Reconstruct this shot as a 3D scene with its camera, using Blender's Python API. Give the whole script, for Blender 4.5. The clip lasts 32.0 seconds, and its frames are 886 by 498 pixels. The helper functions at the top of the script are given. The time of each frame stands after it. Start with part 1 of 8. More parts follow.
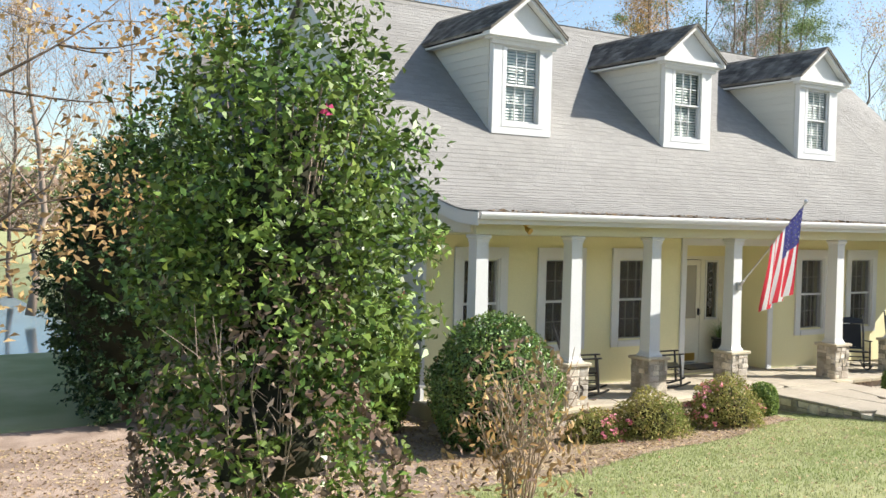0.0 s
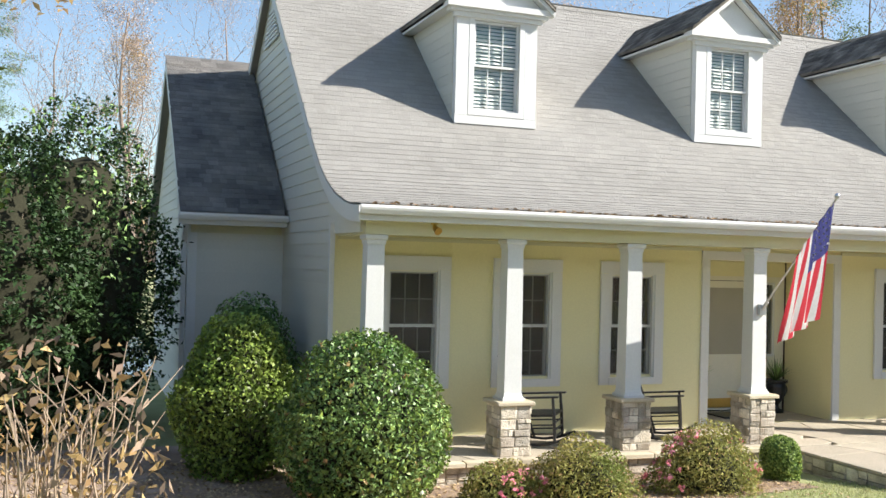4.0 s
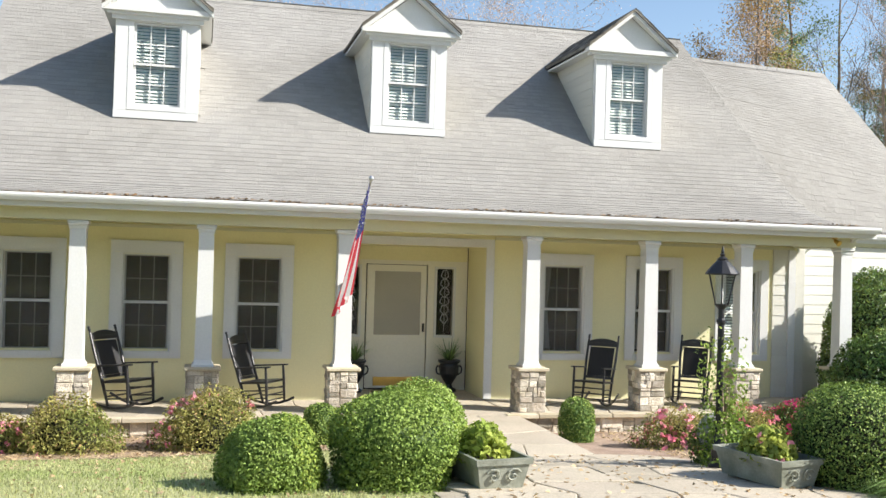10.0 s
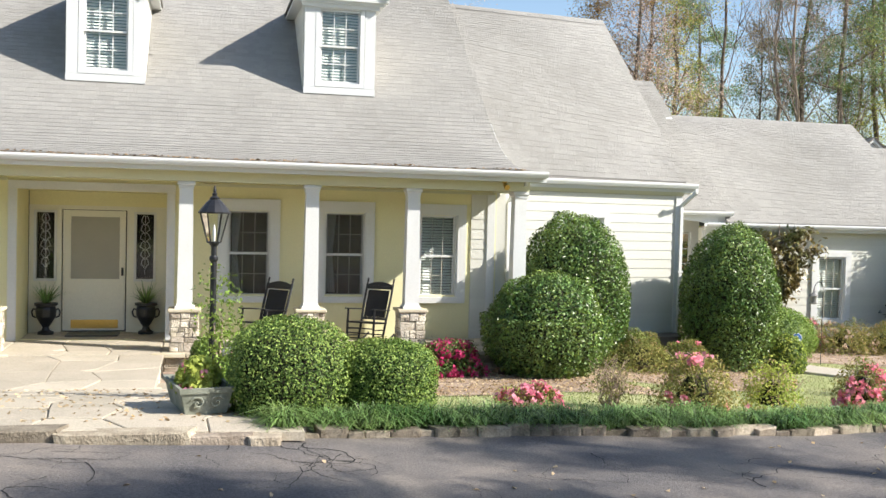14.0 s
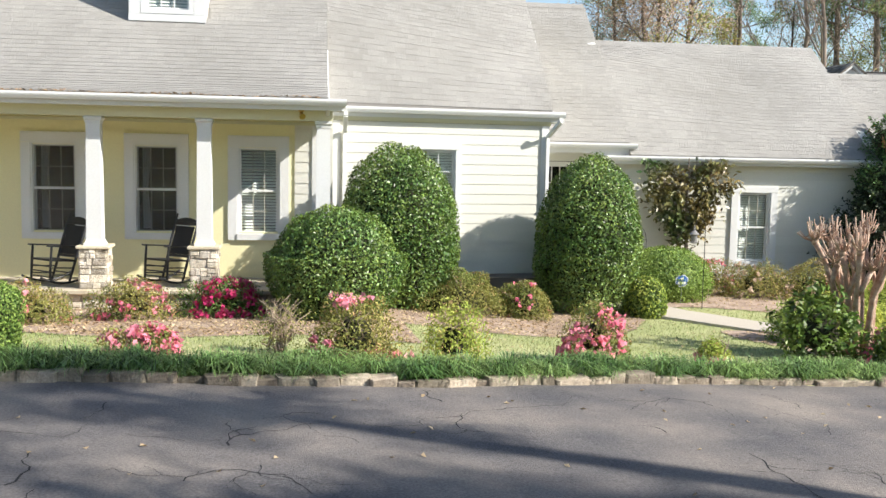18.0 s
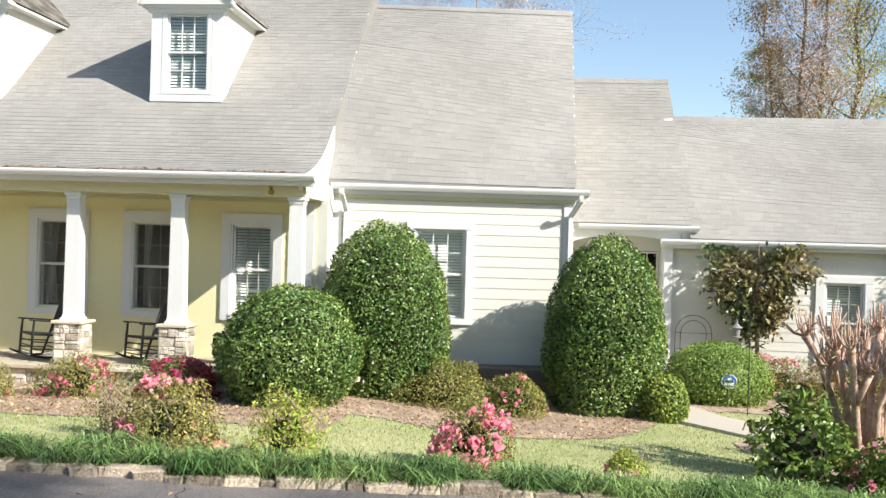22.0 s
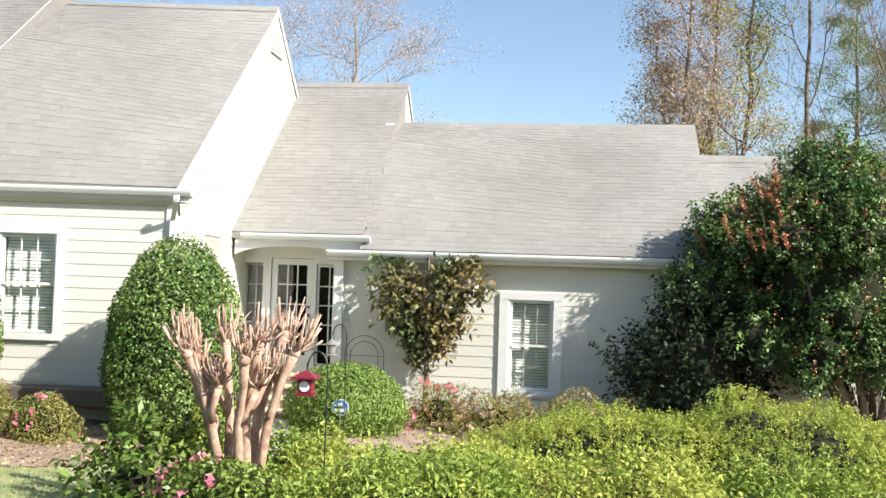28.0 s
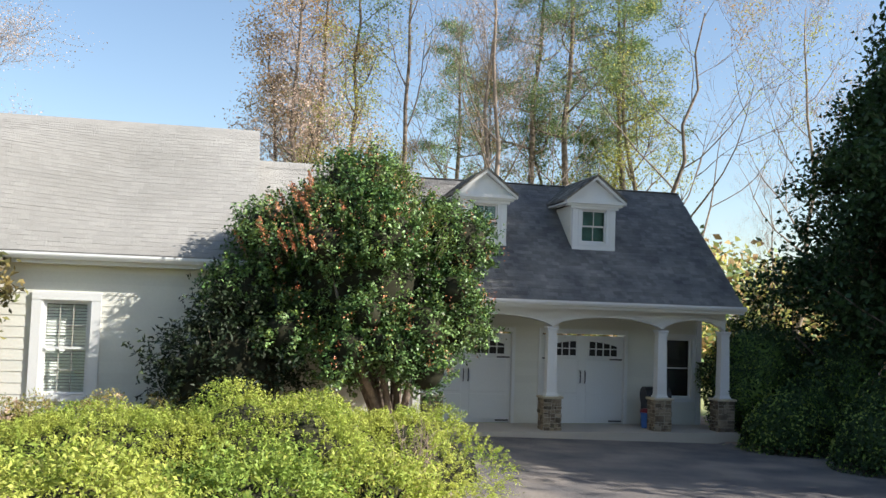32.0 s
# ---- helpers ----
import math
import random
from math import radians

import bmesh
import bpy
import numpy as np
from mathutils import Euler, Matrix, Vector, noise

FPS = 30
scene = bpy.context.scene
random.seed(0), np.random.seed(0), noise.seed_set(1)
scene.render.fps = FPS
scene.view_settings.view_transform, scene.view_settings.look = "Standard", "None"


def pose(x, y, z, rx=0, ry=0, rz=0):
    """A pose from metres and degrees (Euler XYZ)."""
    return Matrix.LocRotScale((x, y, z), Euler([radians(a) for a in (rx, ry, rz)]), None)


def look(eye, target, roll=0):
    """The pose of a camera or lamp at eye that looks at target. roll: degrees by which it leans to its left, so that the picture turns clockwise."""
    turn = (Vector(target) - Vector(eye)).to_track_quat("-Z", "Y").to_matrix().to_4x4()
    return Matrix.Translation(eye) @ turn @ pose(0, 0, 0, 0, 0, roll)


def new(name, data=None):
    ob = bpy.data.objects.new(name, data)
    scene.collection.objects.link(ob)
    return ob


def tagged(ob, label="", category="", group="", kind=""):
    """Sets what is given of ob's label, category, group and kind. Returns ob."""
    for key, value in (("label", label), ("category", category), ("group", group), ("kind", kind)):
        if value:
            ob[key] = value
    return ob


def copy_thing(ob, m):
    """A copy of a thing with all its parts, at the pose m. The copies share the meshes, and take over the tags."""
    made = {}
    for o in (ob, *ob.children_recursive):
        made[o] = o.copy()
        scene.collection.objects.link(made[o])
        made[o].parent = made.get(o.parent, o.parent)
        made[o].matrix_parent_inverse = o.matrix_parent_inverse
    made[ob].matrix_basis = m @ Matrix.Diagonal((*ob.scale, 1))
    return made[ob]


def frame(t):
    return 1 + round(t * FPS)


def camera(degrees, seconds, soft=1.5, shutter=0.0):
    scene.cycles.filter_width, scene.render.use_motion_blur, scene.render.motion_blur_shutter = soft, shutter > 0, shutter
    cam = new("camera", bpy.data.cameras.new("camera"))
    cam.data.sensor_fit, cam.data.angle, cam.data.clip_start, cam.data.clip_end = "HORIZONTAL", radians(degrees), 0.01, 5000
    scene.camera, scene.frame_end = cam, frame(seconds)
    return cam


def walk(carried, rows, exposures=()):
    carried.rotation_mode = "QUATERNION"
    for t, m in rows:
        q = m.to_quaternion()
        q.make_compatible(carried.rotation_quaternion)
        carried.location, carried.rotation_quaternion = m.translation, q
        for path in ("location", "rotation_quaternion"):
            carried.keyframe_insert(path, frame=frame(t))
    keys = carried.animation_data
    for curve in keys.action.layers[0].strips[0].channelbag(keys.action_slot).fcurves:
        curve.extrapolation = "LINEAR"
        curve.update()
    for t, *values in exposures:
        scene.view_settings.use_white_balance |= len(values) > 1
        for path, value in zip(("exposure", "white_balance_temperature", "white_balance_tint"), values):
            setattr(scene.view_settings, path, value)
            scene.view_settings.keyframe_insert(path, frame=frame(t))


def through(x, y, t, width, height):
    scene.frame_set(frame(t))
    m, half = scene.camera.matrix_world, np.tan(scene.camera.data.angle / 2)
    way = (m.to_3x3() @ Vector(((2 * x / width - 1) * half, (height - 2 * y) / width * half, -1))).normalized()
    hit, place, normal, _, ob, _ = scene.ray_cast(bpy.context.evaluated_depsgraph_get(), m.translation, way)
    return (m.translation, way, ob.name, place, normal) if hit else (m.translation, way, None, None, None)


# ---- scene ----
cam = camera(48.9, 32.0)
# seconds, eye, yaw, pitch, roll
PATH = [
    (0, 1.974, -1.314, 2.494, -32.10, -1.57, 1.35),
    (0.5, 2.562, -1.123, 2.441, -30.66, -1.55, 1.45),
    (1, 3.160, -0.929, 2.367, -28.76, -1.32, 1.33),
    (1.5, 3.725, -0.799, 2.353, -26.24, -0.76, 1.43),
    (2, 4.262, -0.747, 2.327, -24.02, 0.08, 1.50),
    (2.5, 4.800, -0.680, 2.219, -22.65, 0.55, 1.32),
    (4.5, 7.295, -0.482, 2.004, -20.25, 0.82, 1.53),
    (5, 7.778, -0.524, 1.987, -20.92, 0.88, 1.63),
    (5.5, 8.253, -0.723, 1.971, -21.15, 1.01, 1.66),
    (6, 8.732, -1.022, 1.965, -20.64, 1.06, 1.63),
    (6.5, 9.211, -1.360, 1.963, -19.32, 1.09, 1.57),
    (7, 9.721, -1.673, 1.947, -17.58, 1.10, 1.64),
    (7.5, 10.273, -1.937, 1.947, -16.03, 0.96, 1.65),
    (8, 10.847, -2.163, 1.914, -15.20, 0.94, 1.67),
    (8.5, 11.506, -2.481, 1.879, -14.62, 0.98, 1.62),
    (9, 12.119, -2.870, 1.907, -14.06, 0.88, 1.57),
    (9.5, 12.654, -3.193, 1.865, -13.87, 0.95, 1.63),
    (10, 13.270, -3.532, 1.873, -13.90, 0.93, 1.63),
    (10.5, 13.895, -3.934, 1.888, -14.59, 0.96, 1.51),
    (11, 14.487, -4.233, 1.888, -15.96, 1.05, 1.56),
    (11.5, 15.034, -4.479, 1.955, -16.50, 0.90, 1.64),
    (12, 15.595, -4.625, 1.924, -16.34, 0.84, 1.69),
    (12.5, 16.180, -4.753, 1.889, -15.81, 0.51, 1.67),
    (13, 16.802, -4.860, 1.856, -15.43, -0.30, 1.65),
    (13.5, 17.567, -5.007, 1.854, -14.93, -1.01, 1.51),
    (15.5, 20.281, -5.242, 1.865, -10.80, -4.20, 1.36),
    (16, 20.962, -5.168, 1.800, -10.51, -4.78, 1.28),
    (16.5, 21.665, -5.126, 1.725, -10.28, -5.21, 1.11),
    (17, 22.216, -5.089, 1.729, -10.18, -5.39, 1.18),
    (17.5, 22.738, -5.074, 1.786, -9.38, -5.45, 1.18),
    (18, 23.249, -5.049, 1.814, -7.79, -5.38, 1.11),
    (18.5, 23.656, -5.015, 1.859, -5.80, -5.10, 1.21),
    (19, 24.025, -4.881, 1.853, -3.58, -4.19, 1.33),
    (19.5, 24.467, -4.745, 1.840, -1.27, -3.43, 1.43),
    (20, 24.883, -4.591, 1.827, 0.48, -2.65, 1.47),
    (20.5, 25.329, -4.458, 1.837, 1.81, -1.94, 1.55),
    (21, 25.865, -4.304, 1.795, 2.97, -1.18, 1.58),
    (21.5, 26.425, -4.152, 1.778, 4.07, -0.63, 1.68),
    (22, 26.950, -3.926, 1.686, 5.29, -0.24, 1.64),
    (22.5, 27.490, -3.743, 1.673, 6.39, -0.23, 1.65),
    (23, 27.965, -3.516, 1.664, 7.42, -0.19, 1.71),
    (23.5, 28.512, -3.213, 1.642, 9.34, -0.15, 1.75),
    (24, 29.074, -2.883, 1.599, 10.87, 0.06, 1.74),
    (24.5, 29.586, -2.539, 1.538, 11.50, 0.16, 1.73),
    (26.5, 31.881, -1.525, 1.394, 10.38, 0.59, 1.78),
    (27, 32.465, -1.426, 1.408, 10.01, 0.87, 1.79),
    (27.5, 32.993, -1.322, 1.386, 9.43, 1.78, 1.89),
    (28, 33.585, -1.259, 1.318, 8.03, 2.35, 1.90),
    (28.5, 34.200, -1.244, 1.302, 6.13, 2.62, 1.80),
    (29, 34.762, -1.253, 1.308, 4.14, 2.80, 1.74),
    (29.5, 35.063, -1.292, 1.288, 2.22, 2.99, 1.79),
    (30, 35.199, -1.348, 1.275, -0.52, 3.15, 1.95),
    (30.5, 35.317, -1.412, 1.251, -4.01, 3.41, 2.04),
    (31, 35.367, -1.420, 1.230, -7.24, 3.56, 2.06),
    (31.5, 35.369, -1.463, 1.205, -9.76, 3.66, 2.01),
    (32, 35.357, -1.482, 1.172, -12.14, 3.78, 1.94),
]


def aim(x, y, z, yaw, pitch, roll):
    way = Vector((-math.sin(radians(yaw)) * math.cos(radians(pitch)), math.cos(radians(yaw)) * math.cos(radians(pitch)), math.sin(radians(pitch))))
    return look((x, y, z), Vector((x, y, z)) + 2 * way, roll)


walk(cam, [(t, aim(*row)) for t, *row in PATH])

# ---- world and sun ----
SUN = Vector((1.0, -0.49, 0.785)).normalized()
world = bpy.data.worlds.new("sky")
scene.world = world
world.use_nodes = True
wn = world.node_tree
sky = wn.nodes.new("ShaderNodeTexSky")
sky.sky_type = "NISHITA"
sky.sun_disc = False
sky.sun_elevation = math.asin(SUN.z)
sky.sun_rotation = math.atan2(SUN.x, SUN.y)
sky.air_density, sky.dust_density, sky.ozone_density = 1.0, 0.7, 1.3
wn.nodes["Background"].inputs["Strength"].default_value = 0.105
wn.links.new(sky.outputs[0], wn.nodes["Background"].inputs["Color"])
lamp = bpy.data.lights.new("sun", "SUN")
lamp.energy, lamp.angle, lamp.color = 4.75, radians(0.55), (1.0, 0.95, 0.885)
new("sun", lamp).matrix_basis = look(SUN * 60, (0, 0, 0))
scene.view_settings.exposure = 0.92

# ---- materials ----
def mat(name, col, rough=0.7, var=0.12, scale=3.0, fine=45.0, bump=0.0, bscale=60.0, metal=0.0, rnd=0.0, col2=None, spec=0.4, mix2=0.5, coat=0.0):
    """A surface with variation at two scales, a second colour in patches, and a change from piece to piece."""
    m = bpy.data.materials.new(name)
    m.use_nodes = True
    nt = m.node_tree
    N, L = nt.nodes, nt.links
    b = N["Principled BSDF"]
    geo = N.new("ShaderNodeNewGeometry")
    big, small = N.new("ShaderNodeTexNoise"), N.new("ShaderNodeTexNoise")
    big.inputs["Scale"].default_value, small.inputs["Scale"].default_value = scale, fine
    big.inputs["Detail"].default_value, small.inputs["Detail"].default_value = 4, 3
    for n in (big, small):
        L.new(geo.outputs["Position"], n.inputs["Vector"])
    ramp = N.new("ShaderNodeMapRange")
    ramp.inputs[1].default_value, ramp.inputs[2].default_value = 0.5 - mix2 * 0.35, 0.5 + mix2 * 0.35
    L.new(big.outputs["Fac"], ramp.inputs[0])
    two = N.new("ShaderNodeMix")
    two.data_type = "RGBA"
    two.inputs[6].default_value = (*col, 1)
    two.inputs[7].default_value = (*(col2 or col), 1)
    L.new(ramp.outputs[0], two.inputs[0])
    add = N.new("ShaderNodeMath")
    add.operation = "ADD"
    L.new(big.outputs["Fac"], add.inputs[0])
    L.new(small.outputs["Fac"], add.inputs[1])
    val = N.new("ShaderNodeMapRange")
    val.inputs[1].default_value, val.inputs[2].default_value = 0.6, 1.4
    val.inputs[3].default_value, val.inputs[4].default_value = 1 - var, 1 + var
    L.new(add.outputs[0], val.inputs[0])
    hsv = N.new("ShaderNodeHueSaturation")
    L.new(two.outputs[2], hsv.inputs["Color"])
    if rnd:
        oi = N.new("ShaderNodeObjectInfo")
        s = N.new("ShaderNodeMath")
        s.operation = "ADD"
        L.new(geo.outputs["Random Per Island"], s.inputs[0])
        L.new(oi.outputs["Random"], s.inputs[1])
        f = N.new("ShaderNodeMath")
        f.operation = "FRACT"
        L.new(s.outputs[0], f.inputs[0])
        r = N.new("ShaderNodeMapRange")
        r.inputs[3].default_value, r.inputs[4].default_value = 1 - rnd, 1 + rnd
        L.new(f.outputs[0], r.inputs[0])
        mul = N.new("ShaderNodeMath")
        mul.operation = "MULTIPLY"
        L.new(val.outputs[0], mul.inputs[0])
        L.new(r.outputs[0], mul.inputs[1])
        L.new(mul.outputs[0], hsv.inputs["Value"])
        h = N.new("ShaderNodeMapRange")
        h.inputs[3].default_value, h.inputs[4].default_value = 0.5 + 0.05 * rnd, 0.5 - 0.05 * rnd
        f2 = N.new("ShaderNodeMath")
        f2.operation = "PINGPONG"
        f2.inputs[1].default_value = 0.37
        L.new(f.outputs[0], f2.inputs[0])
        L.new(f2.outputs[0], h.inputs[0])
        L.new(h.outputs[0], hsv.inputs["Hue"])
    else:
        L.new(val.outputs[0], hsv.inputs["Value"])
    L.new(hsv.outputs[0], b.inputs["Base Color"])
    b.inputs["Roughness"].default_value = rough
    b.inputs["Metallic"].default_value = metal
    b.inputs["Specular IOR Level"].default_value = spec
    b.inputs["Coat Weight"].default_value = coat
    if bump:
        bn, bt = N.new("ShaderNodeBump"), N.new("ShaderNodeTexNoise")
        bt.inputs["Scale"].default_value, bt.inputs["Detail"].default_value = bscale, 5
        L.new(geo.outputs["Position"], bt.inputs["Vector"])
        L.new(bt.outputs["Fac"], bn.inputs["Height"])
        bn.inputs["Strength"].default_value, bn.inputs["Distance"].default_value = bump, 0.02
        L.new(bn.outputs[0], b.inputs["Normal"])
    return m


def leaf_mat(name, col, col2, rnd=0.35, rough=0.45, through=0.25, spec=0.5):
    """Leaves: two colours by leaf, glossy on top, some light through them."""
    m = mat(name, col, rough, 0.1, 1.2, 30, rnd=rnd, col2=col2, spec=spec, mix2=0.4)
    nt = m.node_tree
    b = nt.nodes["Principled BSDF"]
    hsv = next(n for n in nt.nodes if n.type == "HUE_SAT")
    tr, mx = nt.nodes.new("ShaderNodeBsdfTranslucent"), nt.nodes.new("ShaderNodeMixShader")
    mx.inputs[0].default_value = through
    nt.links.new(hsv.outputs[0], tr.inputs["Color"])
    nt.links.new(b.outputs[0], mx.inputs[1])
    nt.links.new(tr.outputs[0], mx.inputs[2])
    nt.links.new(mx.outputs[0], nt.nodes["Material Output"].inputs["Surface"])
    return m


def screen_mat(name, col, cover):
    """A fine dark mesh: part of the light passes between its wires."""
    m = mat(name, col, 0.8, 0.1, 2.0, 300)
    nt = m.node_tree
    t, mx = nt.nodes.new("ShaderNodeBsdfTransparent"), nt.nodes.new("ShaderNodeMixShader")
    mx.inputs[0].default_value = cover
    nt.links.new(t.outputs[0], mx.inputs[1])
    nt.links.new(nt.nodes["Principled BSDF"].outputs[0], mx.inputs[2])
    nt.links.new(mx.outputs[0], nt.nodes["Material Output"].inputs["Surface"])
    return m


def glass_mat(name, tint=(0.97, 0.985, 0.98)):
    m = bpy.data.materials.new(name)
    m.use_nodes = True
    nt = m.node_tree
    t, g, mx, f = (nt.nodes.new("ShaderNode" + k) for k in ("BsdfTransparent", "BsdfGlossy", "MixShader", "Fresnel"))
    t.inputs[0].default_value = (*tint, 1)
    g.inputs["Roughness"].default_value = 0.02
    f.inputs[0].default_value = 1.5
    nt.links.new(f.outputs[0], mx.inputs[0])
    nt.links.new(t.outputs[0], mx.inputs[1])
    nt.links.new(g.outputs[0], mx.inputs[2])
    nt.links.new(mx.outputs[0], nt.nodes["Material Output"].inputs["Surface"])
    return m


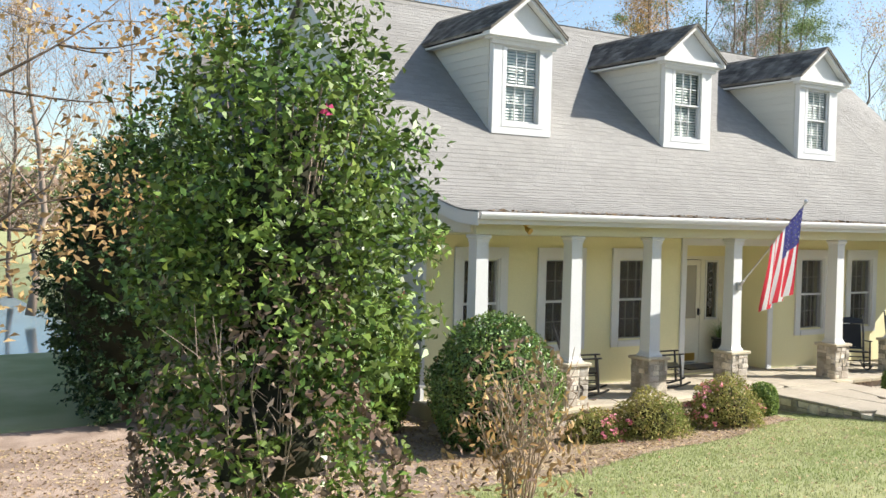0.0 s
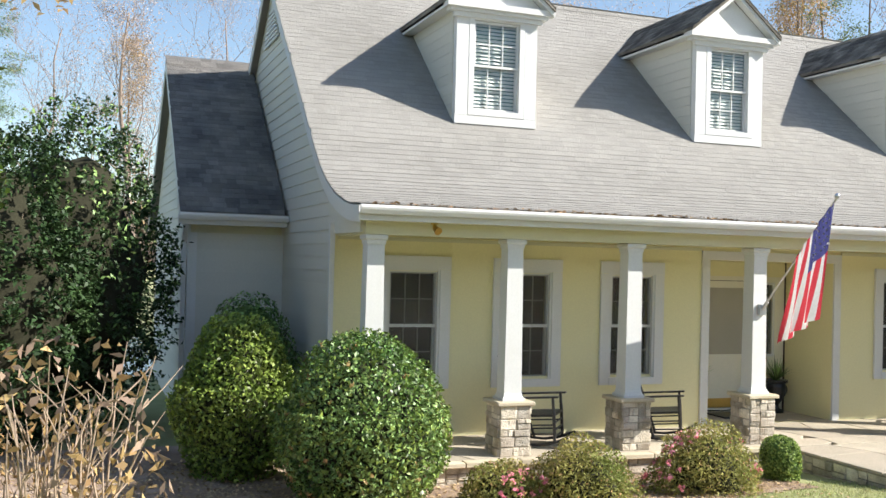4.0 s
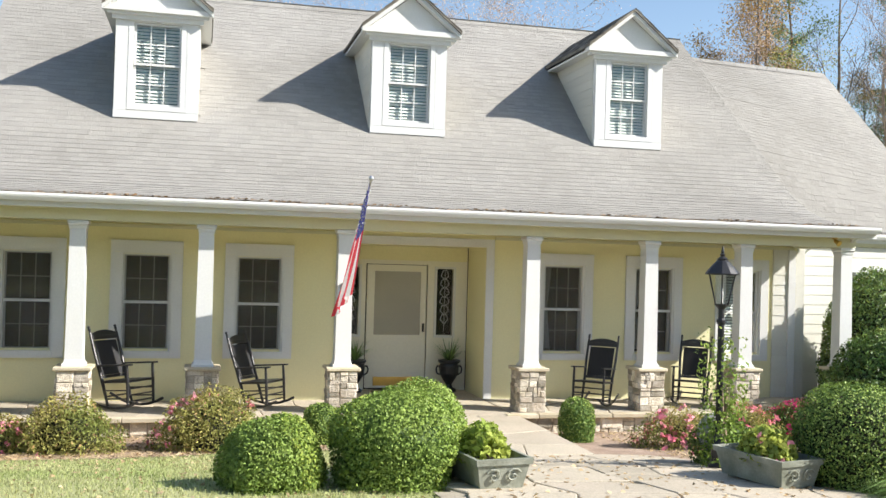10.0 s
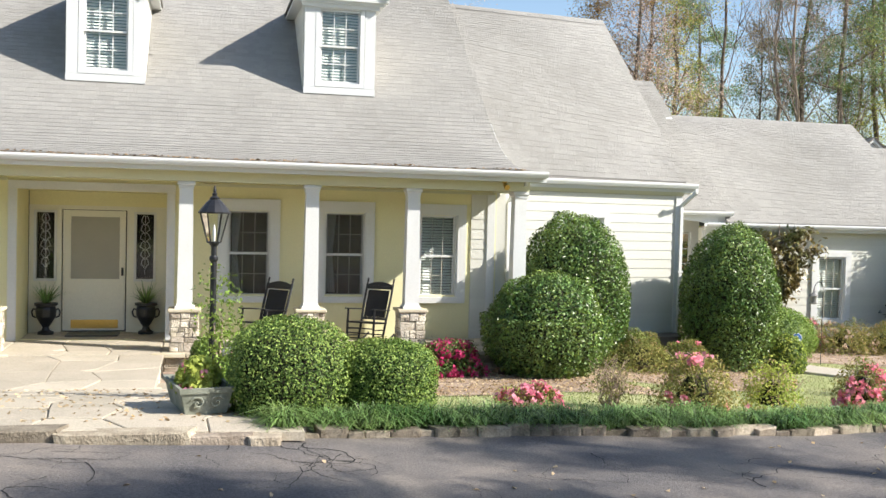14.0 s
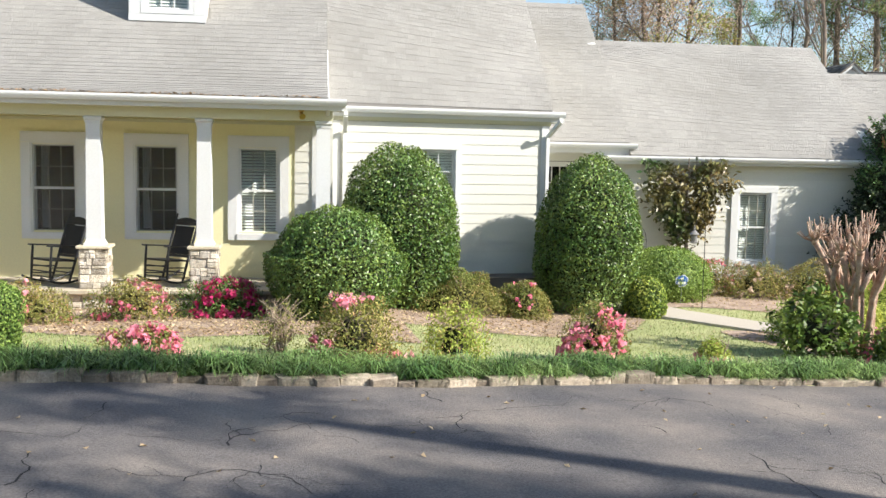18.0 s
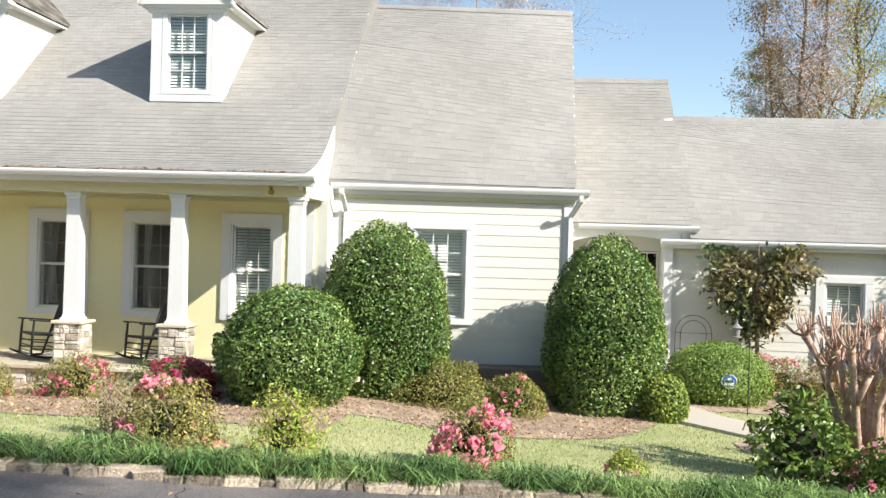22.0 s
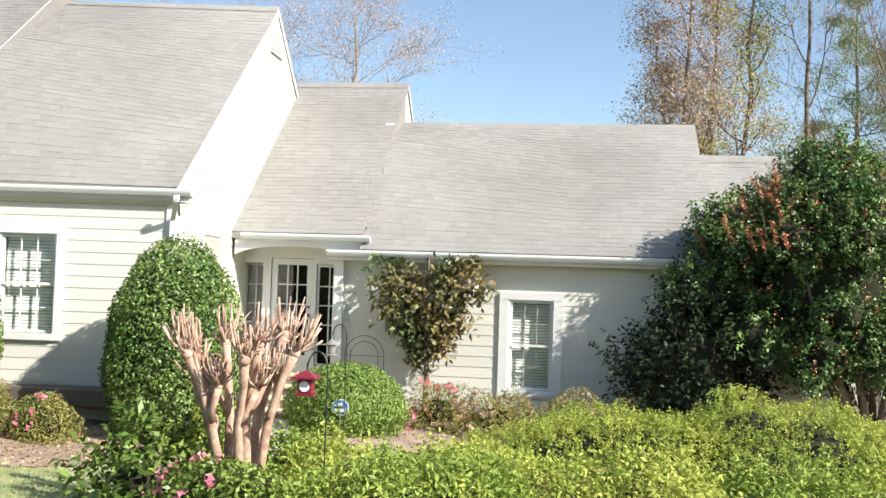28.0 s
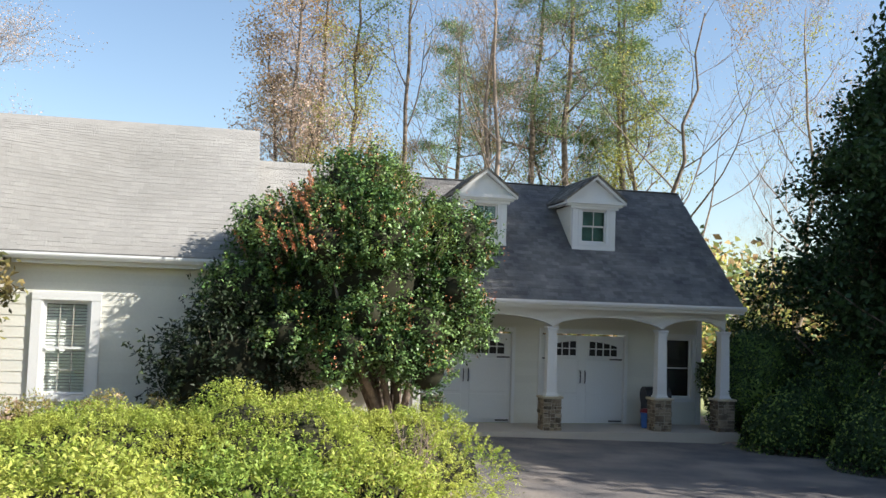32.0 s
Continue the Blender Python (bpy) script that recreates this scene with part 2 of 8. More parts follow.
M = dict(
    stucco=mat("porch_wall_paint", (0.80, 0.75, 0.455), 0.85, 0.06, 0.8, 40, 0.12, 90, col2=(0.77, 0.715, 0.425)),
    siding=mat("siding_paint", (0.645, 0.635, 0.565), 0.6, 0.05, 1.0, 30, 0.08, 50, rnd=0.03, col2=(0.625, 0.615, 0.54)),
    white=mat("white_paint", (0.685, 0.69, 0.675), 0.5, 0.06, 1.5, 40, 0.05, 60, col2=(0.645, 0.645, 0.615)),
    soffit=mat("soffit_paint", (0.64, 0.62, 0.445), 0.7, 0.05, 1.0, 40, 0.05, 50, col2=(0.60, 0.58, 0.40)),
    shingle=mat("grey_shingle", (0.285, 0.273, 0.247), 0.9, 0.15, 0.35, 60, 0.5, 200, rnd=0.06, col2=(0.325, 0.312, 0.286), spec=0.15),
    # shingle copy with the shade on the garage and west roofs in its colour
    shingle_shaded=mat("shade_dark_shingle", (0.135, 0.132, 0.13), 0.92, 0.25, 1.2, 60, 0.5, 200, rnd=0.2, col2=(0.2, 0.188, 0.172), spec=0.12),
    shingle_old=mat("weathered_wood_shake", (0.12, 0.105, 0.09), 0.95, 0.3, 3.0, 70, 0.5, 120, rnd=0.4, col2=(0.2, 0.18, 0.155), spec=0.15),
    deck=mat("roof_deck", (0.28, 0.262, 0.24), 0.95, 0.12, 2.0, 60),
    # near-black colour that stands in for unlit rooms and gaps
    dark=mat("unlit_space_shade", (0.03, 0.028, 0.026), 0.9, 0.3, 1.0, 20),
    # teal that stands in for tint and reflection in the dormer glass
    pane_tint=mat("pane_tint_teal", (0.10, 0.24, 0.21), 0.9, 0.1, 1.0, 20),
    # room colour lowered so the insides look unlit through the glass
    room=mat("unlit_room_tone", (0.13, 0.115, 0.095), 0.9, 0.1, 1.0, 20),
    glass=glass_mat("window_glass"),
    screen=screen_mat("insect_screen", (0.12, 0.115, 0.10), 0.45),
    blind=mat("white_blind", (0.80, 0.83, 0.79), 0.6, 0.05, 2.0, 40),
    door=mat("door_paint", (0.79, 0.76, 0.63), 0.45, 0.05, 1.0, 30, 0.04, 40, col2=(0.75, 0.72, 0.58)),
    storm=mat("storm_door_screen", (0.40, 0.38, 0.31), 0.65, 0.1, 1.5, 200),
    black=mat("black_metal", (0.018, 0.018, 0.02), 0.4, 0.3, 6.0, 60, 0.1, 80, spec=0.5),
    blackwood=mat("black_painted_wood", (0.02, 0.02, 0.021), 0.38, 0.3, 5.0, 60, 0.15, 60, spec=0.5),
    brass=mat("brass", (0.55, 0.38, 0.12), 0.3, 0.15, 8.0, 60, metal=1.0),
    steel=mat("brushed_steel", (0.55, 0.56, 0.58), 0.35, 0.15, 8.0, 60, metal=1.0),
    stone=mat("pier_stone", (0.49, 0.405, 0.315), 0.9, 0.32, 5.0, 60, 0.9, 45, rnd=0.44, col2=(0.62, 0.55, 0.47), spec=0.2),
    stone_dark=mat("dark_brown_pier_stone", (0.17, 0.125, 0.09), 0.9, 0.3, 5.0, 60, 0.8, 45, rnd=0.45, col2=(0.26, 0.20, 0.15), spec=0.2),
    # near-black tone of the plant cores, shade between leaves put into colour
    core_shade=mat("painted_core_shade", (0.035, 0.035, 0.022), 0.95, 0.4, 8.0, 60, spec=0.1),
    # white bars toned grey, the dimming by glass put into their colour
    bar=mat("glass_dimmed_paint", (0.40, 0.385, 0.33), 0.6, 0.05, 2.0, 40),
    flash=mat("grey_flashing", (0.22, 0.21, 0.20), 0.7, 0.1, 2.0, 40),
    mortar=mat("mortar", (0.40, 0.355, 0.28), 0.95, 0.15, 4.0, 80, 0.4, 120, spec=0.1),
    capstone=mat("sandstone_cap", (0.50, 0.42, 0.29), 0.85, 0.15, 3.0, 70, 0.4, 60, rnd=0.15, col2=(0.56, 0.49, 0.37), spec=0.2),
    flag_stone=mat("flagstone", (0.49, 0.43, 0.335), 0.88, 0.30, 1.6, 50, 0.5, 60, rnd=0.12, col2=(0.44, 0.38, 0.30), spec=0.2),
    kerb=mat("kerb_stone", (0.28, 0.22, 0.17), 0.92, 0.35, 6.0, 60, 0.8, 45, rnd=0.42, col2=(0.37, 0.305, 0.24), spec=0.2),
    asphalt=mat("asphalt", (0.145, 0.14, 0.143), 0.9, 0.5, 0.85, 55, 0.7, 160, col2=(0.245, 0.21, 0.175), spec=0.25, mix2=0.6),
    crack=mat("asphalt_crack", (0.02, 0.02, 0.02), 0.95, 0.2),
    lawn=mat("lawn_soil", (0.335, 0.365, 0.165), 0.95, 0.16, 0.9, 55, 0.4, 120, col2=(0.42, 0.415, 0.22), spec=0.1),
    mulch=mat("pine_straw_mulch", (0.34, 0.25, 0.19), 0.95, 0.3, 2.2, 60, 0.8, 70, col2=(0.44, 0.34, 0.265), spec=0.1),
    water=mat("lake_water", (0.05, 0.09, 0.12), 0.12, 0.1, 0.5, 8, 0.15, 3.0, spec=0.6),
    bark=mat("bark", (0.15, 0.118, 0.095), 0.95, 0.35, 6.0, 50, 0.8, 40, col2=(0.27, 0.215, 0.17), spec=0.1),
    barkpale=mat("pale_bark", (0.36, 0.29, 0.23), 0.9, 0.25, 4.0, 40, 0.5, 30, col2=(0.26, 0.20, 0.16), spec=0.15),
    crepe=mat("smooth_tan_bark", (0.56, 0.415, 0.31), 0.7, 0.3, 9.0, 40, 0.3, 30, col2=(0.33, 0.20, 0.14), spec=0.25, mix2=0.3),
    twig=mat("dry_twig", (0.38, 0.29, 0.21), 0.9, 0.2, 6.0, 40),
    red=leaf_mat("red_cloth", (0.74, 0.075, 0.10), (0.68, 0.065, 0.085), 0.0, 0.8, 0.35, 0.2),
    whitecloth=leaf_mat("white_cloth", (0.82, 0.81, 0.79), (0.78, 0.77, 0.75), 0.0, 0.8, 0.35, 0.2),
    blue=leaf_mat("blue_cloth", (0.10, 0.10, 0.29), (0.09, 0.09, 0.26), 0.0, 0.8, 0.3, 0.2),
    planter=mat("grey_green_planter", (0.20, 0.215, 0.165), 0.7, 0.2, 5.0, 50, 0.3, 60, col2=(0.29, 0.30, 0.245)),
    concrete=mat("grey_concrete", (0.33, 0.32, 0.30), 0.9, 0.2, 4.0, 60, 0.4, 80),
    path=mat("path_concrete", (0.50, 0.45, 0.37), 0.9, 0.12, 1.5, 60, 0.3, 90, col2=(0.44, 0.39, 0.32)),
    soil=mat("potting_soil", (0.08, 0.055, 0.04), 0.95, 0.3, 5.0, 60, 0.7, 60),
    signblue=mat("sign_blue", (0.05, 0.14, 0.42), 0.4, 0.05, 5.0, 40),
    signwhite=mat("sign_white", (0.8, 0.8, 0.8), 0.4, 0.03, 5.0, 40),
    redmetal=mat("dark_red_metal", (0.2, 0.022, 0.035), 0.35, 0.1, 5.0, 50),
    weave=mat("black_woven_cane", (0.026, 0.026, 0.028), 0.55, 0.25, 6.0, 150, 0.4, 120, spec=0.3),
    curtain=mat("sheer_curtain", (0.7, 0.7, 0.68), 0.9, 0.08, 5.0, 60),
    plastic=mat("dark_plastic", (0.03, 0.03, 0.035), 0.4, 0.1, 5.0, 50),
    doormat=mat("brown_coir", (0.36, 0.27, 0.13), 0.95, 0.2, 6.0, 90, 0.5, 120),
    # leaf colour taken near black for the holly's shadow over it
    l_dark=leaf_mat("holly_shaded_leaf", (0.022, 0.034, 0.016), (0.034, 0.046, 0.02), 0.5, 0.5, 0.05, 0.25),
    # green lowered so the leaves carry the shade they stand in
    l_shade=leaf_mat("shade_toned_leaf", (0.035, 0.065, 0.022), (0.05, 0.085, 0.028), 0.4, 0.5, 0.1, 0.25),
    l_box=leaf_mat("boxwood_leaf", (0.24, 0.33, 0.07), (0.33, 0.41, 0.095), 0.25, 0.55, 0.2, 0.25),
    l_boxdark=leaf_mat("dark_boxwood_leaf", (0.12, 0.19, 0.042), (0.15, 0.215, 0.052), 0.4, 0.55, 0.15, 0.25),
    l_holly=leaf_mat("holly_leaf", (0.13, 0.205, 0.055), (0.27, 0.35, 0.115), 0.7, 0.42, 0.08, 0.35),
    l_cam=leaf_mat("broad_green_leaf", (0.125, 0.18, 0.034), (0.225, 0.265, 0.055), 0.6, 0.38, 0.24, 0.4),
    l_deep=leaf_mat("deep_green_leaf", (0.11, 0.165, 0.035), (0.225, 0.27, 0.062), 0.75, 0.40, 0.2, 0.35),
    l_hollytree=leaf_mat("tree_holly_leaf", (0.09, 0.15, 0.045), (0.21, 0.28, 0.095), 0.75, 0.42, 0.08, 0.35),
    l_azalea=leaf_mat("azalea_leaf", (0.24, 0.27, 0.07), (0.36, 0.30, 0.10), 0.4, 0.6, 0.3, 0.2),
    l_fresh=leaf_mat("fresh_green_leaf", (0.23, 0.32, 0.06), (0.36, 0.43, 0.09), 0.32, 0.5, 0.32, 0.25),
    l_lime=leaf_mat("yellow_green_leaf", (0.37, 0.455, 0.09), (0.53, 0.54, 0.12), 0.28, 0.6, 0.38, 0.2),
    l_magnolia=leaf_mat("magnolia_leaf", (0.075, 0.12, 0.035), (0.20, 0.135, 0.055), 0.6, 0.38, 0.12, 0.45),
    l_grass=leaf_mat("lawn_blade", (0.36, 0.405, 0.155), (0.45, 0.44, 0.22), 0.3, 0.7, 0.3, 0.15),
    l_mondo=leaf_mat("mondo_grass_blade", (0.115, 0.185, 0.05), (0.30, 0.37, 0.12), 0.8, 0.45, 0.3, 0.4),
    rot=mat("wet_brown_litter", (0.20, 0.12, 0.07), 0.9, 0.3, 6.0, 60, rnd=0.4, col2=(0.32, 0.19, 0.11), spec=0.2),
    l_dead=leaf_mat("fallen_leaf", (0.44, 0.29, 0.17), (0.56, 0.42, 0.28), 0.4, 0.75, 0.2, 0.15),
    l_curled=leaf_mat("curled_brown_leaf", (0.24, 0.155, 0.12), (0.34, 0.245, 0.19), 0.5, 0.75, 0.2, 0.15),
    l_rust=leaf_mat("rust_leaf", (0.48, 0.27, 0.135), (0.56, 0.37, 0.19), 0.45, 0.6, 0.4, 0.2),
    l_pink=leaf_mat("faded_pink_leaf", (0.575, 0.391, 0.322), (0.667, 0.506, 0.414), 0.35, 0.6, 0.4, 0.2),
    l_pine=leaf_mat("pine_needles", (0.17, 0.24, 0.10), (0.27, 0.32, 0.13), 0.4, 0.6, 0.25, 0.25),
    l_yellow=leaf_mat("yellow_autumn_leaf", (0.504, 0.432, 0.12), (0.408, 0.42, 0.132), 0.35, 0.6, 0.4, 0.2),
    petal=leaf_mat("pink_petal", (0.86, 0.23, 0.36), (0.91, 0.42, 0.50), 0.25, 0.6, 0.35, 0.2),
    petal2=leaf_mat("magenta_petal", (0.50, 0.03, 0.16), (0.62, 0.08, 0.24), 0.3, 0.6, 0.35, 0.2),
    berry=leaf_mat("red_berry", (0.50, 0.15, 0.075), (0.60, 0.25, 0.13), 0.3, 0.4, 0.1),
)
M["glass"].use_backface_culling = False


# ---- building helpers ----
def link(name, verts, faces, material, parent=None, label="", smooth=False):
    me = bpy.data.meshes.new(name)
    me.from_pydata([tuple(v) for v in verts], [], faces)
    mats = material if isinstance(material, (list, tuple)) else [material]
    for m in mats:
        me.materials.append(m)
    if smooth:
        me.shade_smooth()
    ob = new(name, me)
    if parent:
        ob.parent = parent
    if label:
        ob["label"] = label
    return ob


def part(name, bm, material, parent=None, label="", smooth=False, bevel=0.0):
    """Links a bmesh as one mesh object under a thing or a part."""
    if bevel:
        bmesh.ops.bevel(bm, geom=list(bm.edges), offset=bevel, segments=1, affect="EDGES", clamp_overlap=True)
    bmesh.ops.recalc_face_normals(bm, faces=bm.faces)
    me = bpy.data.meshes.new(name)
    bm.to_mesh(me)
    bm.free()
    me.materials.append(material)
    if smooth:
        me.shade_smooth()
    ob = new(name, me)
    if parent:
        ob.parent = parent
    if label:
        ob["label"] = label
    return ob


def thing(name, label, category, group="", kind="", at=None):
    ob = new(name)
    ob.empty_display_size = 0.1
    if at:
        ob.matrix_basis = at if isinstance(at, Matrix) else Matrix.Translation(at)
    return tagged(ob, label, category, group, kind)


def box(bm, x0, x1, y0, y1, z0, z1, m=None):
    c = [bm.verts.new(p) for p in ((x0, y0, z0), (x1, y0, z0), (x1, y1, z0), (x0, y1, z0), (x0, y0, z1), (x1, y0, z1), (x1, y1, z1), (x0, y1, z1))]
    if m is not None:
        for v in c:
            v.co = m @ v.co
    for f in ((0, 3, 2, 1), (4, 5, 6, 7), (0, 1, 5, 4), (1, 2, 6, 5), (2, 3, 7, 6), (3, 0, 4, 7)):
        bm.faces.new([c[i] for i in f])
    return c


def boxes(*rows):
    bm = bmesh.new()
    for r in rows:
        box(bm, *r)
    return bm


def tube(bm, pts, radii, n=8, cap=True):
    """A round bar along points, with a radius at each."""
    pts = [Vector(p) for p in pts]
    if not isinstance(radii, (list, tuple)):
        radii = [radii] * len(pts)
    rings = []
    side = None
    for i, p in enumerate(pts):
        d = (pts[min(i + 1, len(pts) - 1)] - pts[max(i - 1, 0)]).normalized()
        if side is None:
            side = d.orthogonal().normalized()
        side = (side - d * side.dot(d)).normalized()
        up = d.cross(side)
        rings.append([bm.verts.new(p + radii[i] * (math.cos(a) * side + math.sin(a) * up)) for a in (2 * math.pi * k / n for k in range(n))])
    for a, b in zip(rings, rings[1:]):
        for k in range(n):
            bm.faces.new((a[k], a[(k + 1) % n], b[(k + 1) % n], b[k]))
    if cap:
        bm.faces.new(rings[0][::-1])
        bm.faces.new(rings[-1])
    return bm


def turned(bm, profile, n=16, centre=(0, 0), square=False):
    """A turned body from (radius, height) rows; square: with four sides."""
    k = 4 if square else n
    off = math.pi / 4 if square else 0
    f = math.sqrt(2) if square else 1
    rings = [[bm.verts.new((centre[0] + r * f * math.cos(off + 2 * math.pi * i / k), centre[1] + r * f * math.sin(off + 2 * math.pi * i / k), z)) for i in range(k)] for r, z in profile]
    for a, b in zip(rings, rings[1:]):
        for i in range(k):
            bm.faces.new((a[i], a[(i + 1) % k], b[(i + 1) % k], b[i]))
    bm.faces.new(rings[0][::-1])
    bm.faces.new(rings[-1])
    return bm


def slab_with_holes(x0, x1, z0, z1, y0, y1, holes):
    """A wall in the x-z plane, y0 to y1 thick, with rectangular openings (x0, x1, z0, z1) through it."""
    xs = sorted({x0, x1, *(h[0] for h in holes), *(h[1] for h in holes)})
    zs = sorted({z0, z1, *(h[2] for h in holes), *(h[3] for h in holes)})
    solid = {}
    for i in range(len(xs) - 1):
        for k in range(len(zs) - 1):
            cx, cz = (xs[i] + xs[i + 1]) / 2, (zs[k] + zs[k + 1]) / 2
            solid[i, k] = not any(h[0] < cx < h[1] and h[2] < cz < h[3] for h in holes)
    bm = bmesh.new()
    V = {}

    def v(i, k, y):
        if (i, k, y) not in V:
            V[i, k, y] = bm.verts.new((xs[i], y, zs[k]))
        return V[i, k, y]

    for (i, k), s in solid.items():
        if not s:
            continue
        bm.faces.new((v(i, k, y0), v(i + 1, k, y0), v(i + 1, k + 1, y0), v(i, k + 1, y0)))
        bm.faces.new((v(i, k, y1), v(i, k + 1, y1), v(i + 1, k + 1, y1), v(i + 1, k, y1)))
        for (di, dk), (a, b) in {(-1, 0): ((i, k), (i, k + 1)), (1, 0): ((i + 1, k), (i + 1, k + 1)), (0, -1): ((i, k), (i + 1, k)), (0, 1): ((i, k + 1), (i + 1, k + 1))}.items():
            if not solid.get((i + di, k + dk), False):
                bm.faces.new((v(*a, y0), v(*b, y0), v(*b, y1), v(*a, y1)))
    return bm


def lerp(x, xs, ys):
    return float(np.interp(x, xs, ys))


def ground_z(x, y):
    """The lie of the land: it falls from the drive to the house and along to the garage."""
    hd = np.interp(x, [-10, 5, 14, 17, 22, 26.5, 28, 32, 36, 42, 60], [0.5, 0.35, 0.12, 0.06, -0.12, -0.33, -0.45, -0.7, -0.95, -1.42, -1.9])
    hh = np.interp(x, [-10, 6, 24, 27, 30, 35, 40, 60], [-0.6, -0.5, -0.55, -0.8, -0.85, -1.05, -1.42, -1.9])
    k = np.clip((np.asarray(y, float) - 3.6) / 5.8, 0, 1)
    k = k * k * (3 - 2 * k) * 0.5 + k * 0.5
    z = hd * (1 - k) + hh * k
    lake = np.clip((np.asarray(y, float) - 21) / 8, 0, 1) * np.clip((12 - np.asarray(x, float)) / 5, 0, 1)
    return z - 1.6 * lake

# ---- roofs ----
TAB_DEPTH = 0.17


def roof_rows(profile, course=0.128):
    """Places up a roof's slope, from the eave: (y, z, way up as (dy, dz)) for each course."""
    pts = [Vector((0, y, z)) for y, z in profile]
    out, left = [], 0.0
    for a, b in zip(pts, pts[1:]):
        d = (b - a).normalized()
        s = left
        while s < (b - a).length:
            p = a + d * s
            out.append((p.y, p.z, d))
            s += course
        left = s - (b - a).length
    return out


def tab_shape(w, t):
    """One shingle: a wedge that is thick at its lower edge."""
    v = [(0, 0, 0), (w, 0, 0), (w, 0, t), (0, 0, t), (w, TAB_DEPTH, 0.003), (0, TAB_DEPTH, 0.003)]
    f = [(0, 1, 2, 3), (3, 2, 4, 5), (0, 3, 5), (1, 4, 2)]
    return v, f


def shingles(parent, x0, x1, profile, material, seed, skip=(), single=0, course=0.128, cut=None):
    """Covers a slope with shingles. The lowest ones, up to `single`, are pieces of their own; the rest is one mesh."""
    rng = random.Random(seed)
    V, F = [], []
    shapes = []
    if single:
        for w, t in ((0.10, 0.005), (0.13, 0.010), (0.16, 0.006), (0.20, 0.009), (0.25, 0.0055)):
            me = bpy.data.meshes.new("shingle")
            vv, ff = tab_shape(w - 0.0008, t)
            me.from_pydata(vv, [], ff)
            me.materials.append(material)
            shapes.append((w, me))
    made = 0
    done = False
    for y, z, d in roof_rows(profile, course):
        up = d.cross(Vector((-1, 0, 0)))
        if up.z < 0:
            up = -up
        x = x0 - rng.random() * 0.25
        while x < x1:
            if made < single and not done:
                w, me = rng.choice(shapes)
            else:
                w, me = rng.uniform(0.10, 0.24), None
            a, b = max(x, x0), min(x + w, x1)
            mid = (a + b) / 2
            x += w
            if b - a < 0.03 or (cut and cut(mid, y)) or any(s[0] < mid < s[1] and s[2] < y < s[3] for s in skip):
                continue
            if me and b - a > w - 0.001:
                ob = new("shingle", me)
                ob.parent = parent
                m = Matrix(((1, 0, 0, a), (0, d.y, up.y, y + 0.004 * up.y), (0, d.z, up.z, z + 0.004 * up.z), (0, 0, 0, 1)))
                ob.matrix_basis = m
                made += 1
                continue
            t = rng.uniform(0.005, 0.009)
            k = len(V)
            o = Vector((a, y, z)) + up * 0.006
            for px, py, pz in tab_shape(b - a - 0.0008, t)[0]:
                q = o + Vector((px, 0, 0)) + d * py + up * pz
                V.append(q)
            F += [tuple(i + k for i in f) for f in tab_shape(1, 1)[1]]
    ob = link("shingle_field", V, F, material, parent)
    ob["kind"] = "stuff"
    return ob


def extrude_x(bm, x0, x1, outline):
    """A closed outline of (y, z) pulled from x0 to x1."""
    a = [bm.verts.new((x0, y, z)) for y, z in outline]
    b = [bm.verts.new((x1, y, z)) for y, z in outline]
    n = len(a)
    bm.faces.new(a)
    bm.faces.new(b[::-1])
    for i in range(n):
        bm.faces.new((a[i], b[i], b[(i + 1) % n], a[(i + 1) % n]))
    return bm


def roof(name, label, x0, x1, front, back, seed, single=0, skip=(), thick=0.10, trim=True, material=None, cut=None, rake=(True, True), rake_from=-99, rake_deep=0.20):
    """A gable roof: front and back are profiles (y, z) from eave to ridge."""
    r = thing(name, label, "roof", kind="structure")
    top = [(y, z - 0.004) for y, z in list(front) + list(reversed(back))[1:]]
    low = [(y, z - thick) for y, z in top]
    part("roof_deck", extrude_x(bmesh.new(), x0, x1, top + low[::-1]), M["deck"], r)
    shingles(r, x0 - 0.02, x1 + 0.02, front, material or M["shingle"], seed, skip, single, cut=cut)
    shingles(r, x0 - 0.02, x1 + 0.02, back, material or M["shingle"], seed + 1, course=0.286)
    # ridge caps
    ry, rz = front[-1]
    bm = bmesh.new()
    x = x0
    while x < x1 - 0.05:
        w = min(0.3, x1 - x)
        o = [(ry - 0.14, rz - 0.092), (ry, rz + 0.026), (ry + 0.14, rz - 0.092), (ry, rz + 0.006)]
        extrude_x(bm, x + 0.004, x + w - 0.004, o)
        x += w
    part("ridge_cap", bm, material or M["shingle"], r)
    for x, on in ((x0, rake[0]), (x1, rake[1])):
        if trim and on:
            edge = [p for p in top if p[0] > rake_from]
            lo = [(y, z - 0.012) for y, z in edge]
            lo2 = [(y, z - rake_deep) for y, z in edge]
            a, b = (x - 0.018, x - 0.002) if x == x0 else (x + 0.002, x + 0.018)
            part("rake_board", extrude_x(bmesh.new(), a, b, lo + lo2[::-1]), M["white"], r, "white rake board")
    return r


def gutter(name, x0, x1, y, z, low=0.10, deep=0.11, label="white ogee rain gutter along the eave"):
    g = thing(name, label, "gutter", kind="structure")
    o = [(y, z), (y + 0.012, z), (y + 0.016, z - 0.02), (y + 0.035, z - low + 0.012), (y + deep, z - low + 0.012), (y + deep, z - low), (y + 0.028, z - low), (y + 0.002, z - low * 0.55), (y - 0.006, z - 0.03)]
    part("trough", extrude_x(bmesh.new(), x0, x1, o), M["white"], g)
    part("fascia", boxes((x0, x1, y + deep + 0.002, y + deep + 0.03, z - 0.17, z - 0.012)), M["white"], g, "white fascia board")
    return g


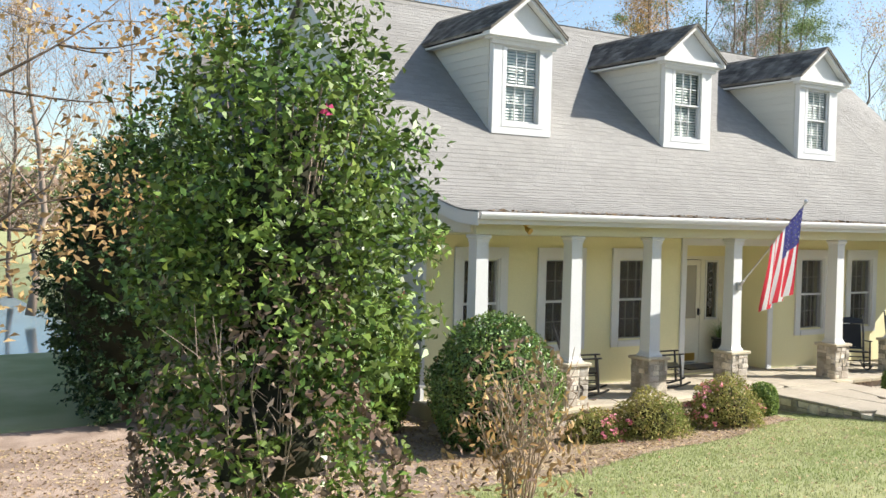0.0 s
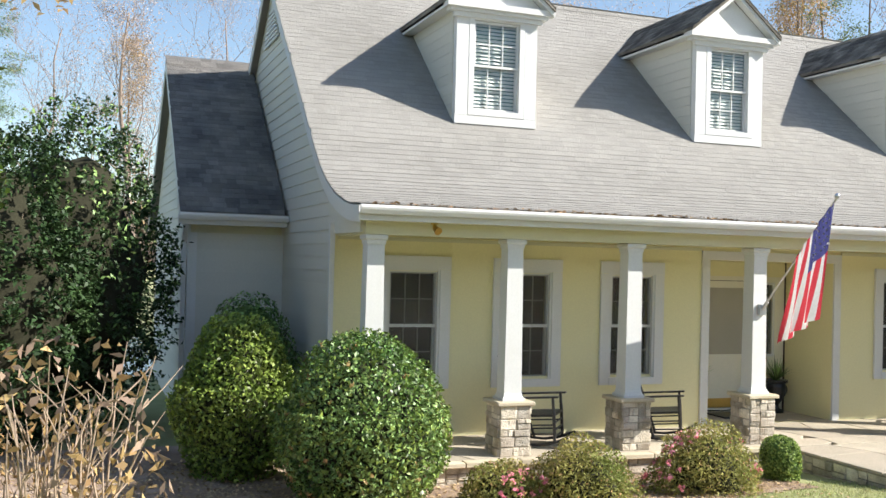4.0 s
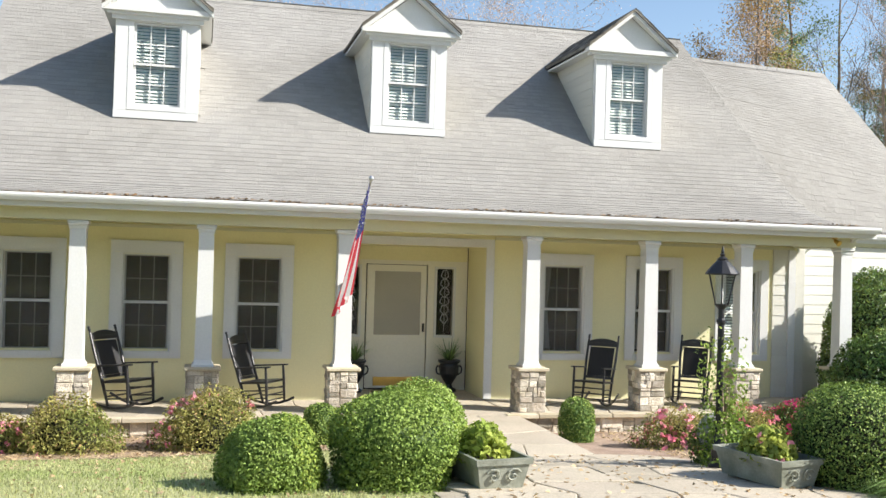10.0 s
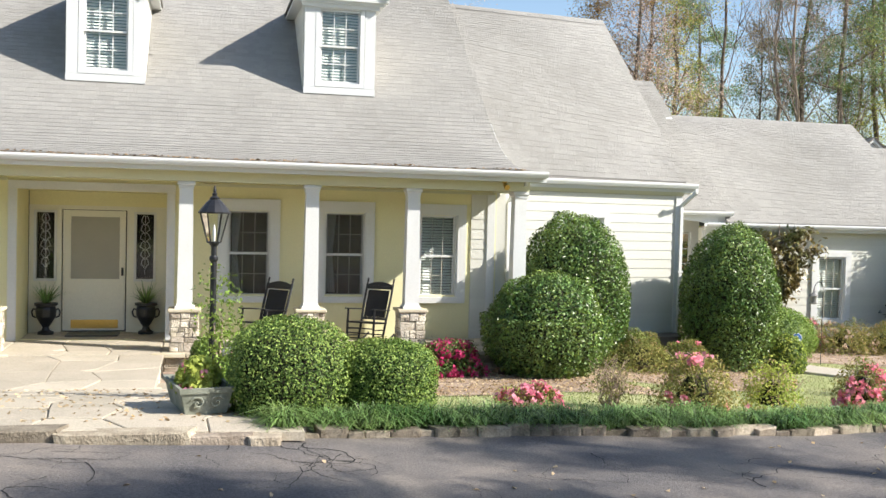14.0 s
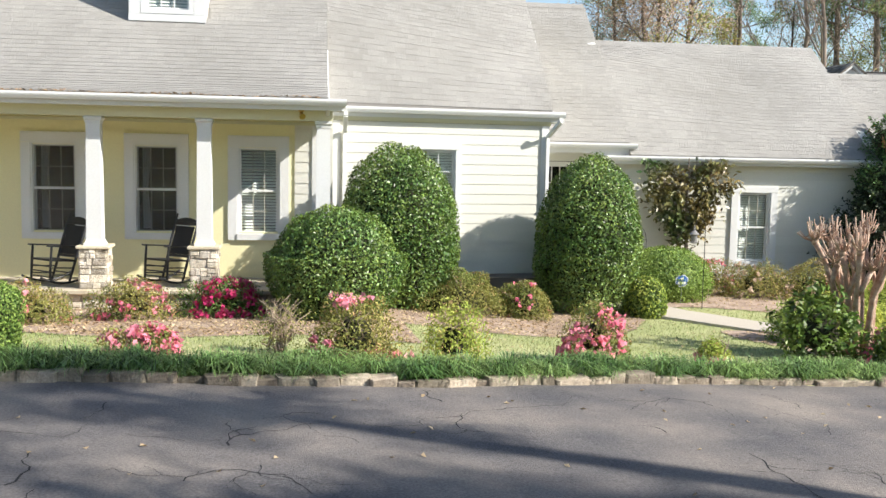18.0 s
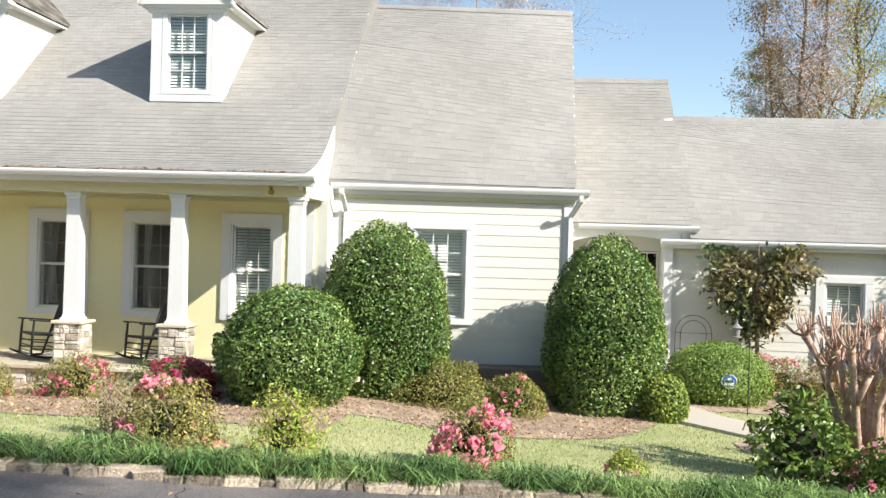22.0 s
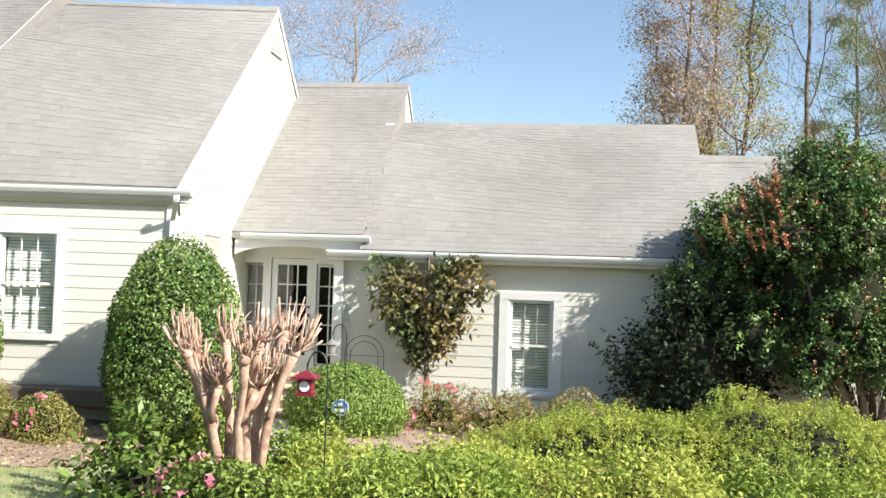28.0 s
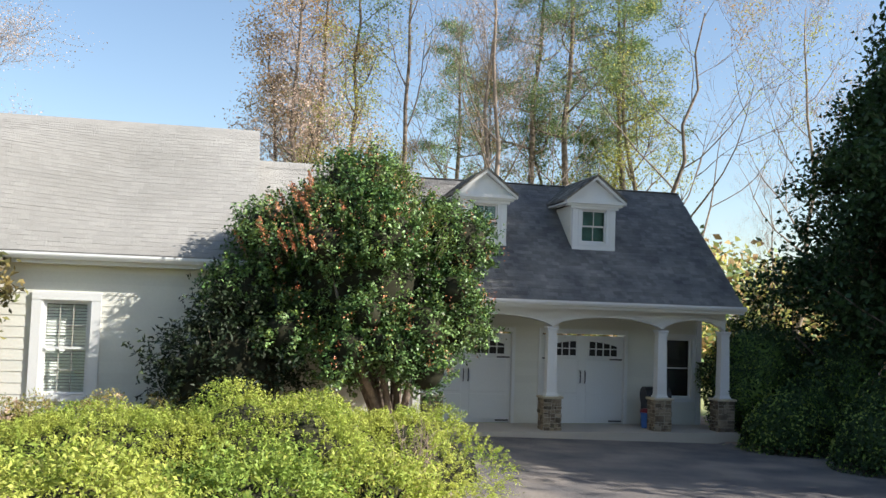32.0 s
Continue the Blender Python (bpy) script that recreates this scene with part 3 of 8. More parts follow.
def downspout(x, y, z1, z0, kick=0.0, side=0.0, back=0.3):
    d = thing("downspout", "white metal downspout fixed to the wall corner", "downspout", kind="structure")
    bm = bmesh.new()
    pts = [(x, y - back, z1), (x, y - back, z1 - 0.07), (x - side, y, z1 - 0.34), (x - side, y, z0 + 0.12), (x - side, y - 0.12, z0)]
    for a, b in zip(pts, pts[1:]):
        tube(bm, [a, b], 0.045, 4)
    part("pipe", bm, M["white"], d)
    part("strap", boxes((x - side - 0.06, x - side + 0.06, y - 0.04, y + 0.05, 0.9, 0.93), (x - side - 0.06, x - side + 0.06, y - 0.04, y + 0.05, -0.05, -0.02)), M["white"], d)
    return d


SLOPE = 0.854
# main block: a straight slope that flares out over the porch
FLARE_KNOTS = [(9.95, 2.665), (10.42, 2.70), (10.98, 2.83), (11.45, 3.01), (11.85, 3.235), (12.3, 3.57), (12.89, 4.08), (13.48, 4.584)]


def smooth_line(knots, n=5):
    """A smooth curve through the knots but the last, which only gives the end's direction."""
    k = [np.array(p) for p in knots]
    k = [2 * k[0] - k[1]] + k
    out = []
    for a, b, c, d in zip(k, k[1:], k[2:], k[3:]):
        for i in range(n):
            u = i / n
            q = 0.5 * (2 * b + (c - a) * u + (2 * a - 5 * b + 4 * c - d) * u * u + (3 * b - a - 3 * c + d) * u ** 3)
            out.append((float(q[0]), float(q[1])))
    return out + [knots[-2]]


FLARE = smooth_line(FLARE_KNOTS)
MAIN_FRONT = FLARE + [(16.35, 7.04)]
MAIN_BACK = [(21.0, 3.05), (16.35, 7.04)]
DORMERS = [(11.822, 13.13), (15.99, 17.298), (20.085, 21.385)]
skips = [(a + 0.02, b - 0.02, 12.88, 14.3) for a, b in DORMERS]
roof("roof_main", "weathered grey shingle roof flaring over the porch", 9.62, 23.50, MAIN_FRONT, MAIN_BACK, 11, 300, skips, rake=(True, False))
part("rake_board", extrude_x(bmesh.new(), 23.503, 23.508, [(12.9, float(np.interp(12.9, *zip(*MAIN_FRONT))) - 0.014), (16.35, 7.026), (16.35, 6.70), (12.9, 3.60)]), M["white"], bpy.data.objects["roof_main"], "white rake board")
WING_FRONT = [(12.27, 2.69), (16.72, 6.68)]
roof("roof_wing", "grey shingle roof of the east wing", 23.52, 27.62, WING_FRONT, [(21.1, 2.66), (16.72, 6.68)], 21, 300, trim=True, rake=(False, True), rake_deep=0.13)
SUN_FRONT = [(14.90, 2.19), (18.85, 5.60)]
roof("roof_link", "grey shingle roof over the glazed entry", 26.6, 29.90, SUN_FRONT, [(22.7, 2.2), (18.85, 5.60)], 31, 250, rake=(False, True), rake_from=17.6, rake_deep=0.14, cut=lambda x, y: False)
LONG_FRONT = [(14.80, 1.935), (18.40, 4.655)]
roof("roof_long", "grey shingle roof of the low back wing", 29.92, 35.75, LONG_FRONT, [(22.0, 1.94), (18.40, 4.655)], 41, 300, rake=(False, True))
LEFT_FRONT = [(14.5, 2.70), (18.2, 5.66)]
roof("roof_left", "grey shingle roof of the small west wing, shade put into its colour", 8.12, 9.68, LEFT_FRONT, [(21.9, 2.7), (18.2, 5.66)], 51, rake=(True, False), material=M["shingle_shaded"])

gutter("gutter_main", 9.60, 23.78, 9.86, 2.655)
gutter("gutter_wing", 23.60, 27.86, 12.19, 2.665)
gutter("gutter_link", 27.80, 30.06, 14.80, 2.175)
gutter("gutter_long", 29.35, 36.0, 14.71, 1.92)
gutter("gutter_left", 8.08, 9.72, 14.40, 2.685)
# leaf litter lying in the main gutter
rng = random.Random(5)
V, F = [], []
for i in range(1100):
    x = rng.uniform(9.7, 23.4)
    p = Vector((x, 9.86 + rng.uniform(0.01, 0.13), 2.655 + rng.uniform(0, 0.03) * (0.4 + abs(math.sin(x * 1.7)))))
    a, b = Vector((rng.uniform(-1, 1), rng.uniform(-1, 1), rng.uniform(-0.4, 0.4))) * 0.035, Vector((rng.uniform(-1, 1), rng.uniform(-1, 1), rng.uniform(0, 0.6))) * 0.02
    k = len(V)
    V += [p - a, p + b, p + a, p - b]
    F.append((k, k + 1, k + 2, k + 3))
tagged(link("gutter_litter", V, F, M["rot"]), "brown dead leaves caught along the gutter", "leaf litter", kind="stuff")

# ---- walls ----
WALL = 11.645
WZ0, WZ1 = 0.36, 2.11
PORCH_WINDOWS = [(10.315, 11.35), (11.965, 13.01), (13.617, 14.662), (18.575, 19.61), (20.205, 21.232), (21.875, 22.885)]
holes = [(a + 0.17, b - 0.17, 0.50, 1.91) for a, b in PORCH_WINDOWS]
holes.append((15.45, 17.75, -0.27, 2.17))
w = thing("wall_porch", "pale yellow rendered wall behind the porch", "wall", kind="structure")
part("wall_face", slab_with_holes(9.75, 23.5, -0.6, 2.75, WALL, WALL + 0.2, holes), M["stucco"], w)
part("cornice", boxes((9.8, 15.3, WALL - 0.03, WALL - 0.002, 2.30, 2.345), (17.9, 23.4, WALL - 0.03, WALL - 0.002, 2.30, 2.345)), M["soffit"], w)
# porch recess
rec = thing("wall_recess", "yellow plastered entry recess with a flat ceiling", "wall", kind="structure")
part("recess_side", boxes((15.33, 15.448, WALL + 0.203, 12.72, -0.3, 2.4)), M["stucco"], rec)
part("recess_side", boxes((17.752, 17.87, WALL + 0.203, 12.72, -0.3, 2.4)), M["stucco"], rec)
part("recess_top", boxes((15.33, 17.87, WALL + 0.203, 12.9, 2.172, 2.30)), M["stucco"], rec)
part("recess_back", slab_with_holes(15.45, 17.75, -0.3, 2.17, 12.76, 12.86, [(15.98, 17.05, -0.27, 1.86), (15.57, 15.86, 0.66, 1.80), (17.21, 17.50, 0.66, 1.80)]), M["door"], rec, "cream painted entry surround")
part("transom_panel", boxes((15.46, 17.74, 12.738, 12.757, 1.93, 2.168)), M["stucco"], rec, "yellow panel over the door")
t = thing("entry_trim", "white board trim framing the entry recess", "trim", kind="structure")
part("jamb_board", boxes((15.314, 15.446, WALL - 0.035, WALL - 0.002, -0.27, 2.17)), M["white"], t)
part("jamb_board", boxes((17.754, 17.885, WALL - 0.035, WALL - 0.002, -0.27, 2.17)), M["white"], t)
part("head_board", boxes((15.314, 17.885, WALL - 0.038, WALL - 0.002, 2.172, 2.305)), M["white"], t)

# house body behind, added and coloured dark to keep the rooms dark
body = thing("wall_inner", "plain inner room walls, coloured dark as if unlit", "wall", kind="structure")
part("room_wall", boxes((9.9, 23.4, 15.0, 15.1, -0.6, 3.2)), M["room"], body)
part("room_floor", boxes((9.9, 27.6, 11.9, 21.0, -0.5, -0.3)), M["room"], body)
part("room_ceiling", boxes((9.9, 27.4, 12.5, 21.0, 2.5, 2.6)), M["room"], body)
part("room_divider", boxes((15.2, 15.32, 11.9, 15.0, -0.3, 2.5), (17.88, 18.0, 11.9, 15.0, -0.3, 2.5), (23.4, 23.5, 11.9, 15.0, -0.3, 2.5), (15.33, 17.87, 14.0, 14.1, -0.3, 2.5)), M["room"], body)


def lap_wall(name, label, x0, x1, z0, z1, y, holes, expose=0.178, corner=(True, True), seed=1, thick=0.18):
    """A wall clad with overlapping boards, each a piece of its own, with openings."""
    w = thing(name, label, "wall", kind="structure")
    part("wall_face", slab_with_holes(x0, x1, z0, z1, y + 0.02, y + thick, [(h[0] + 0.02, h[1] - 0.02, h[2] + 0.02, h[3] - 0.02) for h in holes]), M["siding"], w)
    z, i = z0, 0
    while z < z1 - 0.02:
        top = min(z + expose, z1)
        spans = [(x0, x1)]
        for h in holes:
            if h[2] < top - 0.01 and h[3] > z + 0.01:
                nxt = []
                for a, b in spans:
                    if h[0] > a:
                        nxt.append((a, min(b, h[0])))
                    if h[1] < b:
                        nxt.append((max(a, h[1]), b))
                spans = [s for s in nxt if s[1] - s[0] > 0.02]
        for a, b in spans:
            bm = bmesh.new()
            extrude_x(bm, a, b, [(y - 0.010, z), (y - 0.001, top + 0.012), (y + 0.016, top + 0.012), (y + 0.016, z)])
            part("board", bm, M["siding"], w)
        z += expose
        i += 1
    for on, a in ((corner[0], x0 - 0.01), (corner[1], x1 - 0.13)):
        if on:
            part("corner_board", boxes((a, a + 0.14, y - 0.034, y + 0.02, z0, z1)), M["white"], w)
    return w


WINGY = 12.40
lap_wall("wall_wing", "cream lap-sided wall of the east wing", 23.62, 27.58, -0.62, 2.42, WINGY, [(24.95, 25.87, 0.44, 2.03)], seed=3)
part("skirt_board", boxes((23.6, 27.6, WINGY - 0.05, WINGY + 0.02, -0.80, -0.622)), M["siding"], bpy.data.objects["wall_wing"])
# black sheet set in the crawl gap as its shade
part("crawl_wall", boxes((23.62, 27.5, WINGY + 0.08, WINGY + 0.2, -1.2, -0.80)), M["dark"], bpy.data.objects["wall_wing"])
f = thing("frieze_wing", "cream frieze and soffit under the wing eave", "trim", kind="structure")
part("frieze_board", boxes((23.6, 27.62, WINGY - 0.03, WINGY + 0.02, 2.424, 2.62)), M["soffit"], f)
part("soffit_board", boxes((23.79, 27.8, 12.31, WINGY - 0.032, 2.46, 2.485)), M["soffit"], f)
# short return wall with lap siding at the end of the porch
lap_wall("wall_return", "cream lap siding at the open end of the porch", 22.98, 23.40, -0.27, 2.30, WALL - 0.022, [], corner=(False, True))
part("side_face", boxes((23.45, 23.62, WALL - 0.002, WINGY + 0.1, -0.7, 2.6)), M["siding"], bpy.data.objects["wall_return"])


def gable(name, label, x, pts, material, thick=0.18, expose=0.178, out=1, boards=True):
    """A gable wall in the y-z plane at x, clad with boards; pts is its outline (y, z); out: +1 faces +x."""
    w = thing(name, label, "wall", kind="structure")
    a, b = (x - thick, x) if out > 0 else (x, x + thick)
    part("wall_face", extrude_x(bmesh.new(), a, b, pts), material, w)
    if not boards:
        return w
    zs0, zs1 = min(z for _, z in pts), max(z for _, z in pts)

    def span(z):
        ys = []
        for (y0, z0), (y1, z1) in zip(pts, pts[1:] + pts[:1]):
            if (z0 - z) * (z1 - z) < 0:
                ys.append(y0 + (y1 - y0) * (z - z0) / (z1 - z0))
        return (min(ys), max(ys)) if len(ys) > 1 else None

    z = zs0
    while z < zs1 - 0.1:
        lo, hi = span(z + 0.005), span(min(z + expose, zs1 - 0.005))
        if lo and hi:
            o = 0.012 * out
            V = [(x + o * 1.2, lo[0], z), (x + o * 1.2, lo[1], z), (x + o * 0.15, hi[1], z + expose), (x + o * 0.15, hi[0], z + expose), (x - o, lo[0], z), (x - o, lo[1], z), (x - o, hi[1], z + expose), (x - o, hi[0], z + expose)]
            F = [(0, 1, 2, 3), (0, 4, 5, 1), (3, 2, 6, 7), (0, 3, 7, 4), (1, 5, 6, 2)]
            link("board", V, F, material, w)
        z += expose
    return w


def under(profile, d=0.11):
    return [(y, z - d) for y, z in profile]


gable("wall_gable_left", "cream lap-sided gable end under the flared roof", 9.75, [(11.66, -0.6), (11.66, 2.95)] + under([p for p in MAIN_FRONT if p[0] > 11.8]) + [(20.8, 3.05), (20.8, -0.6)], M["siding"], out=-1)
gable("wall_gable_porch", "boarded end of the porch roof", 9.72, [(10.3, 2.36), (10.3, 2.55)] + under([p for p in MAIN_FRONT if 10.35 < p[0] < 11.9], 0.10) + [(11.85, 2.36)], M["siding"], thick=0.06, out=-1, boards=False)
gable("wall_gable_wing", "sunlit cream gable end of the east wing with a louvred vent", 27.597, [(12.48, -0.9), (12.48, 2.70)] + under([(12.7, 3.08), WING_FRONT[-1], (20.6, 2.98)]) + [(20.6, -0.9)], M["siding"], out=1)
gable("wall_gable_link", "small cream gable over the low roof", 29.88, [(17.3, 4.0)] + under([(17.6, 4.65), SUN_FRONT[-1], (20.5, 4.0)]) + [(20.5, 3.6)], M["white"], out=1, boards=False)
gable("wall_gable_main", "grey flashing strip above the wing roof", 23.53, [(11.9, 2.8)] + under([p for p in MAIN_FRONT if p[0] > 11.9], 0.03) + [(20.5, 3.3)], M["shingle"], out=1, thick=0.06, boards=False)
gable("wall_swoop", "white curved end panel of the porch roof", 23.536, [(10.0, 2.56)] + under([p for p in MAIN_FRONT if p[0] < 12.47], 0.012) + [(12.46, 2.36), (10.3, 2.36)], M["white"], out=1, thick=0.06, boards=False)
gable("wall_gable_long", "gable end of the low back wing", 35.6, [(15.1, -1.2), (15.1, 2.2)] + under([LONG_FRONT[-1], (21.8, 2.0)]) + [(21.8, -1.2)], M["siding"], out=1, boards=False)
gable("wall_gable_west", "cream gable end of the west wing", 8.27, [(14.92, -0.7), (14.92, 2.9)] + under([LEFT_FRONT[-1], (21.5, 2.9)]) + [(21.5, -0.7)], M["siding"], out=-1)
lap_wall("wall_left_wing", "shaded cream lap-sided wall of the west wing", 8.27, 9.74, -0.7, 2.62, 14.9, [], corner=(True, False))
# gable vent
v = thing("gable_vent", "small triangular louvred vent in the gable", "vent", kind="structure")
bm = bmesh.new()
for i in range(6):
    z = 5.70 + i * 0.075
    half = max(0.05, (6.20 - z) / SLOPE * 0.62)
    box(bm, 27.628, 27.66, 16.70 - half, 16.70 + half, z + 0.05, z + 0.095)
part("louvre", bm, M["white"], v)
part("louvre_back", extrude_x(bmesh.new(), 27.624, 27.63, [(16.35, 5.74), (17.05, 5.74), (16.70, 6.19)]), M["soffit"], v)
# left gable vent
v = thing("gable_vent", "small louvred vent high in the west gable", "vent", kind="structure")
bm = bmesh.new()
for i in range(8):
    z = 5.75 + i * 0.075
    half = max(0.05, (6.6 - z) / SLOPE * 0.62)
    box(bm, 9.70, 9.73, 16.35 - half, 16.35 + half, z, z + 0.045)
part("louvre", bm, M["white"], v)
# wall below the link and back wings
gable("wall_step", "shingled step between the two low roofs", 29.897, [(14.95, 1.95), (14.95, 2.20), (18.6, 5.36), (18.6, 4.6)], M["shingle"], out=1, thick=0.05, boards=False)
lap_wall("wall_long", "cream lap-sided wall of the low back wing", 29.42, 35.6, -0.50, 1.80, 15.05, [(32.42, 33.18, -0.35, 1.19)], corner=(True, False))
part("skirt_board", boxes((29.4, 35.6, 15.0, 15.07, -0.72, -0.502)), M["white"], bpy.data.objects["wall_long"])
part("footing", boxes((29.42, 35.6, 15.12, 15.2, -1.3, -0.72)), M["concrete"], bpy.data.objects["wall_long"])
f = thing("frieze_long", "soffit and frieze under the low eave", "trim", kind="structure")
part("soffit_board", boxes((29.4, 35.8, 14.86, 15.02, 1.75, 1.78)), M["soffit"], f)
f = thing("frieze_left", "soffit under the west wing eave", "trim", kind="structure")
part("soffit_board", boxes((8.15, 9.7, 14.54, 14.88, 2.52, 2.545)), M["soffit"], f)
part("frieze_board", boxes((8.3, 9.7, 14.86, 14.895, 2.40, 2.52)), M["soffit"], f)

# ---- porch beam, soffit, ceiling ----
f = thing("porch_beam", "cream boxed beam and soffit along the porch front", "beam", kind="structure")
part("beam", boxes((9.76, 23.58, 10.22, 10.48, 2.335, 2.54)), M["soffit"], f)
part("end_beam", boxes((23.36, 23.585, 10.485, WALL - 0.04, 2.335, 2.54)), M["soffit"], f)
part("end_beam", boxes((9.76, 9.98, 10.485, WALL - 0.04, 2.335, 2.54)), M["soffit"], f)
part("soffit_board", boxes((9.66, 23.72, 9.99, 10.217, 2.485, 2.51)), M["soffit"], f)
c = thing("ceiling_porch", "pale boarded porch ceiling", "ceiling", kind="structure")
part("ceiling_board", boxes((9.985, 23.355, 10.483, WALL - 0.002, 2.40, 2.43)), M["soffit"], c)
spout_a = downspout(23.83, WINGY - 0.06, 2.56, -0.7, back=0.42)
spout_b = downspout(27.72, WINGY - 0.06, 2.56, -0.75, side=0.16, back=0.30)
downspout(9.70, 11.55, 2.5, -0.5, back=0.0)
downspout(8.20, 14.82, 2.6, -0.6, back=0.3)

# ---- windows ----
PANE = {}


def pane_mesh(w, h):
    key = (round(w, 3), round(h, 3))
    if key not in PANE:
        me = bpy.data.meshes.new("pane")
        me.from_pydata([(0, 0, 0), (w, 0, 0), (w, 0, h), (0, 0, h), (0, 0.004, 0), (w, 0.004, 0), (w, 0.004, h), (0, 0.004, h)], [], [(0, 1, 2, 3), (4, 5, 6, 7)])
        me.materials.append(M["glass"])
        PANE[key] = me
    return PANE[key]


def sash(parent, name, x0, x1, z0, z1, y, cols, rows, rail=0.036, bar=0.013, bars="white"):
    """A sash with its glazing bars and panes."""
    bm = bmesh.new()
    box(bm, x0, x0 + rail, y, y + 0.035, z0, z1)
    box(bm, x1 - rail, x1, y, y + 0.035, z0, z1)
    box(bm, x0 + rail, x1 - rail, y, y + 0.035, z0, z0 + rail)
    box(bm, x0 + rail, x1 - rail, y, y + 0.035, z1 - rail, z1)
    a, b, c, d = x0 + rail, x1 - rail, z0 + rail, z1 - rail
    pw, ph = (b - a) / cols, (d - c) / rows
    s = part(name, bm, M["white"], parent)
    for i in range(1, cols):
        part("glazing_bar", boxes((a + i * pw - bar / 2, a + i * pw + bar / 2, y + 0.006, y + 0.03, c, d)), M[bars], s)
    for k in range(1, rows):
        part("glazing_bar", boxes((a, b, y + 0.007, y + 0.029, c + k * ph - bar / 2, c + k * ph + bar / 2)), M[bars], s)
    me = pane_mesh(pw - bar, ph - bar)
    for i in range(cols):
        for k in range(rows):
            p = new("pane", me)
            p.parent = s
            p.location = (a + i * pw + bar / 2, y + 0.014, c + k * ph + bar / 2)
            p.visible_shadow = False
    return s


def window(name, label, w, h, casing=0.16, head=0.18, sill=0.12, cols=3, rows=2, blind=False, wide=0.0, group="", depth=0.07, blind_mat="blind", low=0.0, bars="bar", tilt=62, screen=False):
    """A double-hung window with its casing, centred on x, its outer casing from z = 0 to h; y = 0 is the wall's face."""
    t = thing(name, label, "window", group, "structure")
    x = w / 2
    part("casing", boxes((-x, -x + casing, -0.04, -0.003, 0, h - head)), M["white"], t)
    part("casing", boxes((x - casing, x, -0.04, -0.003, 0, h - head)), M["white"], t)
    part("head_casing", boxes((-x, x, -0.045, -0.003, h - head + 0.002, h)), M["white"], t)
    part("window_sill", boxes((-x + casing, x - casing, -0.06, 0.06, 0.0, sill)), M["white"], t)
    a, b, z0, z1 = -x + casing + 0.02, x - casing - 0.02, sill + 0.004, h - head - 0.02
    bm = bmesh.new()
    box(bm, a - 0.03, a + 0.012, -0.02, 0.12, z0, z1 + 0.03)
    box(bm, b - 0.012, b + 0.03, -0.02, 0.12, z0, z1 + 0.03)
    box(bm, a + 0.012, b - 0.012, -0.02, 0.12, z1, z1 + 0.03)
    part("window_frame", bm, M["white"], t)
    mid = (z0 + z1) / 2
    if screen:
        for q0, q1 in ((z0 + 0.03, mid - 0.02), (mid + 0.022, z1 - 0.02)):
            link("insect_screen", [(a + 0.03, 0.002, q0), (b - 0.03, 0.002, q0), (b - 0.03, 0.002, q1), (a + 0.03, 0.002, q1)], [(0, 1, 2, 3)], M["screen"], t, "fine dark insect screen").visible_shadow = False
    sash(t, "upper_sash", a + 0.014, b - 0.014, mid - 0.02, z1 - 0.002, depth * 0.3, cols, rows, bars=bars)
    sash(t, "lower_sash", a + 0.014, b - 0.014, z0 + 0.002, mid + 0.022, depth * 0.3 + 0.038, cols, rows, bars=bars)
    if blind:
        bm = bmesh.new()
        z = z0 + low
        while z < z1 - 0.03:
            m = Matrix.Translation((0, depth + 0.09, z)) @ Matrix.Rotation(radians(tilt), 4, "X")
            box(bm, a + 0.02, b - 0.02, -0.022, 0.022, -0.0012, 0.0012, m)
            z += 0.05
        box(bm, a + 0.02, b - 0.02, depth + 0.06, depth + 0.12, z1 - 0.04, z1)
        part("blind", bm, M[blind_mat], t, "white slatted blind, half open")
        # black sheet behind the blind, the room's darkness by colour
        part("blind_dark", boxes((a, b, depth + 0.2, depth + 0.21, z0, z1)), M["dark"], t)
    return t


first = window("window_1", "white double-hung window with a wide casing on the porch", 1.035, 1.75, casing=0.15, head=0.175, sill=0.105, group="porch windows", screen=True)
first.matrix_basis = Matrix.Translation(((10.315 + 11.35) / 2, WALL, WZ0))
for i, (a, b) in enumerate(PORCH_WINDOWS[1:5]):
    c = copy_thing(first, Matrix.Translation(((a + b) / 2, WALL, WZ0)))
    c.name = "window_%d" % (i + 2)
w6 = window("window_6", "white double-hung window with a half-lowered blind, partly sunlit", 1.01, 1.75, casing=0.15, head=0.175, sill=0.105, blind=True, group="porch windows")
w6.matrix_basis = Matrix.Translation((22.38, WALL, WZ0))
w7 = window("window_7", "white double-hung window with blinds in the lap-sided wing", 1.10, 1.71, casing=0.11, head=0.12, sill=0.10, blind=True, tilt=76, bars="white")
w7.matrix_basis = Matrix.Translation((25.395, WINGY - 0.012, 0.36))
w8 = window("window_8", "white double-hung window with drawn slatted blinds behind shrubs", 1.05, 1.72, casing=0.15, head=0.12, sill=0.10, blind=True, tilt=70)
w8.matrix_basis = Matrix.Translation((32.80, 15.05 - 0.012, -0.42))
# black sheet in place of the unlit room behind window_8
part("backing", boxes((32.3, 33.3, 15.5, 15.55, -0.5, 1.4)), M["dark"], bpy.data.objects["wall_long"])

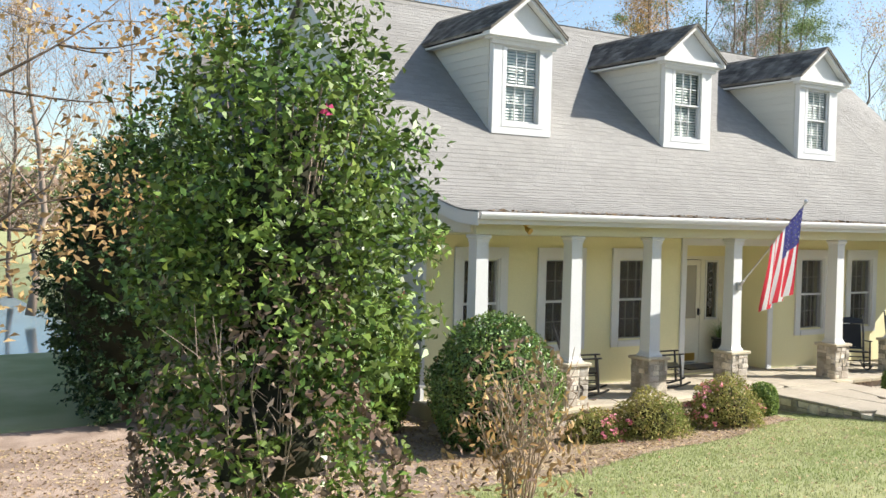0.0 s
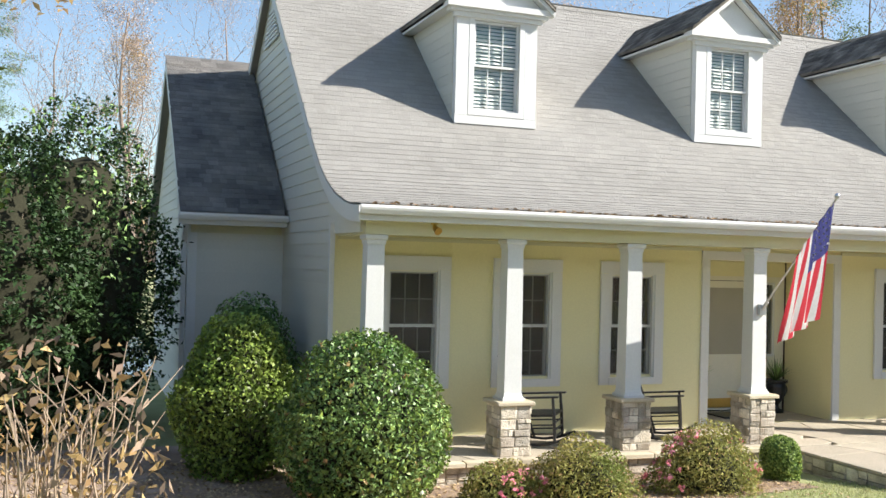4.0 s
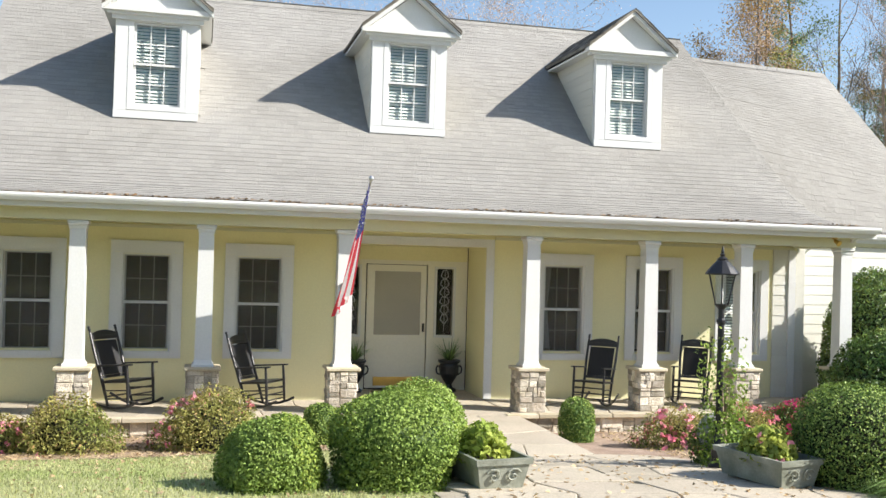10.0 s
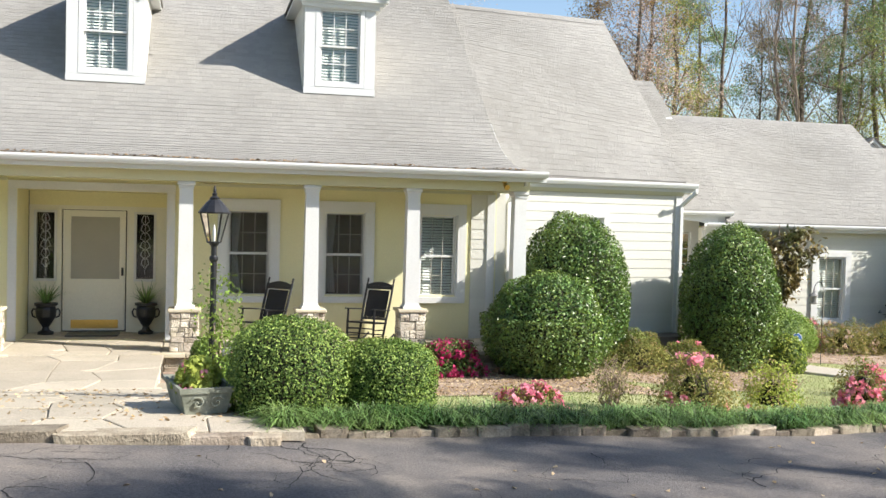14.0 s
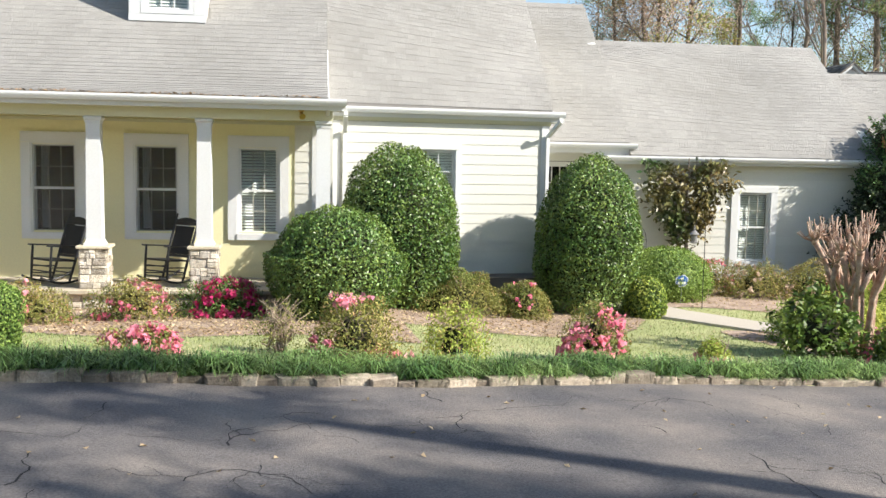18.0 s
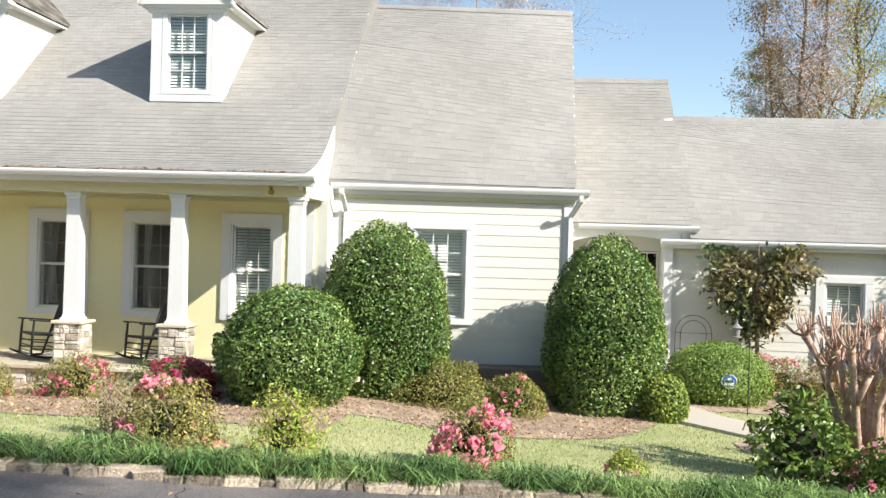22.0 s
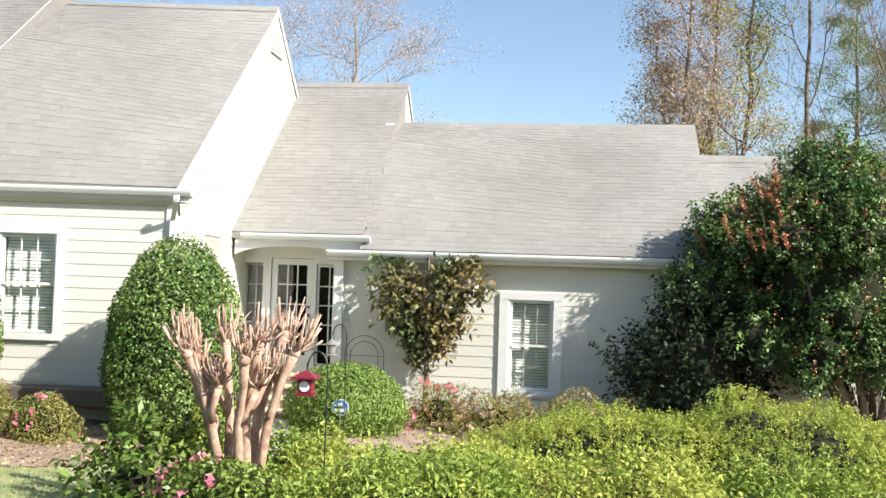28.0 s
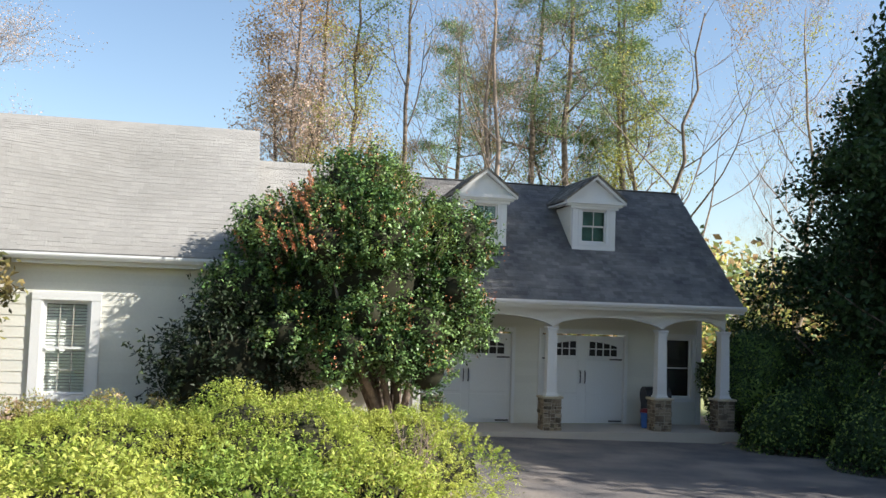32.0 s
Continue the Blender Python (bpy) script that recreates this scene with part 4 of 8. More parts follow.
# ---- front door ----
d = thing("door_1", "cream front door behind a storm door with a full screen panel", "door", kind="structure")
part("door_leaf", boxes((16.02, 17.01, 12.80, 12.85, -0.22, 1.83)), M["door"], d)
bm = slab_with_holes(16.0, 17.03, -0.24, 1.85, 12.755, 12.79, [(16.13, 16.93, 0.66, 1.74)])
part("storm_frame", bm, M["door"], d, "cream storm door frame")
part("storm_panel", boxes((16.13, 16.93, 12.768, 12.776, 0.66, 1.74)), M["storm"], d, "grey storm door screen panel")
part("kick_plate", boxes((16.14, 16.92, 12.745, 12.753, -0.20, -0.05)), M["brass"], d, "brass kick plate")
bm = bmesh.new()
box(bm, 16.965, 17.0, 12.73, 12.754, 0.72, 0.86)
tube(bm, [(16.982, 12.72, 0.74), (16.982, 12.69, 0.76), (16.982, 12.69, 0.82), (16.982, 12.72, 0.84)], 0.008, 6)
part("door_handle", bm, M["black"], d, "black door handle")
for k, (a, b) in enumerate(((15.57, 15.86), (17.21, 17.50))):
    s = thing("sidelight_%d" % (k + 1), "narrow leaded-glass sidelight with a scrolled pattern", "window", "entry sidelights", "structure")
    part("window_frame", slab_with_holes(a - 0.04, b + 0.04, 0.62, 1.84, 12.735, 12.758, [(a, b, 0.66, 1.80)]), M["white"], s)
    p = new("pane", pane_mesh(b - a, 1.14))
    p.parent, p.location, p.visible_shadow = s, (a, 12.775, 0.66), False
    # black sheet for the unlit hall behind the leaded glass
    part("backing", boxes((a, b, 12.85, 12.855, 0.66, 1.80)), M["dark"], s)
    cx = (a + b) / 2
    bm = bmesh.new()
    for i in range(6):
        z = 0.86 + i * 0.15
        for sgn in (-1, 1):
            pts = [(cx + sgn * (0.012 + 0.075 * math.sin(u * math.pi) * (1 - 0.12 * abs(i - 2.5))), 12.77, z + 0.16 * u + 0.02 * math.sin(u * 9)) for u in (j / 8 for j in range(9))]
            tube(bm, pts, 0.0055, 5)
    tube(bm, [(cx, 12.77, 0.74), (cx, 12.77, 1.78)], 0.004, 5)
    part("leading", bm, M["steel"], s)
m_ = thing("doormat", "brown coir doormat before the front door", "doormat", at=(16.55, 12.35, -0.27))
part("mat", boxes((-0.42, 0.42, -0.25, 0.25, 0.002, 0.022)), M["plastic"], m_, "dark rubber-edged mat")

# ---- dormers ----
def dormer(name, label, w, h, y, z, slope, group, white="white", cols=3, rows=2, glass=0.74, back=2.35, peak=0.69, lap=0.19, blind=True):
    """A gabled dormer; the origin is the middle of its foot on the roof."""
    t = thing(name, label, "dormer", group, "structure")
    x = w / 2
    # face with a window opening
    part("face", slab_with_holes(-x, x, -0.12, h, 0.0, 0.09, [(-glass / 2, glass / 2, 0.22, h - 0.11)]), M[white], t)
    part("foot_board", boxes((-x - 0.006, x + 0.006, -0.03, -0.002, 0.005, 0.128)), M[white], t)
    for s in (-1, 1):
        a, b = sorted((s * x, s * (glass / 2 + 0.088)))
        part("corner_board", boxes((a, b, -0.03, -0.002, 0.13, h)), M[white], t)
    # cheeks with boards
    for s in (-1, 1):
        bm = bmesh.new()
        extrude_x(bm, *sorted((s * (x - 0.06), s * (x - 0.005))), [(0.092, -0.15), (0.092, h), (0.05 + (h + 0.15) / slope, h)])
        zz = 0.0
        while zz < h - 0.05:
            extrude_x(bm, *sorted((s * (x - 0.01), s * (x + 0.012))), [(0.10, zz), (max(0.12, zz / slope + 0.02), zz), (max(0.12, (zz + 0.15) / slope), zz + 0.15), (0.10, zz + 0.15)])
            zz += 0.155
        part("cheek", bm, M["siding" if white == "white" else white], t)
    # eave cornice
    e = lap
    bm = bmesh.new()
    box(bm, -x - e, x + e, -0.17, 0.06, h + 0.03, h + 0.115)
    box(bm, -x - e + 0.05, x + e - 0.05, -0.12, 0.05, h - 0.02, h + 0.03)
    box(bm, -x - 0.06, x + 0.06, -0.075, -0.002, h - 0.09, h - 0.02)
    for s in (-1, 1):
        a, b = sorted((s * (x + 0.004), s * (x + e)))
        box(bm, a, b, 0.062, (h + 0.2) / slope + 0.1, h + 0.03, h + 0.07)
    part("cornice", bm, M[white], t)
    # pediment
    P = h + 0.115
    k = peak / (x + e)
    bm = bmesh.new()
    V = [(-x - e + 0.10, P), (x + e - 0.10, P), (0, P + peak - 0.10)]
    a = [bm.verts.new((vx, -0.06, vz)) for vx, vz in V]
    b = [bm.verts.new((vx, 0.02, vz)) for vx, vz in V]
    bm.faces.new(a)
    bm.faces.new(b[::-1])
    for i in range(3):
        bm.faces.new((a[i], b[i], b[(i + 1) % 3], a[(i + 1) % 3]))
    part("pediment", bm, M[white], t)
    # raking mouldings and roof with shakes
    L = (P + peak) / slope + 0.05
    rng = random.Random(len(name) + int(w * 100))
    for s in (-1, 1):
        bm = bmesh.new()
        lo, hi = Vector((s * (x + e + 0.02), 0, P - 0.01)), Vector((0, 0, P + peak))
        for (y0, y1, t0, t1) in ((-0.20, -0.062, -0.085, -0.012),):
            q = [bm.verts.new(p) for p in ((lo.x, y0, lo.z + t0), (hi.x, y0, hi.z + t0), (hi.x, y1, hi.z + t0), (lo.x, y1, lo.z + t0), (lo.x, y0, lo.z + t1), (hi.x, y0, hi.z + t1), (hi.x, y1, hi.z + t1), (lo.x, y1, lo.z + t1))]
            for f in ((0, 1, 2, 3), (4, 7, 6, 5), (0, 4, 5, 1), (3, 2, 6, 7), (0, 3, 7, 4), (1, 5, 6, 2)):
                bm.faces.new([q[i] for i in f])
        part("raking_moulding", bm, M[white], t)
        bm = bmesh.new()
        yl, yh = (lo.z + 0.06) / slope + 0.12, (hi.z) / slope + 0.1
        q = [bm.verts.new(p) for p in ((lo.x, -0.23, lo.z - 0.01), (hi.x, -0.23, hi.z - 0.01), (hi.x, yh, hi.z - 0.01), (lo.x, yl, lo.z - 0.01), (lo.x, -0.23, lo.z + 0.035), (hi.x, -0.23, hi.z + 0.035), (hi.x, yh, hi.z + 0.035), (lo.x, yl, lo.z + 0.035))]
        for f in ((0, 1, 2, 3), (4, 7, 6, 5), (0, 4, 5, 1), (3, 2, 6, 7), (0, 3, 7, 4), (1, 5, 6, 2)):
            bm.faces.new([q[i] for i in f])
        part("roof_slope", bm, M["shingle_old"], t, "dark shake-edged roof slope")
        # shakes on the slope
        n = 7
        V, F = [], []
        for r in range(n):
            u0, u1 = r / n, (r + 1.25) / n
            p0, p1 = lo.lerp(hi, u0), lo.lerp(hi, min(u1, 1.0))
            far = yl + (yh - yl) * u0
            y = -0.235
            while y < far:
                wy = rng.uniform(0.10, 0.24)
                th = rng.uniform(0.012, 0.024)
                c = len(V)
                y1 = min(y + wy - 0.006, far)
                V += [(p0.x, y, p0.z + 0.036), (p0.x, y1, p0.z + 0.036), (p0.x, y1, p0.z + 0.036 + th), (p0.x, y, p0.z + 0.036 + th), (p1.x, y1, p1.z + 0.04), (p1.x, y, p1.z + 0.04)]
                F += [(c, c + 1, c + 2, c + 3), (c + 3, c + 2, c + 4, c + 5), (c, c + 3, c + 5), (c + 1, c + 4, c + 2)]
                y += wy
        ob = link("shake_field", V, F, M["shingle_old"], t, "dark weathered shakes")
        ob["kind"] = "stuff"
    # window
    a, b, z0, z1 = -glass / 2, glass / 2, 0.22, h - 0.11
    mid = (z0 + z1) / 2
    part("window_casing", slab_with_holes(a - 0.083, b + 0.083, z0 - 0.083, z1 + 0.04, -0.034, -0.003, [(a, b, z0, z1)]), M[white], t)
    sash(t, "upper_sash", a + 0.004, b - 0.004, mid - 0.02, z1 - 0.004, 0.012, cols, rows, 0.035, 0.016)
    sash(t, "lower_sash", a + 0.004, b - 0.004, z0 + 0.004, mid + 0.02, 0.05, cols, rows, 0.035, 0.016)
    if blind:
        bm = bmesh.new()
        z = z0 + 0.03
        while z < z1 - 0.02:
            m = Matrix.Translation((0, 0.105, z)) @ Matrix.Rotation(radians(58), 4, "X")
            box(bm, a + 0.01, b - 0.01, -0.025, 0.025, -0.0012, 0.0012, m)
            z += 0.055
        part("blind", bm, M["blind"], t, "white slatted blind")
    # added sheet, coloured for the tint that shows in the panes
    part("room_back", boxes((-x + 0.07, x - 0.07, 0.20, 0.21, -0.05, h)), M["pane_tint"], t, "added teal sheet giving the dormer glass its tint")
    return t


a, b = DORMERS[0]
dm = dormer("dormer_1", "white gabled dormer with dark shakes and a blind-lined window", b - a, 1.67, 12.89, 4.09, SLOPE, "front dormers")
dm.matrix_basis = Matrix.Translation(((a + b) / 2, 12.89, 4.09))
for i, (a, b) in enumerate(DORMERS[1:]):
    copy_thing(dm, Matrix.Translation(((a + b) / 2, 12.89, 4.09))).name = "dormer_%d" % (i + 2)

# thin curtains drawn back inside two porch windows
for x in (18.80, 20.43):
    c = thing("curtain", "sheer pale curtain gathered at the window's side", "curtain", "window curtains")
    V, F = [], []
    for i in range(25):
        u = i / 24
        for z in (0.52, 1.2, 1.88):
            V.append((x + 0.02 + u * (0.15 if z != 1.2 else 0.09), WALL + 0.26 + 0.022 * math.sin(u * 24), z))
    for i in range(24):
        F += [(3 * i, 3 * i + 3, 3 * i + 4, 3 * i + 1), (3 * i + 1, 3 * i + 4, 3 * i + 5, 3 * i + 2)]
    link("drape", V, F, M["curtain"], c, smooth=True)

# ---- ground, drive, patio ----
def sheet(name, xs, ys, zfun, material, label, category="ground", lift=0.0, keep=None, kind="structure"):
    X, Y = np.meshgrid(xs, ys, indexing="ij")
    Z = zfun(X, Y) + lift
    n, m = len(xs), len(ys)
    verts = np.stack([X, Y, Z], -1).reshape(-1, 3)
    faces = []
    for i in range(n - 1):
        for j in range(m - 1):
            if keep is None or keep((xs[i] + xs[i + 1]) / 2, (ys[j] + ys[j + 1]) / 2):
                faces.append((i * m + j, (i + 1) * m + j, (i + 1) * m + j + 1, i * m + j + 1))
    ob = link(name, verts, faces, material, smooth=True)
    return tagged(ob, label, category, kind=kind)


def far_axis(a, b, step, reach):
    near = list(np.arange(a, b + step / 2, step))
    lo, hi, d = [], [], step
    x, y = a, b
    while x > -reach or y < reach:
        d *= 1.5
        x, y = x - d, y + d
        lo.append(x)
        hi.append(y)
    return np.array(lo[::-1] + near + hi)


KERB_X = [-30, 0, 8, 14, 15.3, 18.9, 21.2, 23.0, 24.5, 26.5, 28.0, 30.0, 33.0, 35.5, 37.5, 38.6]
KERB_Y = [-6, 1.2, 2.8, 3.2, 3.2, 3.3, 3.5, 3.55, 3.74, 4.3, 4.75, 5.1, 5.6, 6.8, 9.0, 12.0]


def kerb_y(x):
    return np.interp(x, KERB_X, KERB_Y)


def drive_edge(x, y):
    """Positive on the drive."""
    x, y = np.asarray(x, float), np.asarray(y, float)
    a = kerb_y(x) - y
    b = np.minimum(np.minimum(x - 38.6, 20.9 - y), 46.2 + np.clip((20 - y) * 0.9, 0, 6) - x)
    return np.maximum(np.where(x < 38.6, a, -9), np.where(y > 3, b, np.where(x >= 38.6, 5.0, -9)))


def land(x, y):
    z = ground_z(x, y)
    # the drive lies a kerb's height below its edge
    return z - 0.055 * np.clip((drive_edge(x, y) + 0.15) / 0.12, 0, 1) - 0.02


def in_bed(x, y):
    """Planting beds, covered with pine straw."""
    edge_left = 6.7 + 0.28 * (x - 8) + 0.10 * math.sin(x * 1.9)
    if x < 14.9 and y > edge_left and y < 13:
        return True
    if 18.9 < x < 24.6 and 6.7 + 0.3 * math.sin(x * 1.7) < y < 11.7:
        return True
    if 17.6 < x < 19.0 and 6.4 < y < 10:
        return True
    if 24.4 < x < 29.2 and y > 8.6 + 0.25 * math.sin(x * 2.1) + 1.1 * max(0.0, x - 27.4) ** 2 and y < 12.3:
        return True
    if 28.0 < x < 36.5 and y > 11.9 + 0.2 * math.sin(x * 1.7) and y < 15.2:
        return True
    if 29.9 + 0.22 * math.sin(y * 1.9) + 0.25 * (y - 7.2) ** 2 * (y < 7.2) < x < 38.4 and 5.2 + 0.12 * (x - 29) < y < 9.6:
        return True
    if x > 36 and x < 38.7 and y > 8:
        return True
    if x > 46.3 and 6 < y < 26 and drive_edge(x, y) < 0:
        return True
    if x < 7 and 5.5 < y < 11.5:
        return True
    return False


xs = far_axis(-2, 52, 0.25, 900)
ys = far_axis(-12, 26, 0.25, 900)
sheet("ground", xs, ys, land, M["lawn"], "short dormant lawn, green fading to straw", "lawn")
sheet("mulch_bed", np.arange(-1, 56, 0.1), np.arange(4, 26, 0.1), land, M["mulch"], "pine-straw mulch with fallen leaves in the beds", "mulch", lift=0.012, keep=in_bed)
sheet("driveway", np.arange(-8, 60, 0.15), np.arange(-14, 21.3, 0.15), land, M["asphalt"], "cracked grey asphalt drive with scattered leaves", "driveway", lift=0.014, keep=lambda x, y: drive_edge(x, y) > -0.16)
# cracks that wander and fork
rng = random.Random(8)
bm = bmesh.new()


def crack(x, y, a, steps, w, forks):
    last = None
    for k in range(steps):
        if drive_edge(x, y) < 0.15:
            return
        p = Vector((x, y, float(land(x, y)) + 0.0165))
        if last is not None:
            s = (p - last).cross(Vector((0, 0, 1))).normalized()
            ww = w * rng.uniform(0.5, 1.3) * (1 - 0.6 * k / steps)
            bm.faces.new([bm.verts.new(v) for v in (last - s * ww, p - s * ww, p + s * ww, last + s * ww)])
        last = p
        if forks and rng.random() < 0.12:
            crack(x, y, a + rng.choice((-1, 1)) * rng.uniform(0.6, 1.3), steps // 2, w * 0.6, forks - 1)
        a += rng.uniform(-0.75, 0.75)
        x, y = x + 0.075 * math.cos(a), y + 0.075 * math.sin(a)


for i in range(150):
    crack(rng.uniform(15, 37), rng.uniform(-3.5, 3.6), rng.uniform(0, 6.28), rng.randint(5, 22), rng.uniform(0.003, 0.008), 2)
ob = part("asphalt_cracks", bm, M["crack"], bpy.data.objects["driveway"])
ob["kind"] = "stuff"

# porch floor
p = thing("floor_porch", "tan flagstone porch floor on a low stone wall", "porch floor", kind="structure")
part("slab", boxes((9.62, 23.9, 10.0, 12.76, -0.9, -0.31)), M["mortar"], p)
rng = random.Random(3)


def flag_pieces(parent, x0, x1, y0, y1, z, cell, seed, keep=None, name="flagstone", thick=0.035, zf=None):
    """Irregular paving stones with open joints: cells of a jittered grid, corners shared."""
    r = random.Random(seed)
    nx, ny = max(1, round((x1 - x0) / cell)), max(1, round((y1 - y0) / (cell * 0.8)))
    P = {}
    for i in range(nx + 1):
        for j in range(ny + 1):
            jx = 0 if i in (0, nx) else r.uniform(-0.28, 0.28) * (x1 - x0) / nx
            jy = 0 if j in (0, ny) else r.uniform(-0.28, 0.28) * (y1 - y0) / ny
            P[i, j] = Vector((x0 + (x1 - x0) * i / nx + jx, y0 + (y1 - y0) * j / ny + jy, 0))
    for i in range(nx):
        for j in range(ny):
            q = [P[i, j], P[i + 1, j], P[i + 1, j + 1], P[i, j + 1]]
            if r.random() < 0.35:
                # a cut corner, to break up the grid
                k = r.randrange(4)
                a, b, c = q[k - 1], q[k], q[(k + 1) % 4]
                q[k:k + 1] = [b.lerp(a, 0.3), b.lerp(c, 0.3)]
            mid = sum(q, Vector()) / len(q)
            if keep and not keep(mid.x, mid.y):
                continue
            q = [v + (mid - v).normalized() * 0.007 for v in q]
            V, n = [], len(q)
            dz = r.uniform(-0.004, 0.004)
            for v in q:
                V.append((v.x, v.y, (zf(v.x, v.y) if zf else z) + dz - thick))
            for v in q:
                V.append((v.x, v.y, (zf(v.x, v.y) if zf else z) + dz - 0.006))
            for v in q:
                w = v + (mid - v).normalized() * 0.012
                V.append((w.x, w.y, (zf(v.x, v.y) if zf else z) + dz))
            F = [tuple(range(2 * n, 3 * n))]
            for k in range(n):
                F.append((k, (k + 1) % n, n + (k + 1) % n, n + k))
                F.append((n + k, n + (k + 1) % n, 2 * n + (k + 1) % n, 2 * n + k))
            link(name, V, F, M["flag_stone"], parent)


flag_pieces(p, 9.62, 15.45, 9.93, WALL - 0.04, -0.27, 0.75, 4)
flag_pieces(p, 15.46, 17.74, 9.93, 12.74, -0.27, 0.75, 5)
flag_pieces(p, 17.75, 23.9, 9.93, WALL - 0.04, -0.27, 0.75, 6)

# front walk: landing, then a paved patio to the drive
pa = thing("patio", "tan flagstone front walk and patio by the drive", "patio", kind="structure")


def patio_z(x, y):
    return float(ground_z(x, y)) + 0.03


def patio_keep(x, y):
    left = np.interp(y, [2.9, 4.2, 5.2, 6.6, 9.9], [14.9, 15.25, 15.7, 15.75, 15.8])
    right = np.interp(y, [2.9, 4.6, 5.6, 6.6, 7.4, 9.9], [18.95, 18.95, 18.9, 18.7, 18.0, 17.75])
    return left < x < right


flag_pieces(pa, 14.6, 19.2, 3.16, 9.9, 0, 0.72, 7, patio_keep, zf=patio_z, thick=0.08)
sheet("patio_bed", np.arange(14.8, 19.2, 0.15), np.arange(3.2, 9.95, 0.15), lambda X, Y: ground_z(X, Y), M["mortar"], "sand-coloured joints of the front walk", "patio", lift=0.006, keep=patio_keep)

# concrete path to the side door
pth = [(31.6, 9.3), (30.6, 9.9), (29.5, 11.1), (29.0, 12.3), (28.9, 13.6)]
V, F = [], []
for i, (x, y) in enumerate(pth):
    a, b = Vector(pth[max(i - 1, 0)]), Vector(pth[min(i + 1, len(pth) - 1)])
    s = (b - a).normalized()
    s = Vector((-s.y, s.x)) * 0.5
    for q in ((x + s.x, y + s.y), (x - s.x, y - s.y)):
        V += [(q[0], q[1], float(land(*q)) + 0.05), (q[0], q[1], float(land(*q)) - 0.05)]
for i in range(len(pth) - 1):
    k = 4 * i
    F += [(k, k + 4, k + 6, k + 2), (k, k + 1, k + 5, k + 4), (k + 2, k + 6, k + 7, k + 3)]
tagged(link("path", V, F, M["path"]), "pale concrete garden path to the side entry", "path", kind="structure")

# lake and far shore
lake = link("water", [(-400, 21, -1.45), (12, 21, -1.45), (12, 190, -1.45), (-400, 190, -1.45)], [(0, 1, 2, 3)], M["water"])
tagged(lake, "calm blue lake beyond the lawn", "lake", kind="structure")

# ---- columns on stone piers ----
STONES = []
rng = random.Random(17)
for i in range(14):
    bm = bmesh.new()
    c = box(bm, 0, 1, 0, 1, 0, 1)
    for v in c:
        if v.co.y < 0.5:
            v.co.x += rng.uniform(-0.04, 0.04) + (0.05 if v.co.x < 0.5 else -0.05)
            v.co.z += rng.uniform(-0.05, 0.05) + (0.06 if v.co.z < 0.5 else -0.06)
            v.co.y += rng.uniform(0, 0.25)
    e = [e for e in bm.edges if all(v.co.y < 0.6 for v in e.verts)]
    bmesh.ops.bevel(bm, geom=e, offset=0.07, segments=1, affect="EDGES")
    me = bpy.data.meshes.new("stone")
    bm.to_mesh(me)
    bm.free()
    me.materials.append(M["stone"])
    STONES.append(me)


def stone_face(parent, m, w, h, rng, row=(0.08, 0.19), length=(0.12, 0.34), deep=0.035, out=0.02, stone="stone"):
    """Lays uneven rubble over a face: m places its lower left corner, x along, z up, outward -y."""
    todo, laid = [(0.0, w, 0.0, h)], []
    while todo:
        x0, x1, z0, z1 = todo.pop()
        a, b = x1 - x0, z1 - z0
        big_a, big_b = rng.uniform(length[0] * 0.85, length[1] * 1.05), rng.uniform(row[0] * 0.9, row[1] * 1.15)
        if a > big_a and (a / big_a >= b / big_b or b < row[0] * 1.3):
            c = x0 + a * rng.uniform(0.34, 0.66)
            todo += [(x0, c, z0, z1), (c, x1, z0, z1)]
        elif b > big_b and b > row[0] * 1.2:
            c = z0 + b * rng.uniform(0.34, 0.66)
            todo += [(x0, x1, z0, c), (x0, x1, c, z1)]
        else:
            laid.append((x0, x1, z0, z1))
    for x0, x1, z0, z1 in laid:
        ob = new("stone", rng.choice(STONES))
        ob.parent = parent
        if stone != "stone":
            ob.material_slots[0].link = "OBJECT"
            ob.material_slots[0].material = M[stone]
        ob.matrix_basis = m @ Matrix.Translation((x0 + 0.003, -out * rng.uniform(0.3, 1.4), z0 + 0.003)) @ Matrix.Diagonal((x1 - x0 - 0.006, deep, z1 - z0 - 0.006, 1))


def column(name, label, x, y, foot, base, top, group, stone="stone", half=0.214, shaft=(0.115, 0.101), seed=0, low=None):
    """A tapered square post on a stone pier with a stone cap."""
    t = thing(name, label, "column", group, at=(x, y, foot))
    r = random.Random(seed)
    h = base - foot
    pier = part("pier", boxes((-half + 0.013, half - 0.013, -half + 0.013, half - 0.013, 0, h - 0.05)), M["mortar"], t, "stone-faced pier")
    for k in range(4):
        m = Matrix.Rotation(k * math.pi / 2, 4, "Z") @ Matrix.Translation((-half + 0.012, -half + 0.012, 0))
        if k != 2:
            stone_face(pier, m, 2 * half - 0.024, h - 0.05, r, stone=stone)
    part("cap", boxes((-half - 0.03, half + 0.03, -half - 0.03, half + 0.03, h - 0.05, h)), M["capstone"], t, "flat sandstone cap", bevel=0.01)
    s0, s1 = shaft
    H = top - foot
    bm = bmesh.new()
    turned(bm, [(s0 + 0.032, h), (s0 + 0.032, h + 0.03), (s0 + 0.022, h + 0.034), (s0 + 0.01, h + 0.055), (s0, h + 0.09), (s1, H - 0.11)], square=True)
    part("shaft", bm, M["white"], t)
    bm = bmesh.new()
